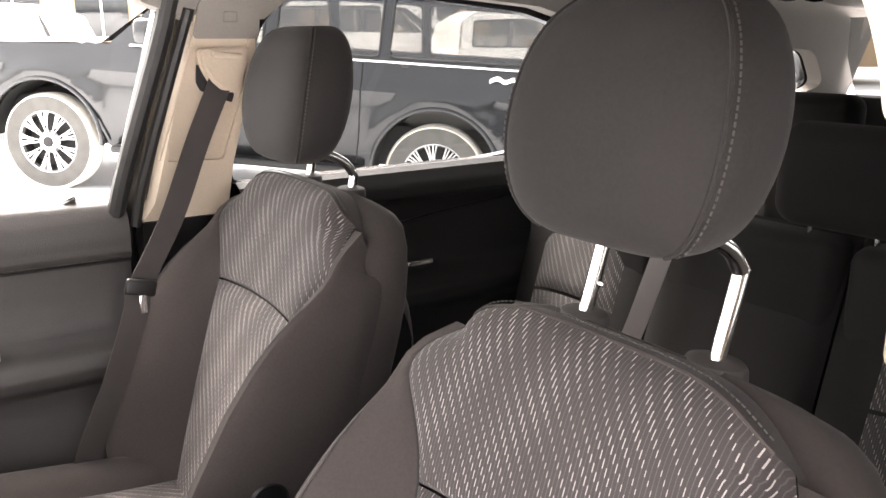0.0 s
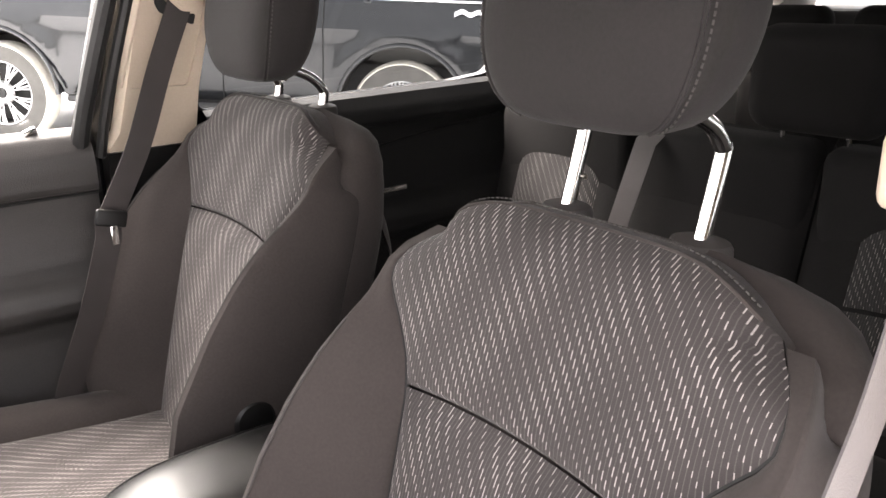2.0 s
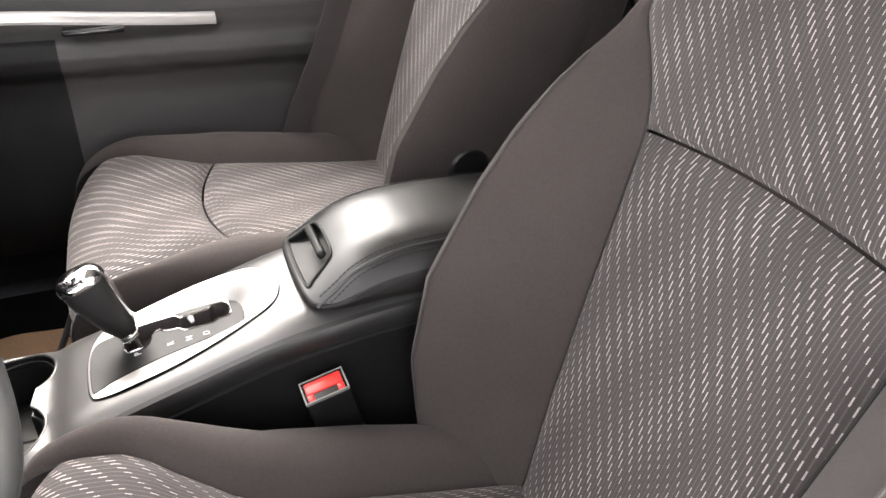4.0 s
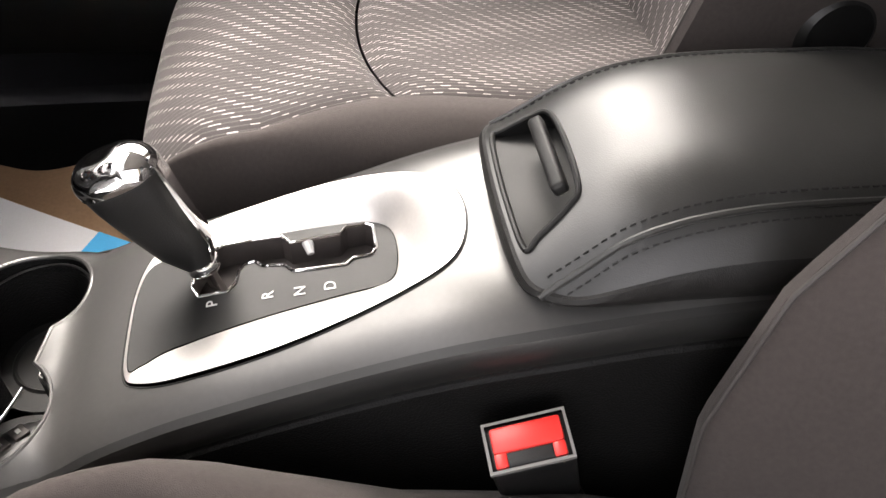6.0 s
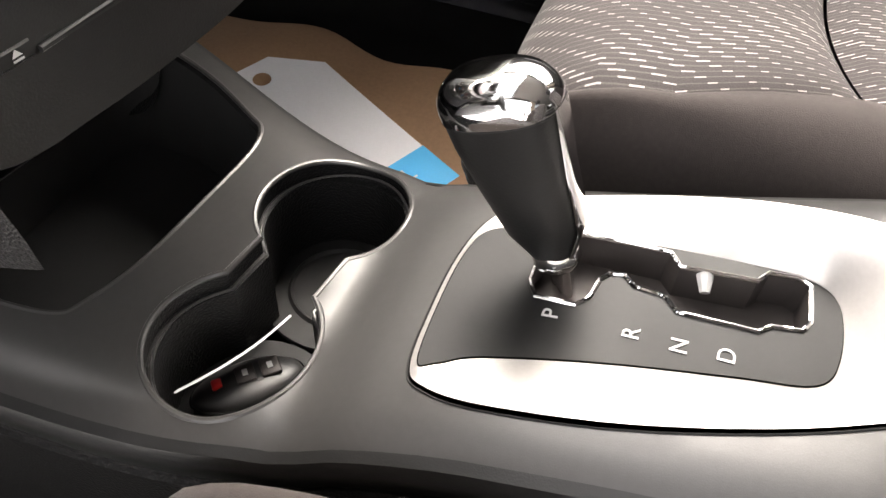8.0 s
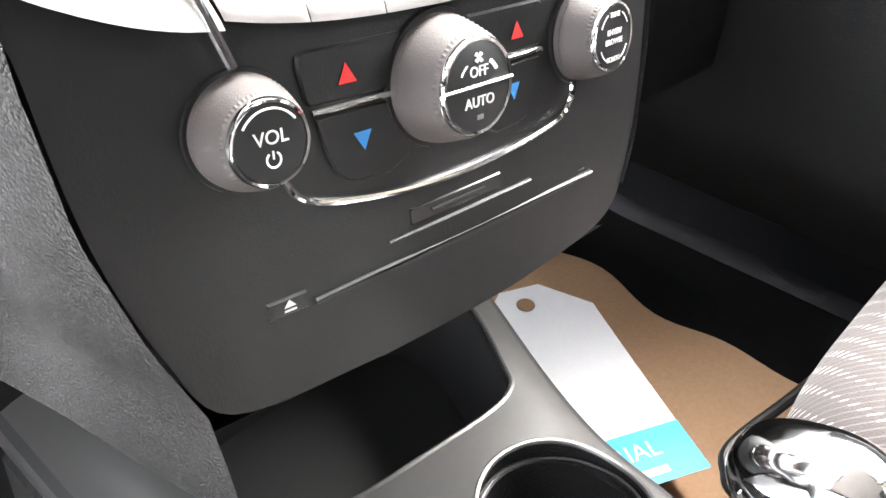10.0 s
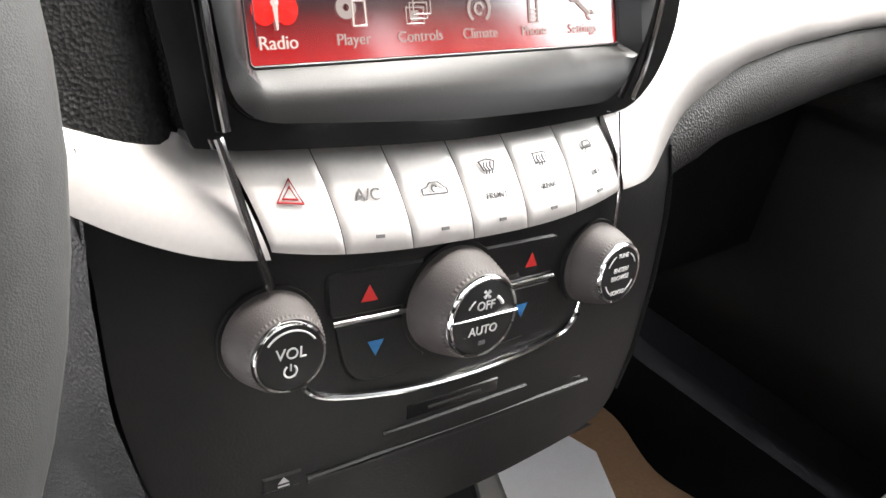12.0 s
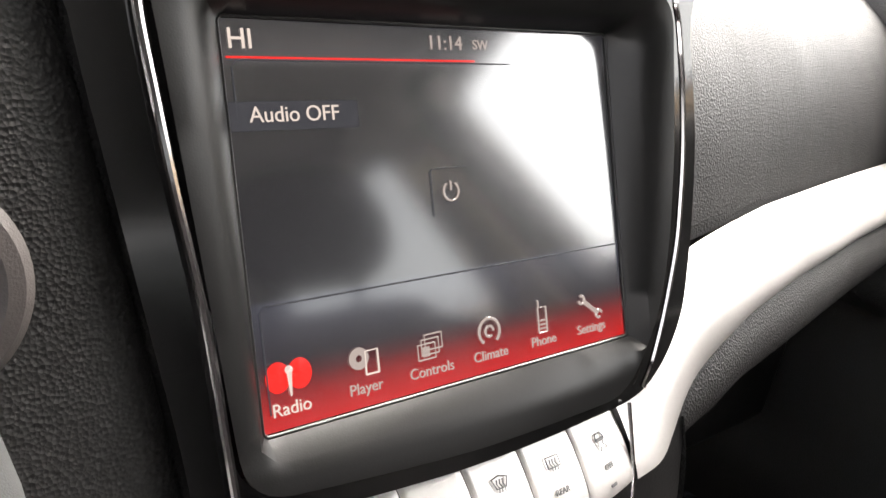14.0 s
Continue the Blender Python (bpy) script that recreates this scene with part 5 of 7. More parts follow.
v2, f2 = skirt(dense([(-0.0155, -0.0255), (0.0155, -0.0255), (0.0155, 0.0255), (-0.0155, 0.0255)], 0.01), lambda x, y: (x, y, 0.0005), (0, 0, -0.004))
v, f = merged((v, f), (v2, f2))
link("frame", v, f, RIM, buckle, "thin grey plastic rim", matrix=bx, smooth=False)
part("release_button", rbox((0.016, 0.043, 0.008), (0.0040, 0, -0.003), 0.0018), RED, buckle, "red release button", matrix=bx)
part("button_edge", rbox((0.010, 0.008, 0.007), (-0.0080, 0.0175, -0.0035), 0.0018), RED, buckle, matrix=bx)
part("button_edge", rbox((0.010, 0.008, 0.007), (-0.0080, -0.0175, -0.0035), 0.0018), RED, buckle, matrix=bx)
part("tongue_slot", rbox((0.011, 0.028, 0.003), (-0.0075, 0, -0.006), 0.0008), MATTE, buckle, matrix=bx)
v, f = ribbon([bx @ Vector((0, 0, -0.08)), Vector((-0.135, -0.27, 0.44)), Vector((-0.14, -0.30, 0.36))], (0, 0.9, -0.3), 0.045, 0.004)
link("stalk", v, f, BELT, buckle)


# ---- dashboard: centre stack ----
def stack_y(z):
    return lerp(z, (0.66, 0.72, 0.79, 0.81, 0.83, 0.85, 0.872, 0.985, 1.03), (0.1505, 0.1595, 0.1715, 0.1765, 0.184, 0.191, 0.197, 0.231, 0.244))


def on_stack(x, z, out=0.0):
    """A place on the face of the stack: x across, z up, out: proud of it."""
    return Vector((x, stack_y(z) - 0.045 * x + 0.35 * x * x - out, z - lerp(z, (0.84, 0.87), (0.04, 0.0)) * x + out * 0.18))


def face(x, z, out=0.0, spin=0.0):
    """A frame on the stack's face, with its x across, y up the face and z towards the driver."""
    p = on_stack(x, z, out)
    up = (on_stack(x, z + 0.01) - on_stack(x, z - 0.01)).normalized()
    ri = (on_stack(x + 0.01, z) - on_stack(x - 0.01, z)).normalized()
    nn = ri.cross(up).normalized()
    up = nn.cross(ri)
    m = Matrix((ri, up, nn)).transposed().to_4x4()
    m.translation = p
    return m @ Matrix.Rotation(spin, 4, "Z")


def rrect(x0, z0, x1, z1, r, n=6):
    out = []
    for cx, cz, a in ((x1 - r, z1 - r, 0), (x0 + r, z1 - r, 90), (x0 + r, z0 + r, 180), (x1 - r, z0 + r, 270)):
        out += [(cx + r * math.cos(radians(a + 90 * k / n)), cz + r * math.sin(radians(a + 90 * k / n))) for k in range(n + 1)]
    return out


stack = thing("centre_stack", "black centre stack of the dashboard with climate knobs", "dashboard")
PANEL = [(p.x, p.y) for p in spline([(-0.1255, 0.830, 0), (-0.129, 0.80, 0), (-0.126, 0.755, 0), (-0.116, 0.715, 0), (-0.100, 0.686, 0), (-0.05, 0.681, 0), (0.0, 0.680, 0), (0.05, 0.681, 0), (0.106, 0.688, 0),
                                     (0.124, 0.715, 0), (0.134, 0.755, 0), (0.137, 0.80, 0), (0.134, 0.832, 0), (0.06, 0.806, 0), (0.0, 0.804, 0), (-0.06, 0.806, 0)], 6, True)]
v, f, lp = sheet(PANEL, [], 0.008, lambda x, z: on_stack(x, z))
vs, fs = skirt(lp[0], lambda x, z: on_stack(x, z), (0, 0.09, 0.0), 3)
v, f = merged((v, f), (vs, fs))
link("control_panel", v, f, PLASTIC, stack, "matte black control panel")
# rolled lower lip of the panel
v, f = patch(lambda a, b: on_stack(-0.106 + 0.212 * a, 0.683 - 0.012 * math.sin(b * 1.5), 0.0) + Vector((0, 0.05 * b ** 1.5, 0.0)), 24, 8)
link("panel_lip", v, f, PLASTIC, stack)


def prism(poly, z0, z1, bevel=0.0008):
    """A flat key with eased edges in its own frame."""
    rows = [[(x, y, z0) for x, y in poly], [(x, y, z1 - bevel) for x, y in poly], [(x, y, z1) for x, y in grown(poly, -bevel)]]
    return loft([[Vector(p) for p in r] for r in rows])


def key_on(name, poly, out, material, parent, label="", depth=0.004):
    """A key whose outline is given on the stack's face."""
    rows = [[on_stack(x, z, -depth) for x, z in poly], [on_stack(x, z, out - 0.0008) for x, z in poly], [on_stack(x, z, out) for x, z in grown(poly, -0.0008)]]
    v_, f_ = loft(rows, caps=False)
    vt, ft, _ = sheet(grown(poly, -0.0008), [], 0.006, lambda x, z: on_stack(x, z, out))
    v_, f_ = merged((v_, f_), (vt, ft))
    return link(name, v_, f_, material, parent, label)


def bar_on(name, pts, r, material, parent, out=0.001, label="", flat=1.0):
    v_, f_ = tube([on_stack(x, z, out) for x, z in pts], r, 8, flat)
    return link(name, v_, f_, material, parent, label)


def flat_on(name, poly, out, material, parent):
    v_, f_, _ = sheet(poly, [], 0.01, lambda x, z: on_stack(x, z, out))
    return link(name, v_, f_, material, parent)


# temperature keys
for sg in (-1, 1):
    up_poly = [(sg * x, z) for x, z in ((0.0568, 0.7925), (0.0560, 0.7948), (0.0535, 0.7958), (0.0120, 0.7958), (0.018, 0.7790), (0.0535, 0.7790), (0.0552, 0.7797), (0.0560, 0.7815))]
    dn_poly = [(sg * x, z) for x, z in ((0.0532, 0.7752), (0.0180, 0.7752), (0.0140, 0.7560), (0.0270, 0.7505), (0.0400, 0.7512), (0.0450, 0.7528), (0.0485, 0.7565), (0.0505, 0.7610))]
    for nm, poly, colour, lab in (("warmer_key", up_poly, REDPRINT, "black temperature key with a red arrow"), ("cooler_key", dn_poly, BLUEPRINT, "black temperature key with a blue arrow")):
        if sg > 0:
            poly = poly[::-1]
        k = key_on(nm, poly, 0.0012, PLASTIC, stack, lab)
        cx, cz = sg * (0.0400 if colour is REDPRINT else 0.0368), (0.7868 if colour is REDPRINT else 0.7648)
        d = 0.0036 if colour is REDPRINT else -0.0036
        tri = [(cx - 0.0036, cz - d * 0.8), (cx + 0.0036, cz - d * 0.8), (cx, cz + d)]
        flat_on("arrow", tri if d > 0 else tri[::-1], 0.0016, colour, k)
    bar_on("key_trim", [(sg * 0.0545, 0.7771), (sg * 0.0225, 0.7771)], 0.0011, CHROME, stack, 0.0012, "thin chrome bar")
bar_on("curved_trim", [(p.x, p.y) for p in spline([(-0.068, 0.762, 0), (-0.064, 0.753, 0), (-0.052, 0.7475, 0), (-0.02, 0.7425, 0), (0.012, 0.7415, 0), (0.045, 0.7435, 0), (0.066, 0.7470, 0), (0.074, 0.7525, 0), (0.076, 0.7600, 0)], 6)],
       0.0014, CHROME, stack, 0.001, "curved chrome line")


def knob(name, x, z, r, length, label):
    """Turning knob: knurled rubber body, chrome ring and black face."""
    k = thing(name, label, "knob", "stack knobs")
    m = face(x, z)
    n = 116
    prof = [(r * 1.40, -0.002), (r * 1.40, 0.0015), (r * 1.37, 0.0035)]
    steps = 11
    for j in range(steps + 1):
        t = j / steps
        prof.append((r * (1.36 - 0.27 * t ** 1.15), 0.004 + (length - 0.0055) * t))
    prof.append((r * 1.05, length - 0.0008))
    rows = []
    for j, (rr, zz) in enumerate(prof):
        # fine pips: ridges broken up by shallow rings
        deep = 0.00050 if 2 < j < len(prof) - 2 else 0.0
        rows.append([Vector(((rr + deep * ((i + j) % 2)) * math.cos(2 * math.pi * i / n), (rr + deep * ((i + j) % 2)) * math.sin(2 * math.pi * i / n), zz)) for i in range(n)])
    v_, f_ = loft(rows)
    link("grip", v_, f_, KNOB, k, "grey knurled rubber grip", matrix=m, crease=4)
    v_, f_ = lathe([(r * 0.95, length - 0.002), (r * 1.055, length - 0.002), (r * 1.055, length - 0.0002), (r * 1.01, length + 0.0010), (r * 0.95, length + 0.0007)], 56)
    link("ring", v_, f_, CHROME, k, "chrome ring", matrix=m)
    v_, f_ = lathe([(0.0, length - 0.002), (r * 0.96, length - 0.002), (r * 0.96, length + 0.0002), (r * 0.92, length + 0.0006), (0.0, length + 0.0009)], 48)
    link("cap", v_, f_, FACE, k, "black face", matrix=m)
    # pale print of the shadow skirt under the knob
    v_, f_ = lathe([(0.0, 0.0), (r * 1.52, 0.0), (r * 1.50, 0.0014), (0.0, 0.0014)], 48)
    link("base_ring", v_, f_, PLASTIC, k, matrix=m)
    return k, m @ Matrix.Translation((0, 0, length + 0.0010))


def arc_print(name, m, r, a0, a1, w, material, parent):
    v_, f_ = tube([m @ Vector((r * math.cos(radians(a0 + (a1 - a0) * k / 20)), r * math.sin(radians(a0 + (a1 - a0) * k / 20)), 0)) for k in range(21)], w, 6)
    return link(name, v_, f_, material, parent)


def power_sign(m, r, w, material, parent):
    arc_print("power_sign", m, r, 125, 415, w, material, parent)
    v_, f_ = tube([m @ Vector((0, r * 0.1, 0)), m @ Vector((0, r * 1.15, 0))], w, 6)
    link("power_sign", v_, f_, material, parent)


vol, m = knob("volume_knob", -0.0775, 0.7772, 0.0122, 0.0165, "grey volume knob with chrome ring and black face")
writing("word", "VOL", 0.0056, m @ Matrix.Translation((0, 0.0016, 0)), WHITE, vol)
power_sign(m @ Matrix.Translation((0, -0.0046, 0)), 0.0022, 0.00033, WHITE, vol)
arc_print("level_arc", m, 0.0098, 35, 145, 0.00035, WHITE, vol)
fan, m = knob("fan_knob", -0.0015, 0.7776, 0.0158, 0.0195, "grey fan speed knob with chrome ring and split black face")
v, f = tube([m @ Vector((-0.0160, 0.0005, 0)), m @ Vector((0.0160, 0.0005, 0))], 0.0006, 6)
link("bar", v, f, CHROME, fan, "chrome bar across the face")
writing("word", "OFF", 0.0050, m @ Matrix.Translation((0, 0.0050, 0)), WHITE, fan)
writing("word", "AUTO", 0.0050, m @ Matrix.Translation((0, -0.0050, 0)), WHITE, fan)
for k in range(4):
    a = radians(45 + 90 * k)
    v, f = tube([m @ Vector((0, 0.0096, 0)), m @ Vector((0.0018 * math.cos(a), 0.0096 + 0.0018 * math.sin(a), 0))], [0.0003, 0.0007], 6)
    link("fan_sign", v, f, WHITE, fan)
arc_print("fan_arc", m, 0.0094, 125, 150, 0.0003, WHITE, fan)
arc_print("fan_arc", m, 0.0094, 30, 55, 0.0007, WHITE, fan)
part("lamp", rbox((0.003, 0.0016, 0.0004), (0, -0.0102, 0), 0), GREYPRINT, fan, matrix=m)
tune, m = knob("tuning_knob", 0.0808, 0.7785, 0.0134, 0.0165, "grey tuning knob with chrome ring and lettered black face")
writing("word", "ENTER/", 0.0031, m @ Matrix.Translation((0, 0.0019, 0)), WHITE, tune)
writing("word", "BROWSE", 0.0031, m @ Matrix.Translation((0, -0.0018, 0)), WHITE, tune)
writing("word", "TUNE", 0.0028, m @ Matrix.Translation((0, 0.0086, 0)), WHITE, tune)
writing("word", "SCROLL", 0.0028, m @ Matrix.Translation((0, -0.0088, 0)), WHITE, tune)
for a0, a1 in ((25, 60), (120, 155), (205, 240), (300, 335)):
    arc_print("arc", m, 0.0102, a0, a1, 0.0003, WHITE, tune)

# disc slot, eject key and card slot
key_on("eject_key", [(-0.0815, 0.7140), (-0.0665, 0.7140), (-0.0665, 0.7205), (-0.0815, 0.7205)], 0.0010, PLASTIC, stack, "small black eject key")
flat_on("eject_sign", [(-0.0763, 0.7173), (-0.0717, 0.7173), (-0.0740, 0.7200)], 0.0015, WHITE, stack)
flat_on("eject_sign", [(-0.0763, 0.7157), (-0.0717, 0.7157), (-0.0717, 0.7165), (-0.0763, 0.7165)], 0.0015, WHITE, stack)
key_on("disc_ledge", [(-0.0645, 0.7138), (0.088, 0.7138), (0.090, 0.7160), (-0.0645, 0.7165)], 0.0022, SATIN, stack, "sloped ledge of the disc slot")
key_on("disc_slot", [(-0.060, 0.7172), (0.086, 0.7172), (0.086, 0.7188), (-0.060, 0.7188)], 0.0003, MATTE, stack, "narrow black disc slot", 0.001)
key_on("card_ledge", [(-0.031, 0.7245), (0.046, 0.7245), (0.046, 0.7262), (-0.031, 0.7256)], 0.0016, SATIN, stack)
key_on("card_slot", [(-0.020, 0.7275), (0.028, 0.7275), (0.028, 0.7345), (-0.020, 0.7345)], 0.0006, GLOSS, stack, "black card slot door")
bar_on("card_groove", [(-0.010, 0.7312), (0.018, 0.7312)], 0.0007, MATTE, stack, 0.0008)

# ---- silver button strip ----
def strip_low(x):
    return 0.8025 + min(1.0, abs(x) / 0.13) ** 3 * 0.026


def strip_high(x):
    return 0.8375 + min(1.0, abs(x) / 0.13) ** 3 * 0.012


def strip_key(name, x0, x1, parent, label):
    """One key of the strip: crowned, with eased edges; its sides lean with the fan of the strip."""
    def fn(a, b):
        e = 0.012
        s = a * (1 + 2 * e) - e
        t = b * (1 + 2 * e) - e
        over = max(0, -s, s - 1, -t, t - 1) / e
        s, t = min(1, max(0, s)), min(1, max(0, t))
        x = (x0 + (x1 - x0) * s)
        x = x + (0.5 - t) * lerp(x, (-0.0822, -0.0535, 0.0, 0.0918), (0.0082, 0.0038, 0.0026, 0.0005))
        lo, hi = strip_low(x), strip_high(x)
        return on_stack(x, lo + (hi - lo) * t, 0.0060 - 0.0145 * t ** 1.8 - 0.0006 * over)
    v_, f_ = patch(fn, 16, 14)
    ob_ = link(name, v_, f_, SILVER, parent, label)
    return ob_, fn


strip = thing("button_strip", "silver strip of dashboard buttons under the screen", "buttons")
CUTS = (-0.0822, -0.0535, -0.0255, 0.0030, 0.0316, 0.0610, 0.0905)
NAMES = ("hazard_button", "air_button", "recirculation_button", "front_defrost_button", "rear_defrost_button", "stability_button")
key_fn = []
for i, nm in enumerate(NAMES):
    ob, fn = strip_key(nm, CUTS[i] + 0.0002, CUTS[i + 1] - 0.0002, strip, "silver push button")
    key_fn.append((ob, fn))
v, f = patch(lambda a, b: on_stack(-0.10 + 0.20 * a, strip_low(-0.10 + 0.2 * a) - 0.002 + (strip_high(0) - strip_low(0) + 0.004) * b, -0.0125), 30, 4)
link("strip_back", v, f, MATTE, strip)


def key_frame(fn, a, b):
    p = Vector(fn(a, b))
    ri = (Vector(fn(a + 0.05, b)) - Vector(fn(a - 0.05, b))).normalized()
    up = (Vector(fn(a, b + 0.05)) - Vector(fn(a, b - 0.05))).normalized()
    nn = ri.cross(up).normalized()
    up = nn.cross(ri)
    mm = Matrix((ri, up, nn)).transposed().to_4x4()
    mm.translation = p + nn * 0.0007
    return mm


def outline_print(mm, pts, w, material, parent, closed=True, name="sign"):
    pts = [mm @ Vector((x, y, 0)) for x, y in pts]
    if closed:
        pts = pts + pts[:2]
    v_, f_ = tube(pts, w, 6)
    return link(name, v_, f_, material, parent)


PRINT = GREYPRINT
ob, fn = key_fn[0]
m = key_frame(fn, 0.50, 0.54) @ Matrix.Scale(0.74, 4)
outline_print(m, [(-0.0062, -0.0048), (0.0062, -0.0048), (0.0, 0.0062)], 0.00042, REDPRINT, ob)
outline_print(m, [(-0.0035, -0.0030), (0.0035, -0.0030), (0.0, 0.0026)], 0.00042, REDPRINT, ob)
ob, fn = key_fn[1]
writing("word", "A/C", 0.0062, key_frame(fn, 0.5, 0.52), PRINT, ob)
ob, fn = key_fn[2]
m = key_frame(fn, 0.5, 0.52) @ Matrix.Scale(0.85, 4)
outline_print(m, [(-0.0065, -0.0020), (-0.0065, 0.0005), (-0.0040, 0.0012), (-0.0020, 0.0032), (0.0025, 0.0032), (0.0050, 0.0010), (0.0066, 0.0002), (0.0066, -0.0020)], 0.0003, PRINT, ob)
arc_print("sign", m @ Matrix.Translation((0, 0.0003, 0)), 0.0014, 20, 260, 0.0003, PRINT, ob)
for idx, word in ((3, "FRONT"), (4, "REAR")):
    ob, fn = key_fn[idx]
    m = key_frame(fn, 0.5, 0.66) @ Matrix.Scale(0.85, 4)
    if idx == 3:
        outline_print(m, [(-0.0028, -0.0018), (-0.0046, 0.0026), (0.0, 0.0038), (0.0046, 0.0026), (0.0028, -0.0018)], 0.0003, PRINT, ob)
    else:
        outline_print(m, [(-0.0042, -0.0018), (-0.0042, 0.0034), (0.0042, 0.0034), (0.0042, -0.0018)], 0.0003, PRINT, ob)
    for k in (-1, 0, 1):
        outline_print(m, [(k * 0.0018, -0.0036), (k * 0.0018 + 0.0005, -0.0015), (k * 0.0018 - 0.0005, 0.0003), (k * 0.0018, 0.0022)], 0.00026, PRINT, ob, False)
    writing("word", word, 0.0034, key_frame(fn, 0.5, 0.40), PRINT, ob)
ob, fn = key_fn[5]
m = key_frame(fn, 0.5, 0.64)
outline_print(m, [(-0.0024, 0.0006), (-0.0024, 0.0022), (-0.0015, 0.0036), (0.0015, 0.0036), (0.0024, 0.0022), (0.0024, 0.0006)], 0.0004, PRINT, ob)
part("sign", rbox((0.0040, 0.0010, 0.0004), (0, 0.0012, 0), 0), PRINT, ob, matrix=m)
for k in (-1, 1):
    outline_print(m, [(k * 0.0016, 0.0), (k * 0.0016 - 0.0008, -0.0012), (k * 0.0016 + 0.0006, -0.0024), (k * 0.0016 - 0.0004, -0.0036)], 0.0003, PRINT, ob, False)
writing("word", "OFF", 0.0034, key_frame(fn, 0.5, 0.38), PRINT, ob)
for i in range(1, 6):
    ob, fn = key_fn[i]
    part("lamp", rbox((0.0034, 0.0012, 0.0004), (0, 0, 0), 0), GREYPRINT, ob, matrix=key_frame(fn, 0.5, 0.17))
# chrome struts at both ends of the keys
for name, pts, r in (("strut", [(-0.0905, 0.8425), (-0.0875, 0.8300), (-0.0833, 0.8120), (-0.0787, 0.7960)], 0.0016), ("strut", [(0.0900, 0.8430), (0.0910, 0.830), (0.0910, 0.8135), (0.0895, 0.795)], 0.0010)):
    pts = [(p.x, p.y) for p in spline([(a, b, 0) for a, b in pts], 6)]
    bar_on(name, pts, r, DARKCHROME, strip, 0.0050, "slim chrome strut")

# ---- screen and its surround ----
screen = thing("infotainment_screen", "lit touchscreen with menu icons in a grey surround above the buttons", "screen")
SX, SC, SZ0, SZ1 = 0.0840, 0.0100, 0.8650, 0.9830
FRAME = rounded([(-0.1030, 1.0045), (-0.0990, 0.972), (-0.0925, 0.915), (-0.0850, 0.8470), (0.0, 0.8450), (0.0880, 0.8475), (0.1075, 0.875), (0.1150, 0.905), (0.1175, 0.945), (0.1150, 1.0045)], 0.015, 6)
OPEN_ = [(x, z + 0.02 * (x - SC)) for x, z in rrect(SC - SX - 0.0008, SZ0 - 0.0008, SC + SX + 0.0008, SZ1 + 0.0008, 0.002, 3)]


def on_glass(x, z, out=0.0):
    """A place on the flat display, which leans back more than the stack around it."""
    return Vector((x, 0.2015 + 0.41 * (z - 0.8675) - 0.049 * x - out * 0.925, z + out * 0.38))


def bezel_face(x, z):
    """The surround: a rounded shoulder by the chrome line, then a slope down to the glass."""
    a, b = poly_distance((x, z), OPEN_), poly_distance((x, z), FRAME)
    t = a / max(a + b, 1e-6)
    inner, outer = on_glass(x, z, 0.0005), on_stack(x, z, 0.0065)
    k = 1 - (1 - t) ** 1.8
    return inner * (1 - k) + outer * k - Vector((0, 0.002 * math.sin(math.pi * k), 0))


v, f, _ = sheet(FRAME, [OPEN_], 0.005, bezel_face)
link("surround", v, f, SURROUND, screen, "satin charcoal surround, sloped in towards the glass")
OUTER = [(p.x, p.y) for p in spline([(-0.0985, 0.843, 0), (-0.102, 0.870, 0), (-0.1068, 0.90, 0), (-0.1139, 0.944, 0), (-0.1196, 0.982, 0), (-0.124, 1.03, 0), (0.0, 1.034, 0), (0.130, 1.03, 0), (0.1345, 0.99, 0),
                                     (0.1405, 0.945, 0), (0.137, 0.895, 0), (0.128, 0.864, 0), (0.104, 0.8450, 0), (0.06, 0.8405, 0), (0.0, 0.8375, 0), (-0.06, 0.8375, 0), (-0.092, 0.8385, 0)], 6, True)]
v, f, _ = sheet(OUTER, [grown(FRAME, 0.0005)], 0.008, lambda x, z: on_stack(x, z, 0.0025))
vs, fs = skirt(dense(OUTER, 0.01), lambda x, z: on_stack(x, z, 0.0025), (0, 0.14, 0.0), 4)
v, f = merged((v, f), (vs, fs))
link("gloss_frame", v, f, GLOSS, screen, "gloss black outer frame")
line = [on_stack(p.x, p.y, 0.0055) for p in spline([(-0.0878, 0.8445, 0), (-0.0909, 0.884, 0), (-0.0937, 0.910, 0), (-0.0982, 0.938, 0), (-0.1015, 0.963, 0), (-0.1040, 0.985, 0), (-0.1035, 1.000, 0), (-0.0940, 1.0085, 0),
                                                    (0.0, 1.0095, 0), (0.106, 1.0090, 0), (0.118, 1.0, 0), (0.1235, 0.975, 0), (0.1255, 0.945, 0), (0.1240, 0.920, 0), (0.1204, 0.898, 0), (0.1075, 0.861, 0), (0.0990, 0.8475, 0)], 6)]
v, f = tube(line, 0.0014, 8)
link("chrome_line", v, f, DARKCHROME, screen, "fine chrome line round the surround")


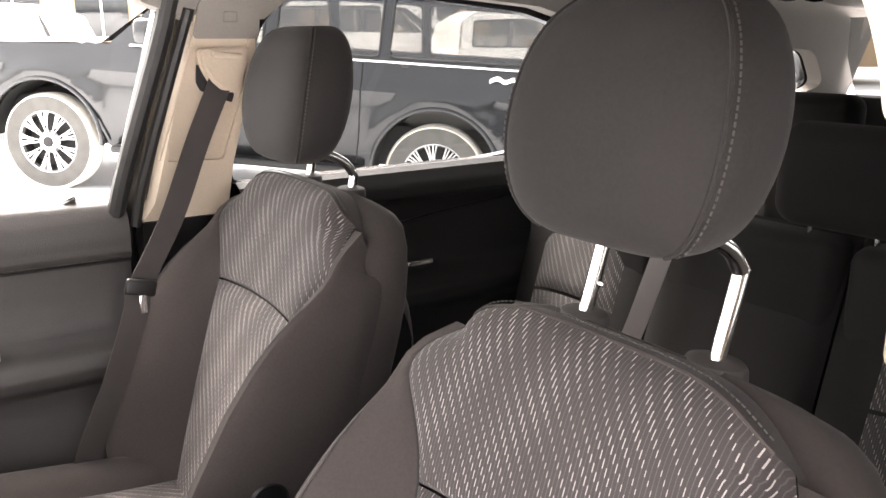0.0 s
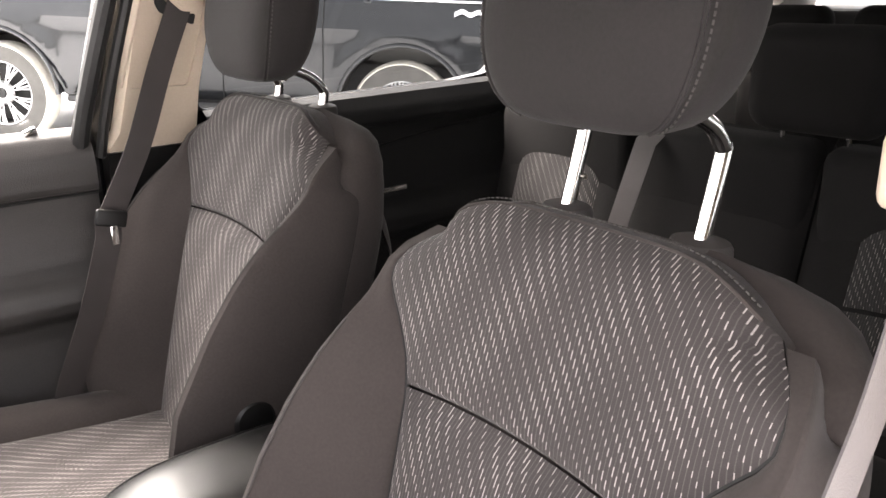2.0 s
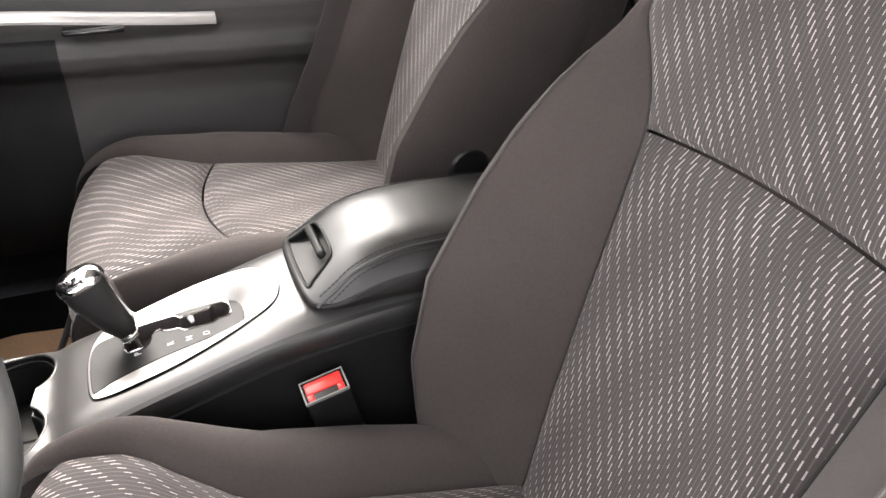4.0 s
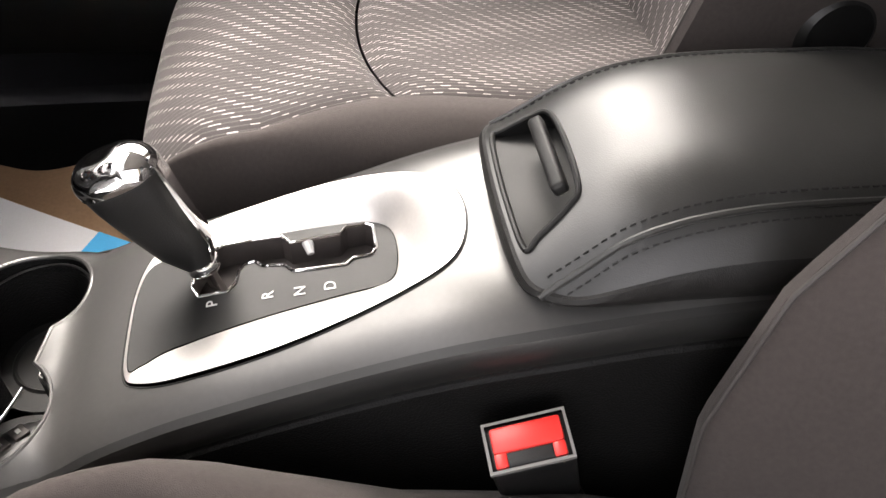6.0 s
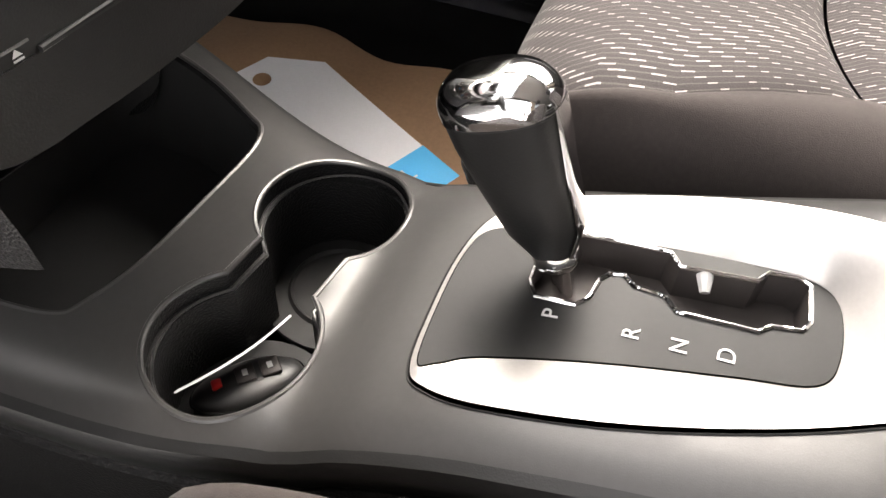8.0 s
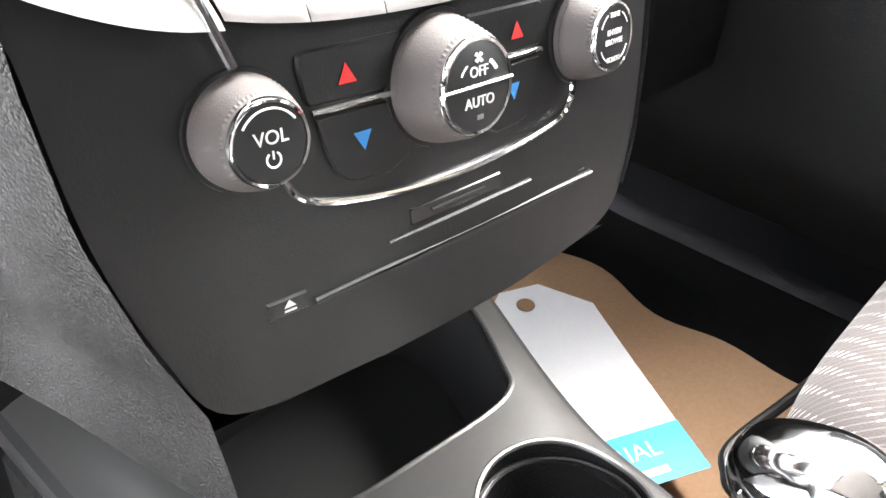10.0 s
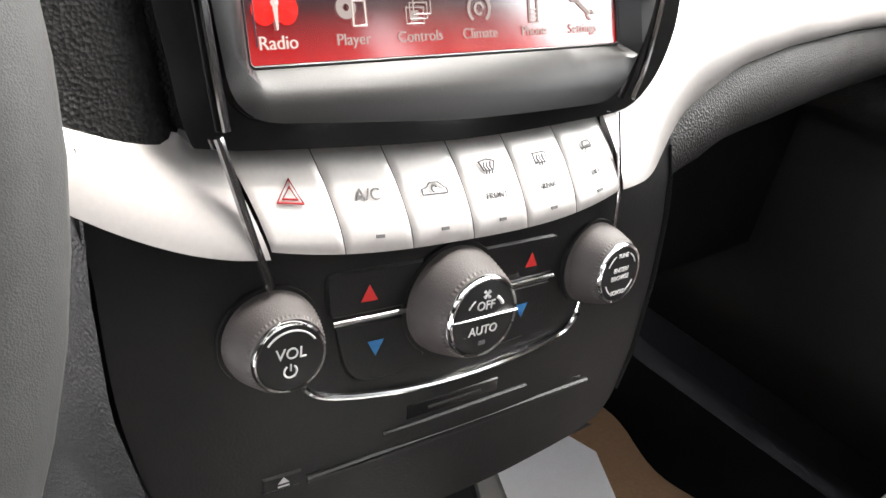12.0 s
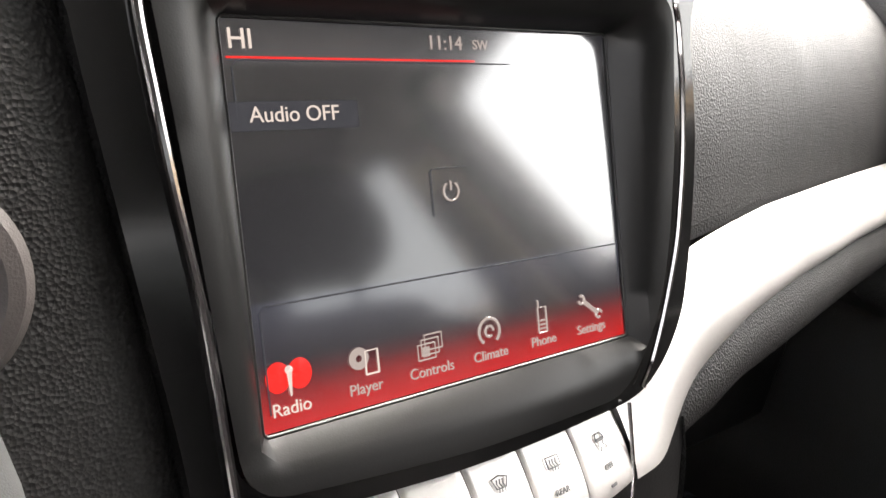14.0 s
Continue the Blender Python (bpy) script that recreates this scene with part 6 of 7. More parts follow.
def screen_material():
    """Dark backlit panel with a red glow along the lower edge and a glossy, slightly smeared glass."""
    m_ = bpy.data.materials.new("screen_glass")
    m_.use_nodes = True
    nt = m_.node_tree
    n, l = nt.nodes, nt.links
    b = n["Principled BSDF"]
    uv = n.new("ShaderNodeTexCoord")
    sep = n.new("ShaderNodeSeparateXYZ")
    l.new(uv.outputs["UV"], sep.inputs[0])
    ramp = n.new("ShaderNodeValToRGB")
    e = ramp.color_ramp.elements
    e[0].position, e[0].color = 0.0, (0.60, 0.012, 0.012, 1)
    e[1].position, e[1].color = 1.0, (0.016, 0.016, 0.020, 1)
    for pos, c in ((0.05, (0.40, 0.010, 0.010, 1)), (0.13, (0.07, 0.010, 0.012, 1)), (0.17, (0.020, 0.018, 0.024, 1)), (0.315, (0.040, 0.044, 0.062, 1)), (0.325, (0.018, 0.018, 0.021, 1)),
                   (0.88, (0.016, 0.016, 0.018, 1)), (0.905, (0.05, 0.05, 0.055, 1))):
        x = e.new(pos)
        x.color = c
    l.new(sep.outputs[1], ramp.inputs[0])
    l.new(ramp.outputs[0], b.inputs["Emission Color"])
    b.inputs["Emission Strength"].default_value = 0.11
    b.inputs["Base Color"].default_value = (0.006, 0.006, 0.007, 1)
    nz = n.new("ShaderNodeTexNoise")
    nz.inputs["Scale"].default_value, nz.inputs["Detail"].default_value = 3.0, 4.0
    l.new(uv.outputs["UV"], nz.inputs["Vector"])
    rr = n.new("ShaderNodeMapRange")
    rr.inputs["To Min"].default_value, rr.inputs["To Max"].default_value = 0.22, 0.30
    l.new(nz.outputs["Fac"], rr.inputs["Value"])
    l.new(rr.outputs[0], b.inputs["Roughness"])
    b.inputs["Specular IOR Level"].default_value = 0.35
    b.inputs["Coat Weight"].default_value, b.inputs["Coat IOR"].default_value, b.inputs["Coat Roughness"].default_value = 1.0, 2.2, 0.10
    return m_


DISPLAY = screen_material()
LIT = glowing("lit_print", (0.75, 0.66, 0.60), 0.095)
LIT_DIM = glowing("dim_print", (0.50, 0.43, 0.40), 0.085)
LIT_RED = glowing("lit_red", (1.0, 0.02, 0.015), 0.11)
LIT_BOX = glowing("lit_box", (0.05, 0.052, 0.062), 0.09)
v, f = patch(lambda a, b: on_glass(SC - SX + 2 * SX * a, SZ0 + (SZ1 - SZ0) * b + 0.02 * SX * (2 * a - 1)), 4, 4)
link("display", v, f, DISPLAY, screen, "dark lit display with a red glow at its foot", uv=[(i / 4, j / 4) for j in range(5) for i in range(5)])
edge = [on_glass(x, z, 0.0006) for x, z in OPEN_]
v, f = tube(edge + edge[:2], 0.0007, 6)
link("glass_edge", v, f, SATIN, screen, "thin satin charcoal edge round the glass")


def ui(u, w, out=0.0):
    """A frame on the display at shares u across and w down."""
    x = SC - SX + 2 * SX * u
    ri = (on_glass(1, 0.02) - on_glass(0, 0)).normalized()
    up = (on_glass(0, 1) - on_glass(0, 0)).normalized()
    nn = ri.cross(up).normalized()
    m_ = Matrix((ri, nn.cross(ri), nn)).transposed().to_4x4()
    m_.translation = on_glass(x, SZ1 - (SZ1 - SZ0) * w + 0.02 * (x - SC), 0.0004 + out)
    return m_


writing("word", "HI", 0.0088, ui(0.036, 0.049), LIT, screen)
writing("word", "11:14", 0.0072, ui(0.500, 0.043), LIT_DIM, screen)
writing("word", "SW", 0.0050, ui(0.597, 0.045), LIT_DIM, screen)
part("red_line", rbox((0.096, 0.0006, 0.0002), (0, 0, 0), 0), LIT_RED, screen, matrix=ui(0.292, 0.091))
v, f = prism(rrect(-0.0225, -0.0045, 0.0225, 0.0045, 0.0008, 4), 0, 0.0001, 0.0)
link("text_box", v, f, LIT_BOX, screen, "slate blue text box", matrix=ui(0.134, 0.231))
writing("word", "Audio OFF", 0.0070, ui(0.131, 0.229, 0.0002), LIT, screen)
power_sign(ui(0.480, 0.457, 0.0002), 0.0034, 0.0004, LIT_DIM, screen)
for poly, u, w in (([(-0.0085, -0.0085), (-0.0085, 0.0075), (-0.0075, 0.0085), (0.0085, 0.0085)], 0.480, 0.457),):
    outline_print(ui(u, w), poly, 0.0002, LIT_BOX, screen, False, "key_outline")
m = ui(0.5, 0.690)
outline_print(m, [(-0.0815, -0.034), (-0.0815, -0.002), (-0.0800, 0.0), (0.082, 0.0)], 0.00028, LIT_BOX, screen, False, "tray_outline")
outline_print(ui(0.5, 0.098), [(-0.0815, -0.020), (-0.0815, -0.002), (-0.0800, 0.0), (0.030, 0.0)], 0.0002, LIT_BOX, screen, False, "panel_outline")
for i, word in enumerate(("Radio", "Player", "Controls", "Climate", "Phone", "Settings")):
    u = 0.060 + 0.1640 * i
    writing("word", word, 0.0060 if i == 0 else 0.0054, ui(u, 0.950), LIT if i == 0 else LIT_DIM, screen)
    m = ui(u, 0.880)
    if i == 0:
        v, f = lathe([(0.0, 0.0), (0.0050, 0.0), (0.0, 0.0002)], 24)
        for dx in (-0.0038, 0.0038):
            link("icon_glow", [(p[0] * 0.85, p[1], p[2]) for p in v], f, LIT_RED, screen, matrix=m @ Matrix.Translation((dx, 0.0015, 0)))
        v, f = tube([m @ Vector((0, -0.005, 0.0004)), m @ Vector((0, 0.003, 0.0004))], [0.0003, 0.0009], 6)
        link("icon", v, f, LIT, screen)
        v, f = lathe([(0.0, 0.0), (0.0014, 0.0), (0.0, 0.0004)], 16)
        link("icon", v, f, LIT, screen, matrix=m @ Matrix.Translation((0, 0.0034, 0.0003)))
    elif i == 1:
        v, f = lathe([(0.0012, 0.0), (0.0038, 0.0), (0.0038, 0.0002), (0.0012, 0.0002)], 24)
        link("icon", v, f, LIT_DIM, screen, matrix=m @ Matrix.Translation((-0.002, 0.0015, 0)))
        outline_print(m, [(0.0005, -0.0045), (0.0055, -0.0045), (0.0055, 0.0035), (0.0005, 0.0035)], 0.0004, LIT, screen, name="icon")
    elif i == 2:
        for k in range(3):
            o = k * 0.0016
            outline_print(m, [(-0.0055 + o, -0.0045 + o), (0.002 + o, -0.0045 + o), (0.002 + o, 0.001 + o), (-0.0055 + o, 0.001 + o)], 0.0003, LIT_DIM, screen, name="icon")
        part("icon", rbox((0.003, 0.0036, 0.0002), (-0.002, -0.0018, 0), 0), LIT_DIM, screen, matrix=m)
    elif i == 3:
        arc_print("icon", m, 0.0050, -50, 230, 0.0006, LIT_DIM, screen)
        arc_print("icon", m, 0.0020, 0, 300, 0.0005, LIT_DIM, screen)
    elif i == 4:
        outline_print(m, [(-0.0022, -0.0055), (0.0022, -0.0055), (0.0022, 0.0045), (-0.0022, 0.0045)], 0.0004, LIT_DIM, screen, name="icon")
        for k in range(3):
            part("icon", rbox((0.003, 0.0007, 0.0002), (0, -0.004 + 0.0016 * k, 0), 0), LIT_DIM, screen, matrix=m)
        outline_print(m, [(-0.0018, 0.0045), (-0.0018, 0.0075)], 0.0004, LIT_DIM, screen, False, name="icon")
    else:
        v, f = tube([m @ Vector((-0.004, 0.003, 0)), m @ Vector((0.004, -0.003, 0))], 0.0009, 8)
        link("icon", v, f, LIT_DIM, screen)
        for sx, a0 in ((-1, 150), (1, -30)):
            arc_print("icon", m @ Matrix.Translation((sx * 0.0048, -sx * 0.0036, 0)), 0.0016, a0 + 40, a0 + 320, 0.0006, LIT_DIM, screen)


# ---- dashboard to both sides of the stack ----
def dash_y(x):
    """How far forward the face of the dashboard lies, across the car."""
    return 0.192 + 0.18 * max(0.0, x - 0.128) + 0.10 * max(0.0, -x - 0.128)


TRIM_X = (0.098, 0.108, 0.118, 0.132, 0.150, 0.175, 0.22, 0.30, 0.45, 0.62, 0.74)
TRIM_LO = (0.8090, 0.8105, 0.8125, 0.8150, 0.8190, 0.8310, 0.843, 0.847, 0.845, 0.837, 0.830)
TRIM_HI = (0.8385, 0.8465, 0.8560, 0.8690, 0.8790, 0.8845, 0.8865, 0.8865, 0.8825, 0.876, 0.870)

dash_trim = thing("dashboard_trim", "silver painted trim band sweeping across the dashboard", "dashboard trim")


def trim_right(a, b):
    x = 0.0915 - 0.0003 * b + 0.6490 * a ** 1.6
    lo, hi = smooth_trim(x, TRIM_LO), smooth_trim(x, TRIM_HI)
    z = lo + (hi - lo) * b
    near_stack = on_stack(x, z, 0.0060 - 0.0145 * b ** 1.8).y
    c = 0.010 * math.sin(math.pi * min(1, b * 1.02)) ** 0.6
    far = dash_y(x) - c + lerp(x, (0.098, 0.15, 0.3), (0.016, 0.024, 0.030)) * b * b
    t = lerp(x, (0.105, 0.165), (0.0, 1.0))
    t = t * t * (3 - 2 * t)
    return (x, near_stack * (1 - t) + far * t, z)


def smooth_trim(x, ys):
    return sum(lerp(x + 0.006 * k, TRIM_X, ys) for k in (-2, -1, 0, 1, 2)) / 5


v, f = patch(trim_right, 60, 14)
link("passenger_trim", v, f, SILVER, dash_trim, "silver trim on the passenger side")


LEFT_X = (0.080, 0.0882, 0.099, 0.108, 0.117, 0.126, 0.135, 0.16, 0.20, 0.30, 0.55)
LEFT_LO = (0.8055, 0.8065, 0.8085, 0.8115, 0.8150, 0.8190, 0.8245, 0.839, 0.853, 0.865, 0.872)
LEFT_HI = (0.8385, 0.8390, 0.8415, 0.8445, 0.8480, 0.8525, 0.8580, 0.872, 0.887, 0.898, 0.905)


def left_edge(x, ys):
    return sum(lerp(-x + 0.005 * k, LEFT_X, ys) for k in (-2, -1, 0, 1, 2)) / 5


def trim_left(a, b):
    x = -0.0786 - 0.0084 * b - 0.46 * a ** 1.5
    o = max(0.0, -x - 0.13)
    lo, hi = left_edge(x, LEFT_LO), left_edge(x, LEFT_HI)
    p = on_stack(x, lo + (hi - lo) * b, 0.0060 - 0.0145 * b ** 1.8)
    return (p.x, p.y - 0.24 * o * o / (0.1 + o), p.z)


v, f = patch(trim_left, 50, 12)
link("driver_trim", v, [tuple(reversed(t)) for t in f], SILVER, dash_trim, "silver trim on the driver side")

dash = thing("dashboard", "black grained dashboard with soft pad and glovebox", "dashboard")


def pad_right(a, b):
    x = 0.118 + 0.630 * a
    z0 = smooth_trim(x, TRIM_HI) - 0.004
    y0 = dash_y(x) + lerp(x, (0.098, 0.15, 0.3), (0.016, 0.024, 0.030)) + 0.002
    z = z0 + (1.075 - z0) * math.sin(b * math.pi / 2)
    y = y0 + 0.055 * b + 0.40 * (1 - math.cos(b * math.pi / 2)) ** 1.6
    y += 0.05 * math.exp(-((x - 0.126) / 0.05)) * (1 - b) * 0.4
    return (x, y, z)


v, f = patch(pad_right, 40, 24)
link("passenger_pad", v, f, LEATHER_PAD, dash, "grained soft pad above the trim")


def pad_left(a, b):
    z = 0.840 + 0.230 * math.sin(b * math.pi / 2)
    edge = lerp(z, (0.84, 0.87, 0.90, 0.944, 0.982, 1.03), (0.0982, 0.1015, 0.1063, 0.1134, 0.1191, 0.1235))
    x = -edge - 0.63 * a ** 1.4
    o = -x - edge
    z = max(z, left_edge(x, LEFT_HI) - 0.004 + 0.0001 * b)
    flush = on_stack(-edge, z, 0.0).y + 0.004 * math.exp(-o / 0.003)
    far = dash_y(x) + 0.010 + 0.06 * b + 0.36 * (1 - math.cos(b * math.pi / 2)) ** 1.6
    t = lerp(o, (0.05, 0.14), (0.0, 1.0))
    t = t * t * (3 - 2 * t)
    return (x, (flush + 0.004) * (1 - t) + far * t, z)


v, f = patch(pad_left, 60, 30)
link("driver_pad", v, [tuple(reversed(t)) for t in f], LEATHER_PAD, dash, "grained pad round the instruments")
# top of the dashboard running to the windscreen
v, f = patch(lambda a, b: (-0.75 + 1.5 * a, 0.60 + 0.32 * b, 1.072 - 0.03 * b), 12, 6)
link("dash_top", v, f, GRAIN, dash)
v, f = patch(lambda a, b: (-0.13 + 0.26 * a, 0.246 + 0.38 * b, 1.030 + 0.042 * math.sin(b * math.pi / 2)), 12, 8)
link("dash_hood", v, f, GRAIN, dash)
# grained cheeks beside the control panel
def cheek(sg):
    def fn(a, b):
        z = (0.640 if sg < 0 else 0.700) + (0.200 if sg < 0 else 0.125) * b
        w = lerp(z, (0.640, 0.69, 0.72, 0.76, 0.80, 0.84), (0.104, 0.108, 0.119, 0.1285, 0.1305, 0.128) if sg < 0 else (0.112, 0.113, 0.128, 0.137, 0.1395, 0.137))
        y = stack_y(z) - 0.045 * sg * w + 0.35 * w * w
        return (sg * (w + 0.0006 + 0.085 * a ** 1.3), y - 0.0015 + 0.02 * a + 0.34 * a ** 1.25 - 0.008 * math.sin(math.pi * min(1, 3 * a)), z - lerp(z, (0.84, 0.87), (0.04, 0.0)) * sg * w - 0.01 * a)
    return fn


v, f = patch(cheek(-1), 24, 24)
link("driver_cheek", v, [tuple(reversed(t)) for t in f], LEATHER_PAD, dash, "grained side of the centre stack")
v, f = patch(cheek(1), 24, 24)
link("passenger_cheek", v, f, LEATHER_PAD, dash, "grained side of the centre stack")
# passenger side below the trim: rolled edge, shelf and glovebox
def lip_at(x, b):
    """The padded lip below the trim, swelling away from the stack, and the dark recess under it."""
    k = lerp(x, (0.135, 0.19, 0.30), (0.45, 0.85, 1.0))
    prof = [(0.003, 0.003), (-0.004, -0.002), (-0.012, -0.014), (-0.014, -0.028), (-0.009, -0.042), (0.004, -0.052), (0.026, -0.057)]
    p = CURVE(prof, b)
    return Vector((x, dash_y(x) + p[0] * k, smooth_trim(x, TRIM_LO) + p[1] * k - 0.030 * math.exp(-(x - 0.135) / 0.022) * b))


def under(a, b):
    x = 0.140 + 0.61 * a
    top = lip_at(x, 1.0)
    prof = [(0.0, 0.0), (0.045, -0.006), (0.085, -0.020), (0.092, -0.05), (0.086, -0.12), (0.088, -0.21), (0.11, -0.27), (0.175, -0.30)]
    p = CURVE(prof, b)
    return (x, top.y + p[0], top.z + p[1])


v, f = patch(lambda a, b: lip_at(0.1365 + 0.612 * a ** 1.4, b), 50, 24)
link("soft_lip", v, f, LEATHER_PAD, dash, "grained soft lip under the silver trim")
v, f = patch(under, 40, 60)
link("lower_dash", v, f, LOWER, dash, "black lower dashboard with a deep shelf edge")
v, f = tube([(0.165, 0.245, 0.742), (0.20, 0.240, 0.752), (0.245, 0.250, 0.757)], [0.002, 0.0035, 0.002], 8)
link("shelf_edge", v, f, PLASTIC, dash)
part("glovebox_lid", rbox((0.44, 0.020, 0.20), (0.47, 0.372, 0.640), 0.012, 3), LOWER, dash, "black glovebox lid")
v, f = tube([(0.250, 0.352, 0.748), (0.47, 0.360, 0.744), (0.69, 0.380, 0.738)], 0.0022, 6)
link("glovebox_gap", v, f, PLASTIC, dash)
# driver side below the trim, with the column cover
v, f = patch(lambda a, b: (-0.215 - 0.53 * a, 0.205 + 0.05 * a + 0.12 * b ** 1.4, 0.852 - 0.34 * b + 0.02 * a), 24, 16)
link("knee_panel", v, [tuple(reversed(t)) for t in f], LOWER, dash, "black knee panel below the column")
# firewall and footwell
v, f = patch(lambda a, b: (-0.74 + 1.48 * a, 0.86 - 0.12 * b, 0.30 + 0.75 * b), 10, 8)
tagged(link("wall_front", v, f, CARPET), "black carpeted bulkhead in the footwell", "bulkhead", kind="structure")

# start button: grey ring with a lit orange legend
start = thing("start_button", "round black start button with grey ring and orange light", "button")
sm = Matrix.Translation((-0.1655, 0.2065, 0.9270)) @ Matrix.Rotation(radians(90 - 14), 4, "X") @ Matrix.Rotation(radians(-4), 4, "Y")
v, f = lathe([(0.0200, 0.0005), (0.0205, 0.0035), (0.0225, 0.0048), (0.0262, 0.0042), (0.0285, 0.0010), (0.0285, -0.012), (0.0200, -0.012)], 56)
link("ring", v, f, KNOB, start, "grey plastic ring", matrix=sm)
v, f = lathe([(0.0, -0.004), (0.0150, -0.004), (0.0170, -0.002), (0.0195, 0.0008), (0.0200, -0.012), (0.0, -0.012)], 48)
link("cap", v, f, GLOSS, start, "gloss black cap", matrix=sm)
ORANGE = glowing("orange_legend", (1.0, 0.28, 0.01), 0.16)
part("legend", rbox((0.0032, 0.0070, 0.0003), (0.0085, 0.0035, -0.0025), 0), ORANGE, start, "orange lit legend", matrix=sm)
part("legend", rbox((0.0024, 0.0036, 0.0003), (0.0125, 0.0005, -0.0015), 0), ORANGE, start, "orange lit legend", matrix=sm)

# ---- steering wheel ----
wheel = thing("steering_wheel", "grey leather steering wheel on its column before the driver", "steering wheel")
wm = Matrix.Translation((-0.3375, 0.122, 0.897)) @ Matrix.Rotation(radians(90 - 24), 4, "X")
LEATHER = mat("grey_leather", (0.040, 0.042, 0.042), 0.6, noise_scale=9, vary=0.15, bump=0.12, bump_scale=2600, bump_kind="cells")
rimpts = [wm @ Vector((-0.1675 * math.cos(2 * math.pi * k / 72), 0.1675 * math.sin(2 * math.pi * k / 72), 0)) for k in range(73)]
v, f = tube(rimpts, 0.0165, 16, caps=False)
link("rim", v, f, LEATHER, wheel, "leather wrapped rim")
v, f = lathe([(0.0, 0.030), (0.05, 0.028), (0.072, 0.020), (0.080, 0.0), (0.070, -0.03), (0.05, -0.05), (0.0, -0.05)], 40)
link("hub", v, f, PLASTIC, wheel, "black airbag hub", matrix=wm)
for a in (8, 172, 250, 290):
    c, s_ = math.cos(radians(a)), math.sin(radians(a))
    v, f = tube([wm @ Vector((0.06 * c, 0.06 * s_, 0.005)), wm @ Vector((0.11 * c, 0.11 * s_, -0.002)), wm @ Vector((0.162 * c, 0.162 * s_, 0))], [0.026, 0.018, 0.015], 12, 0.5)
    link("spoke", v, f, SILVER if a in (8, 172) else PLASTIC, wheel)
v, f = tube([wm @ Vector((0, 0, -0.04)), wm @ Vector((0, 0, -0.20))], [0.055, 0.065], 24)
link("column", v, f, PLASTIC, wheel, "black column cover")

# ---- passenger footwell: paper mat and tag ----
mat_paper = thing("paper_floor_mat", "brown paper floor mat lying in the passenger footwell", "floor mat")


def paper(a, b):
    x = 0.185 + 0.385 * a + 0.010 * math.sin(9 * b + 2) * a + 0.006 * math.sin(23 * b)
    y = 0.02 + 0.62 * b + 0.008 * math.sin(12 * a)
    z = 0.268 + 0.010 * math.sin(7 * a + 3 * b) + 0.030 * max(0, b - 0.55) + 0.006 * math.sin(15 * b + 4 * a)
    return (x, y, z)


v, f = merged(patch(paper, 30, 40), patch(lambda a, b: Vector(paper(1 - a, b)) - Vector((0, 0, 0.0015)), 30, 40))
link("sheet", v, f, PAPER, mat_paper)
tag = thing("paper_tag", "white hang tag with a blue printed end on the paper mat", "tag")
T0, TU, TV = Vector((0.252, 0.194, 0.290)), Vector((0.14, 0.27, 0.012)).normalized(), Vector((0.27, -0.14, 0.02)).normalized()


def tag_at(s, t, h=0.0):
    """A place on the tag: s along it from its blue end, t across it."""
    bend = 0.012 * (s / 0.36) ** 2
    return T0 + TU * s + TV * t + Vector((0, 0, h + bend))


TAGPOLY = [(0.0, -0.015), (0.0, 0.128), (0.240, 0.128), (0.290, 0.080), (0.290, 0.030), (0.240, -0.015)]
HOLE = [(0.262 + 0.011 * math.cos(2 * math.pi * k / 20), 0.052 + 0.011 * math.sin(2 * math.pi * k / 20)) for k in range(20)]
v, f, _ = sheet([(a, b) for a, b in TAGPOLY], [HOLE], 0.02, lambda a, b: tag_at(a, b))
link("card", v, f, CARD, tag, "white card with a punched hole")
v, f, _ = sheet([(-0.0005, -0.0155), (-0.0005, 0.1285), (0.060, 0.1285), (0.060, -0.0155)], [], 0.02, lambda a, b: tag_at(a, b, 0.0008))
link("label", v, f, CYAN, tag, "blue printed band")
tm = Matrix((-TV, -TU, (-TV).cross(-TU))).transposed().to_4x4()
tm.translation = tag_at(0.036, 0.060, 0.0016)
tm = tm @ Matrix.Rotation(math.pi, 4, "Z")
writing("word", "TRIAL", 0.026, tm, WHITE, tag)
tm2 = tm.copy()
tm2.translation = tag_at(0.012, 0.060, 0.0016)
part("print_line", rbox((0.060, 0.008, 0.0003), (0, 0, 0), 0), WHITE, tag, matrix=tm2)

# loose things in the cup holder
fob = thing("key_fob", "dark oval key fob with grey buttons in the cup holder", "key fob")
fm = Matrix.Translation((-0.048, 0.124, 0.498)) @ Matrix.Rotation(radians(44), 4, "Z") @ Matrix.Rotation(radians(14), 4, "Y")
bm = bmesh.new()
bmesh.ops.create_uvsphere(bm, u_segments=28, v_segments=16, radius=1)
bmesh.ops.scale(bm, vec=(0.018, 0.032, 0.009), verts=bm.verts)
part("shell", bm, SATIN, fob, matrix=fm)
v, f = lathe([(1.0, 0.0012), (1.02, 0.0), (1.0, -0.0012)], 32)
link("seam", [(p[0] * 0.0182, p[1] * 0.0323, p[2]) for p in v], f, CHROME, fob, matrix=fm)
for k in (-1, 0):
    part("button", rbox((0.014, 0.011, 0.003), (0, 0.014 * k, 0.0083), 0.0012), KNOB, fob, "grey button", matrix=fm)
    part("print", rbox((0.005, 0.003, 0.0006), (0, 0.014 * k, 0.0099), 0), WHITE, fob, matrix=fm)
part("button", rbox((0.008, 0.006, 0.003), (0, 0.016, 0.0072), 0.0012), RED, fob, "small red button", matrix=fm)
slip = thing("paper_slip", "thin pale paper slip leaning in the cup holder", "paper")


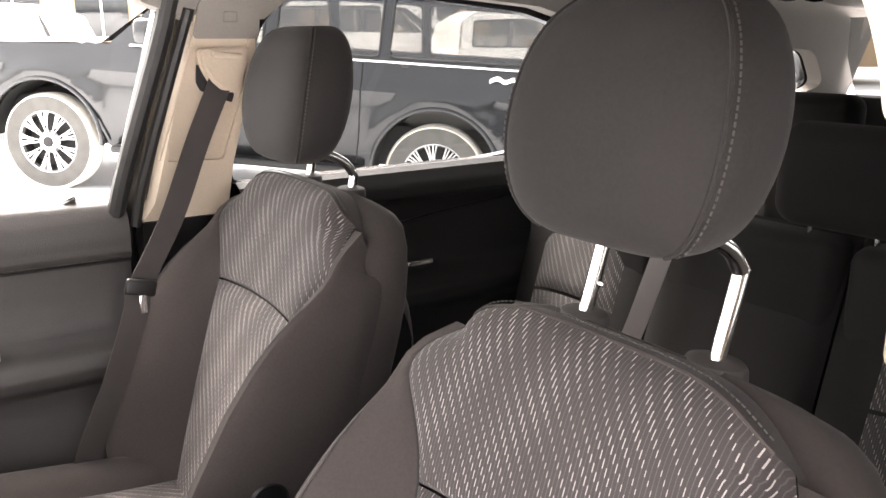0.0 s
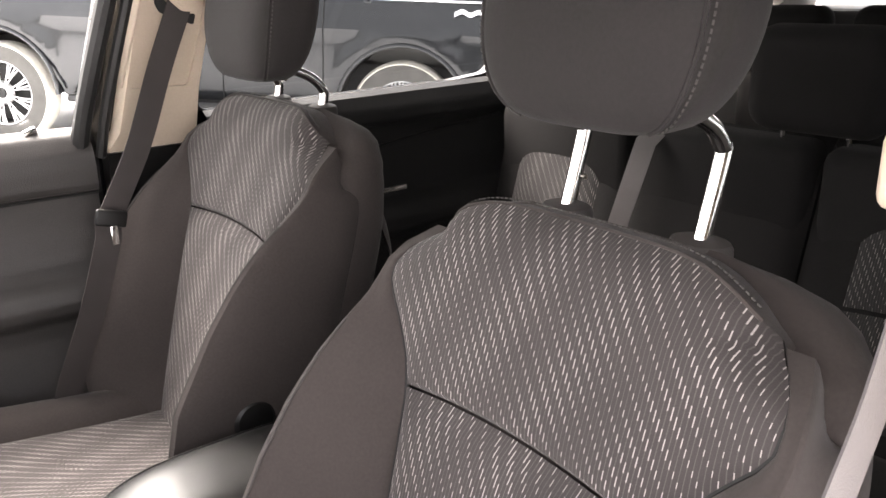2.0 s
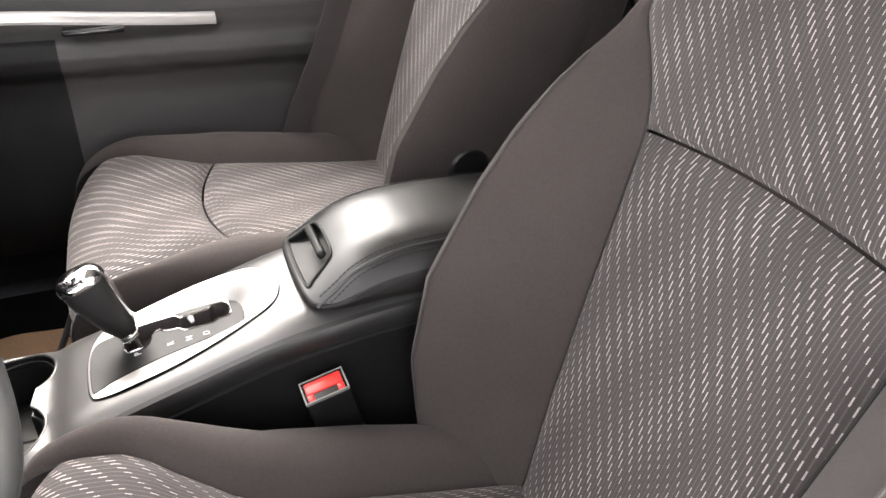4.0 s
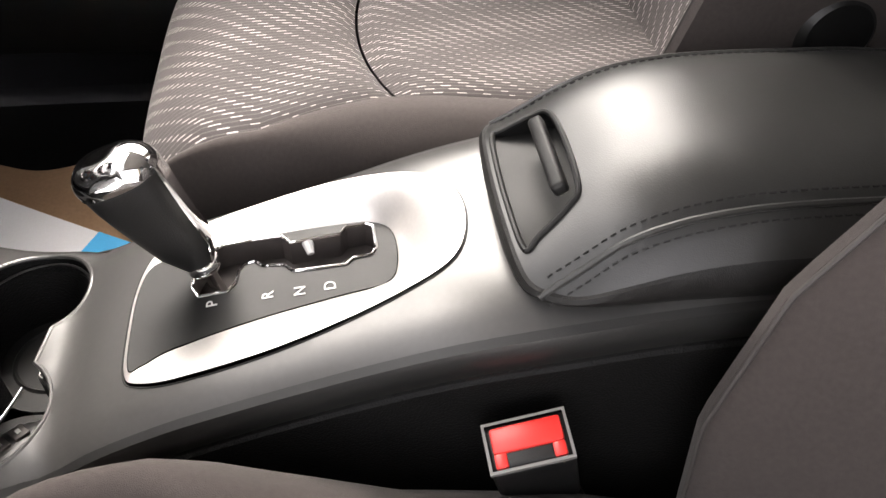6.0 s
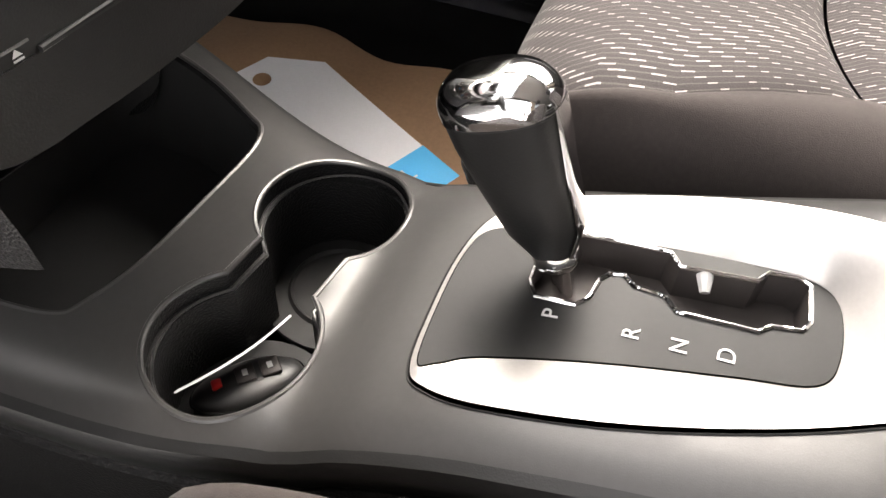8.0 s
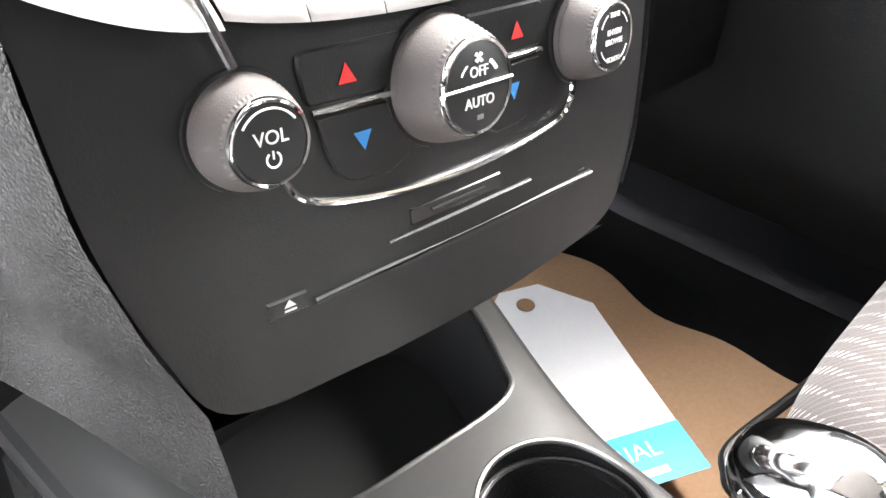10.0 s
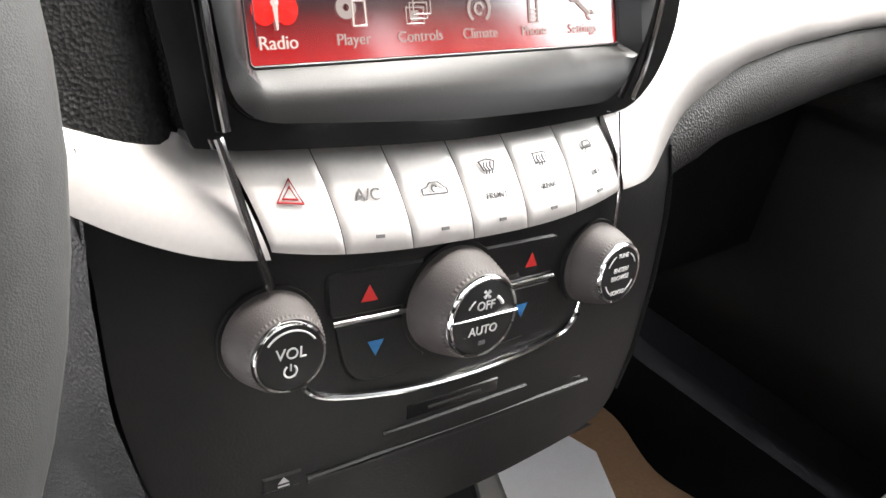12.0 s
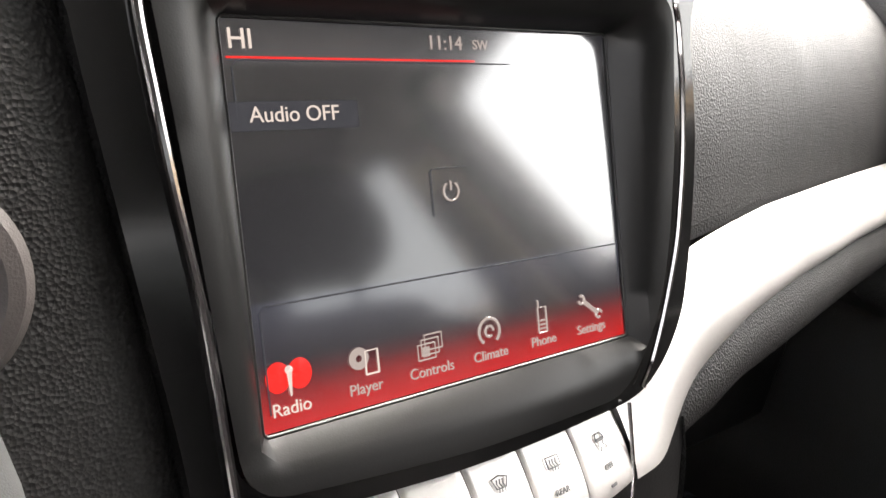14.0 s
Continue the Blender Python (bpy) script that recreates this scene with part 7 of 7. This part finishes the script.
def slip_at(a, b, off=0.0):
    top = Vector((-0.080 + 0.065 * a, 0.144 - 0.033 * a - 0.004 * math.sin(math.pi * a), 0.525 + 0.003 * a))
    return top + Vector((0.475, 0.376, -0.79)) * 0.022 * b + Vector((0.45, 0.89, 0.0)) * off


v, f = merged(patch(lambda a, b: slip_at(a, b), 10, 4), patch(lambda a, b: slip_at(1 - a, b, 0.0012), 10, 4), patch(lambda a, b: slip_at(a, 0, 0.0012 * b), 10, 1))
link("slip", v, f, CARD, slip)
# lift bar under the front of the passenger seat
v, f = tube(spline([(0.66, -0.06, 0.345), (0.645, 0.060, 0.352), (0.61, 0.083, 0.360), (0.437, 0.106, 0.360), (0.345, 0.119, 0.360), (0.311, 0.108, 0.360), (0.294, 0.080, 0.358), (0.285, -0.05, 0.345)], 6), 0.0055, 10)
link("adjuster_bar", [Vector(p) - Vector((0.382, -0.050, 0.036)) for p in v], f, PLASTIC, passenger_seat, "black seat adjuster bar")


# ---- car park ----
def ground_z(x, y):
    """Snowy lot, rising gently away from the car and then level."""
    d = max(-6.0, min(9.0, (x - 4.4) * 0.05 / 0.07 + (y + 3.6) * 0.05 / 0.07))
    return -0.10 + 0.07 * d


def ground_at(a, b):
    q = lambda t: math.copysign(abs(2 * t - 1) ** 3.2, 2 * t - 1)
    x, y = 3 + 400 * q(a), -3 + 400 * q(b)
    near_ = max(0.0, 1 - math.hypot(x - 3, y + 3) / 25)
    return (x, y, ground_z(x, y) + near_ * 0.035 * noise.noise((x * 0.9, y * 0.9, 0.3)) + near_ * 0.012 * noise.noise((x * 4, y * 4, 1.3)))


v, f = patch(ground_at, 120, 120)
tagged(link("ground", v, f, SNOW), "trampled snow covering the car park", "ground", kind="structure")


def road_wheel(parent, m, r, snowy):
    """Tyre, rim, spokes and hub; the outer face looks along local z."""
    v_, f_ = lathe([(r * 0.62, -0.22), (r * 0.92, -0.22), (r, -0.19), (r, -0.03), (r * 0.95, 0.0), (r * 0.80, 0.012), (r * 0.64, 0.0), (r * 0.60, -0.03)], 48)
    w = link("wheel", v_, f_, TYRE, parent, "road wheel", matrix=m)
    if snowy:
        v_, f_ = lathe([(r * 0.99, -0.20), (r * 1.015, -0.17), (r * 1.02, -0.04), (r * 0.975, 0.004), (r * 0.955, 0.002), (r * 0.97, -0.20)], 48)
        link("snow_crust", v_, f_, SNOWTYRE, w, "snow packed on the tread", matrix=m)
    v_, f_ = lathe([(r * 0.64, -0.16), (r * 0.64, -0.03), (r * 0.60, -0.04), (r * 0.57, -0.11), (r * 0.10, -0.11), (0, -0.11)], 48)
    link("rim", v_, f_, MATTE, w, "dark inside of the rim", matrix=m)
    v_, f_ = lathe([(r * 0.665, -0.02), (r * 0.665, -0.002), (r * 0.645, 0.004), (r * 0.625, -0.004), (r * 0.63, -0.03)], 48)
    link("rim_lip", v_, f_, ALLOY, w, "bright alloy lip", matrix=m)
    for k in range(9):
        for d in (-0.14, -0.055, 0.055, 0.14):
            a = 2 * math.pi * k / 9
            near_hub = 0.35 if abs(d) < 0.1 else 0.20
            p = [m @ Vector((r * q * math.cos(a + d * s_), r * q * math.sin(a + d * s_), z)) for q, s_, z in ((near_hub, 0.5, -0.012), (0.45, 1.0, -0.006), (0.635, 1.35, -0.012))]
            v_, f_ = tube(p, [0.006, 0.0065, 0.008], 6)
            link("spoke", v_, f_, ALLOY, w)
    v_, f_ = lathe([(0, 0.0), (r * 0.20, -0.004), (r * 0.24, -0.03), (0, -0.03)], 24)
    link("hub", v_, f_, ALLOY, w, matrix=m)
    v_, f_ = lathe([(0, 0.012), (r * 0.10, 0.010), (r * 0.13, -0.02), (0, -0.02)], 20)
    link("hub_cap", v_, f_, MATTE, w, matrix=m)
    return w


def suv(name, label, m, paint, group=""):
    """Large sport utility vehicle. Local frame: x to its front, y to its left side, z up, from the ground under the rear left wheel."""
    s = thing(name, label, "car", group)
    WB, R, W = 3.30, 0.40, 2.02
    arch = lambda cx: [(cx + 0.50 * math.cos(radians(a)), 0.42 + 0.50 * math.sin(radians(a))) for a in range(-2, 183, 9)]
    low = [(-1.05, 0.50)] + list(reversed(arch(0))) + [(0.56, 0.40), (WB - 0.56, 0.40)] + list(reversed(arch(WB))) + [(WB + 0.92, 0.50), (WB + 0.98, 0.85), (WB + 0.90, 1.10), (WB + 0.70, 1.17), (WB - 0.50, 1.24), (-1.08, 1.26), (-1.10, 0.9)]

    def skin(side):
        return lambda x, z: m @ Vector((x, (0.0 if side > 0 else -W) + side * (0.045 - 0.10 * ((z - 0.85) / 0.5) ** 2 + 0.022 * math.exp(-((z - 1.02) / 0.03) ** 2)
                                        + 0.030 * max(math.exp(-((math.hypot(x, z - 0.42) - 0.56) / 0.06) ** 2), math.exp(-((math.hypot(x - WB, z - 0.42) - 0.56) / 0.06) ** 2))), z))
    for side in (1, -1):
        v_, f_, _ = sheet(low, [], 0.06, skin(side))
        if side > 0:
            f_ = [tuple(reversed(t)) for t in f_]
        link("body_side", v_, f_, paint, s)
    # greenhouse sides with windows
    green = [(-1.05, 1.255), (WB - 0.55, 1.235), (WB - 1.05, 1.70), (WB - 1.4, 1.80), (0.2, 1.86), (-0.75, 1.84), (-0.98, 1.70)]
    wins = [rounded([(-0.85, 1.30), (-0.78, 1.72), (0.42, 1.75), (0.42, 1.29)], 0.05), rounded([(0.50, 1.29), (0.50, 1.75), (1.35, 1.75), (1.35, 1.28)], 0.04), rounded([(1.45, 1.28), (1.45, 1.74), (1.85, 1.72), (2.45, 1.27)], 0.04)]

    def pane(side):
        return lambda x, z: m @ Vector((x, (-0.02 if side > 0 else -W + 0.02) - side * (z - 1.25) * 0.32, z))
    for side in (1, -1):
        v_, f_, _ = sheet(green, wins, 0.06, pane(side))
        if side > 0:
            f_ = [tuple(reversed(t)) for t in f_]
        link("cab_side", v_, f_, paint, s)
        for w_ in wins:
            v_, f_, _ = sheet(w_, [], 0.2, lambda x, z: pane(side)(x, z) - (m.to_3x3() @ Vector((0, side * 0.01, 0))))
            g = link("window", v_, f_, CARGLASS, s, "tinted side window")
            g.visible_shadow = False
            e = [pane(side)(x, z) for x, z in dense(w_, 0.05)]
            v_, f_ = tube(e + e[:2], 0.010, 6)
            link("window_seal", v_, f_, RUBBER, g)
    # top: bonnet, windscreen, roof, tail
    line = [(WB + 0.98, 0.60), (WB + 1.0, 0.88), (WB + 0.90, 1.12), (WB + 0.70, 1.18), (WB - 0.50, 1.25), (WB - 1.05, 1.71), (WB - 1.4, 1.81), (0.2, 1.87), (-0.75, 1.85), (-1.0, 1.70), (-1.09, 1.26), (-1.12, 0.9), (-1.06, 0.50)]

    def shell(i0, i1, nm, material):
        seg = line[i0:i1 + 1]
        def fn(a, b):
            k = a * (len(seg) - 1)
            i = min(int(k), len(seg) - 2)
            t = k - i
            x = seg[i][0] * (1 - t) + seg[i + 1][0] * t
            z = seg[i][1] * (1 - t) + seg[i + 1][1] * t
            ins = 0.02 + max(0, z - 1.25) * 0.32
            q = 2 * b - 1
            return m @ Vector((x, -W / 2 + q * (W / 2 - ins), z + 0.04 * (1 - q * q) * (1 if z > 1.1 else 0)))
        v_, f_ = patch(fn, 6 * (len(seg) - 1), 12)
        return link(nm, v_, f_, material, s)
    shell(0, 4, "bonnet", paint)
    shell(4, 5, "windscreen", PANE)
    shell(5, 9, "roof", paint)
    shell(9, 12, "tailgate", paint)
    part("underbody", rbox((WB + 1.2, W - 0.3, 0.35), (WB / 2, -W / 2, 0.60), 0.05), MATTE, s, matrix=m)
    part("running_board", rbox((WB - 1.2, 0.16, 0.06), (WB / 2, 0.03, 0.40), 0.02), PLASTIC, s, "black running board", matrix=m)
    for cx in (0, WB):
        v_, f_ = patch(lambda a, b: m @ Vector((cx + 0.495 * math.cos(math.pi * a), 0.02 - 0.35 * b, 0.42 + 0.495 * math.sin(math.pi * a))), 24, 4)
        link("arch_liner", v_, f_, MATTE, s)
        v_, f_ = tube([m @ Vector((cx + 0.51 * math.cos(math.pi * k / 24), 0.065, 0.42 + 0.51 * math.sin(math.pi * k / 24))) for k in range(25)], 0.018, 8)
        link("arch_lip", v_, f_, paint, s)
        for y in (0.03, -W - 0.03 + 0.22):
            road_wheel(s, m @ Matrix.Translation((cx, y, R)) @ Matrix.Rotation(radians(-90), 4, "X"), R, y > 0)
    # door seams, handles, mirror, fuel flap, lamps
    for x in (0.62, 1.42, 2.45):
        v_, f_ = tube([skin(1)(x + 0.10 * max(0, 0.7 - z), z) for z in np.linspace(0.46, 1.24, 12)], 0.006, 6)
        link("door_seam", v_, f_, MATTE, s)
    v_, f_ = tube([pane(1)(x, z) + (m.to_3x3() @ Vector((0, 0.012, 0))) for x, z in ((-0.98, 1.262), (0.4, 1.258), (1.5, 1.250), (2.55, 1.242))], 0.011, 8)
    link("belt_line", v_, f_, CHROME, s, "bright strip under the windows")
    for x in (0.80, 1.58):
        part("door_handle", rbox((0.20, 0.03, 0.035), (x, 0.055, 1.12), 0.012, 2), paint, s, matrix=m)
    mir = part("mirror", rbox((0.14, 0.24, 0.20), (2.28, 0.22, 1.36), 0.05, 4), paint, s, "door mirror", matrix=m)
    part("mirror_arm", rbox((0.06, 0.16, 0.05), (2.28, 0.06, 1.29), 0.015, 2), MATTE, mir, matrix=m)
    v_, f_, _ = sheet(rounded([(-0.62, 1.02), (-0.44, 1.02), (-0.44, 1.17), (-0.62, 1.17)], 0.03), [], 0.05, lambda x, z: skin(1)(x, z) + (m.to_3x3() @ Vector((0, 0.004, 0))))
    link("fuel_flap", v_, [tuple(reversed(t)) for t in f_], paint, s)
    part("tail_lamp", rbox((0.10, 0.12, 0.36), (-1.05, -0.06, 1.05), 0.03, 2), REDPRINT, s, "red tail lamp", matrix=m)
    part("head_lamp", rbox((0.14, 0.36, 0.16), (WB + 0.88, -0.20, 0.98), 0.04, 2), CHROME, s, "headlamp", matrix=m)
    part("bumper", rbox((0.22, W - 0.1, 0.26), (WB + 0.95, -W / 2, 0.58), 0.06, 3), MATTE, s, matrix=m)
    part("bumper", rbox((0.20, W - 0.1, 0.24), (-1.08, -W / 2, 0.58), 0.06, 3), paint, s, matrix=m)
    return s


CARGLASS = clear("car_glass", (0.62, 0.61, 0.58), 0.10)
heading = math.atan2(2.57, 2.40)
place = Matrix.Translation((4.37, -3.60, ground_z(4.37, -3.6))) @ Matrix.Rotation(heading, 4, "Z") @ Matrix.Rotation(radians(-4.0), 4, "Y") @ Matrix.Rotation(radians(0.0), 4, "X")
truck = suv("parked_suv", "large dark grey sport utility vehicle parked on the snow", place, PAINT, "parked cars")
# plain white patch standing in for the 4X4 decal below the windows
v, f = patch(lambda a, b: place @ Vector((-0.72 + 0.34 * a, 0.035 - 0.0, 1.165 + 0.035 * b + 0.012 * math.sin(17 * a))), 16, 3)
link("decal_patch", v, [tuple(reversed(t)) for t in f], SNOW, truck, "plain white patch in place of the 4X4 decal")
for px, py, ang in ((11.5, -9.6, 70), (14.8, -7.2, 74), (12.0, 1.5, 66)):
    suv("parked_car", "white sport utility vehicle parked farther off in the snow", Matrix.Translation((px, py, ground_z(px, py))) @ Matrix.Rotation(radians(ang + 180), 4, "Z"), WHITEPAINT, "parked cars")

# low tan building beyond the lot
hall = thing("building", "low tan commercial building with dark windows beyond the lot", "building")
bmx = Matrix.Translation((27.0, -17.0, 0.25)) @ Matrix.Rotation(radians(62), 4, "Z")
part("wall", rbox((46, 10, 6.2), (0, -5, 3.1), 0.05), BRICKWALL, hall, matrix=bmx)
part("roof_edge", rbox((46.6, 10.6, 0.5), (0, -5, 6.4), 0.05), WHITEPAINT, hall, "white roof edge", matrix=bmx)
for k in range(14):
    x = -20.5 + 3.15 * k
    w_ = part("window", rbox((1.9, 0.12, 1.9), (x, 0.02, 2.3), 0.02), PANE, hall, "dark window", matrix=bmx)
    part("sill", rbox((2.2, 0.25, 0.12), (x, 0.06, 1.28), 0.02), WHITEPAINT, w_, matrix=bmx)
    part("frame", rbox((0.08, 0.16, 1.9), (x, 0.04, 2.3), 0.01), WHITEPAINT, w_, matrix=bmx)
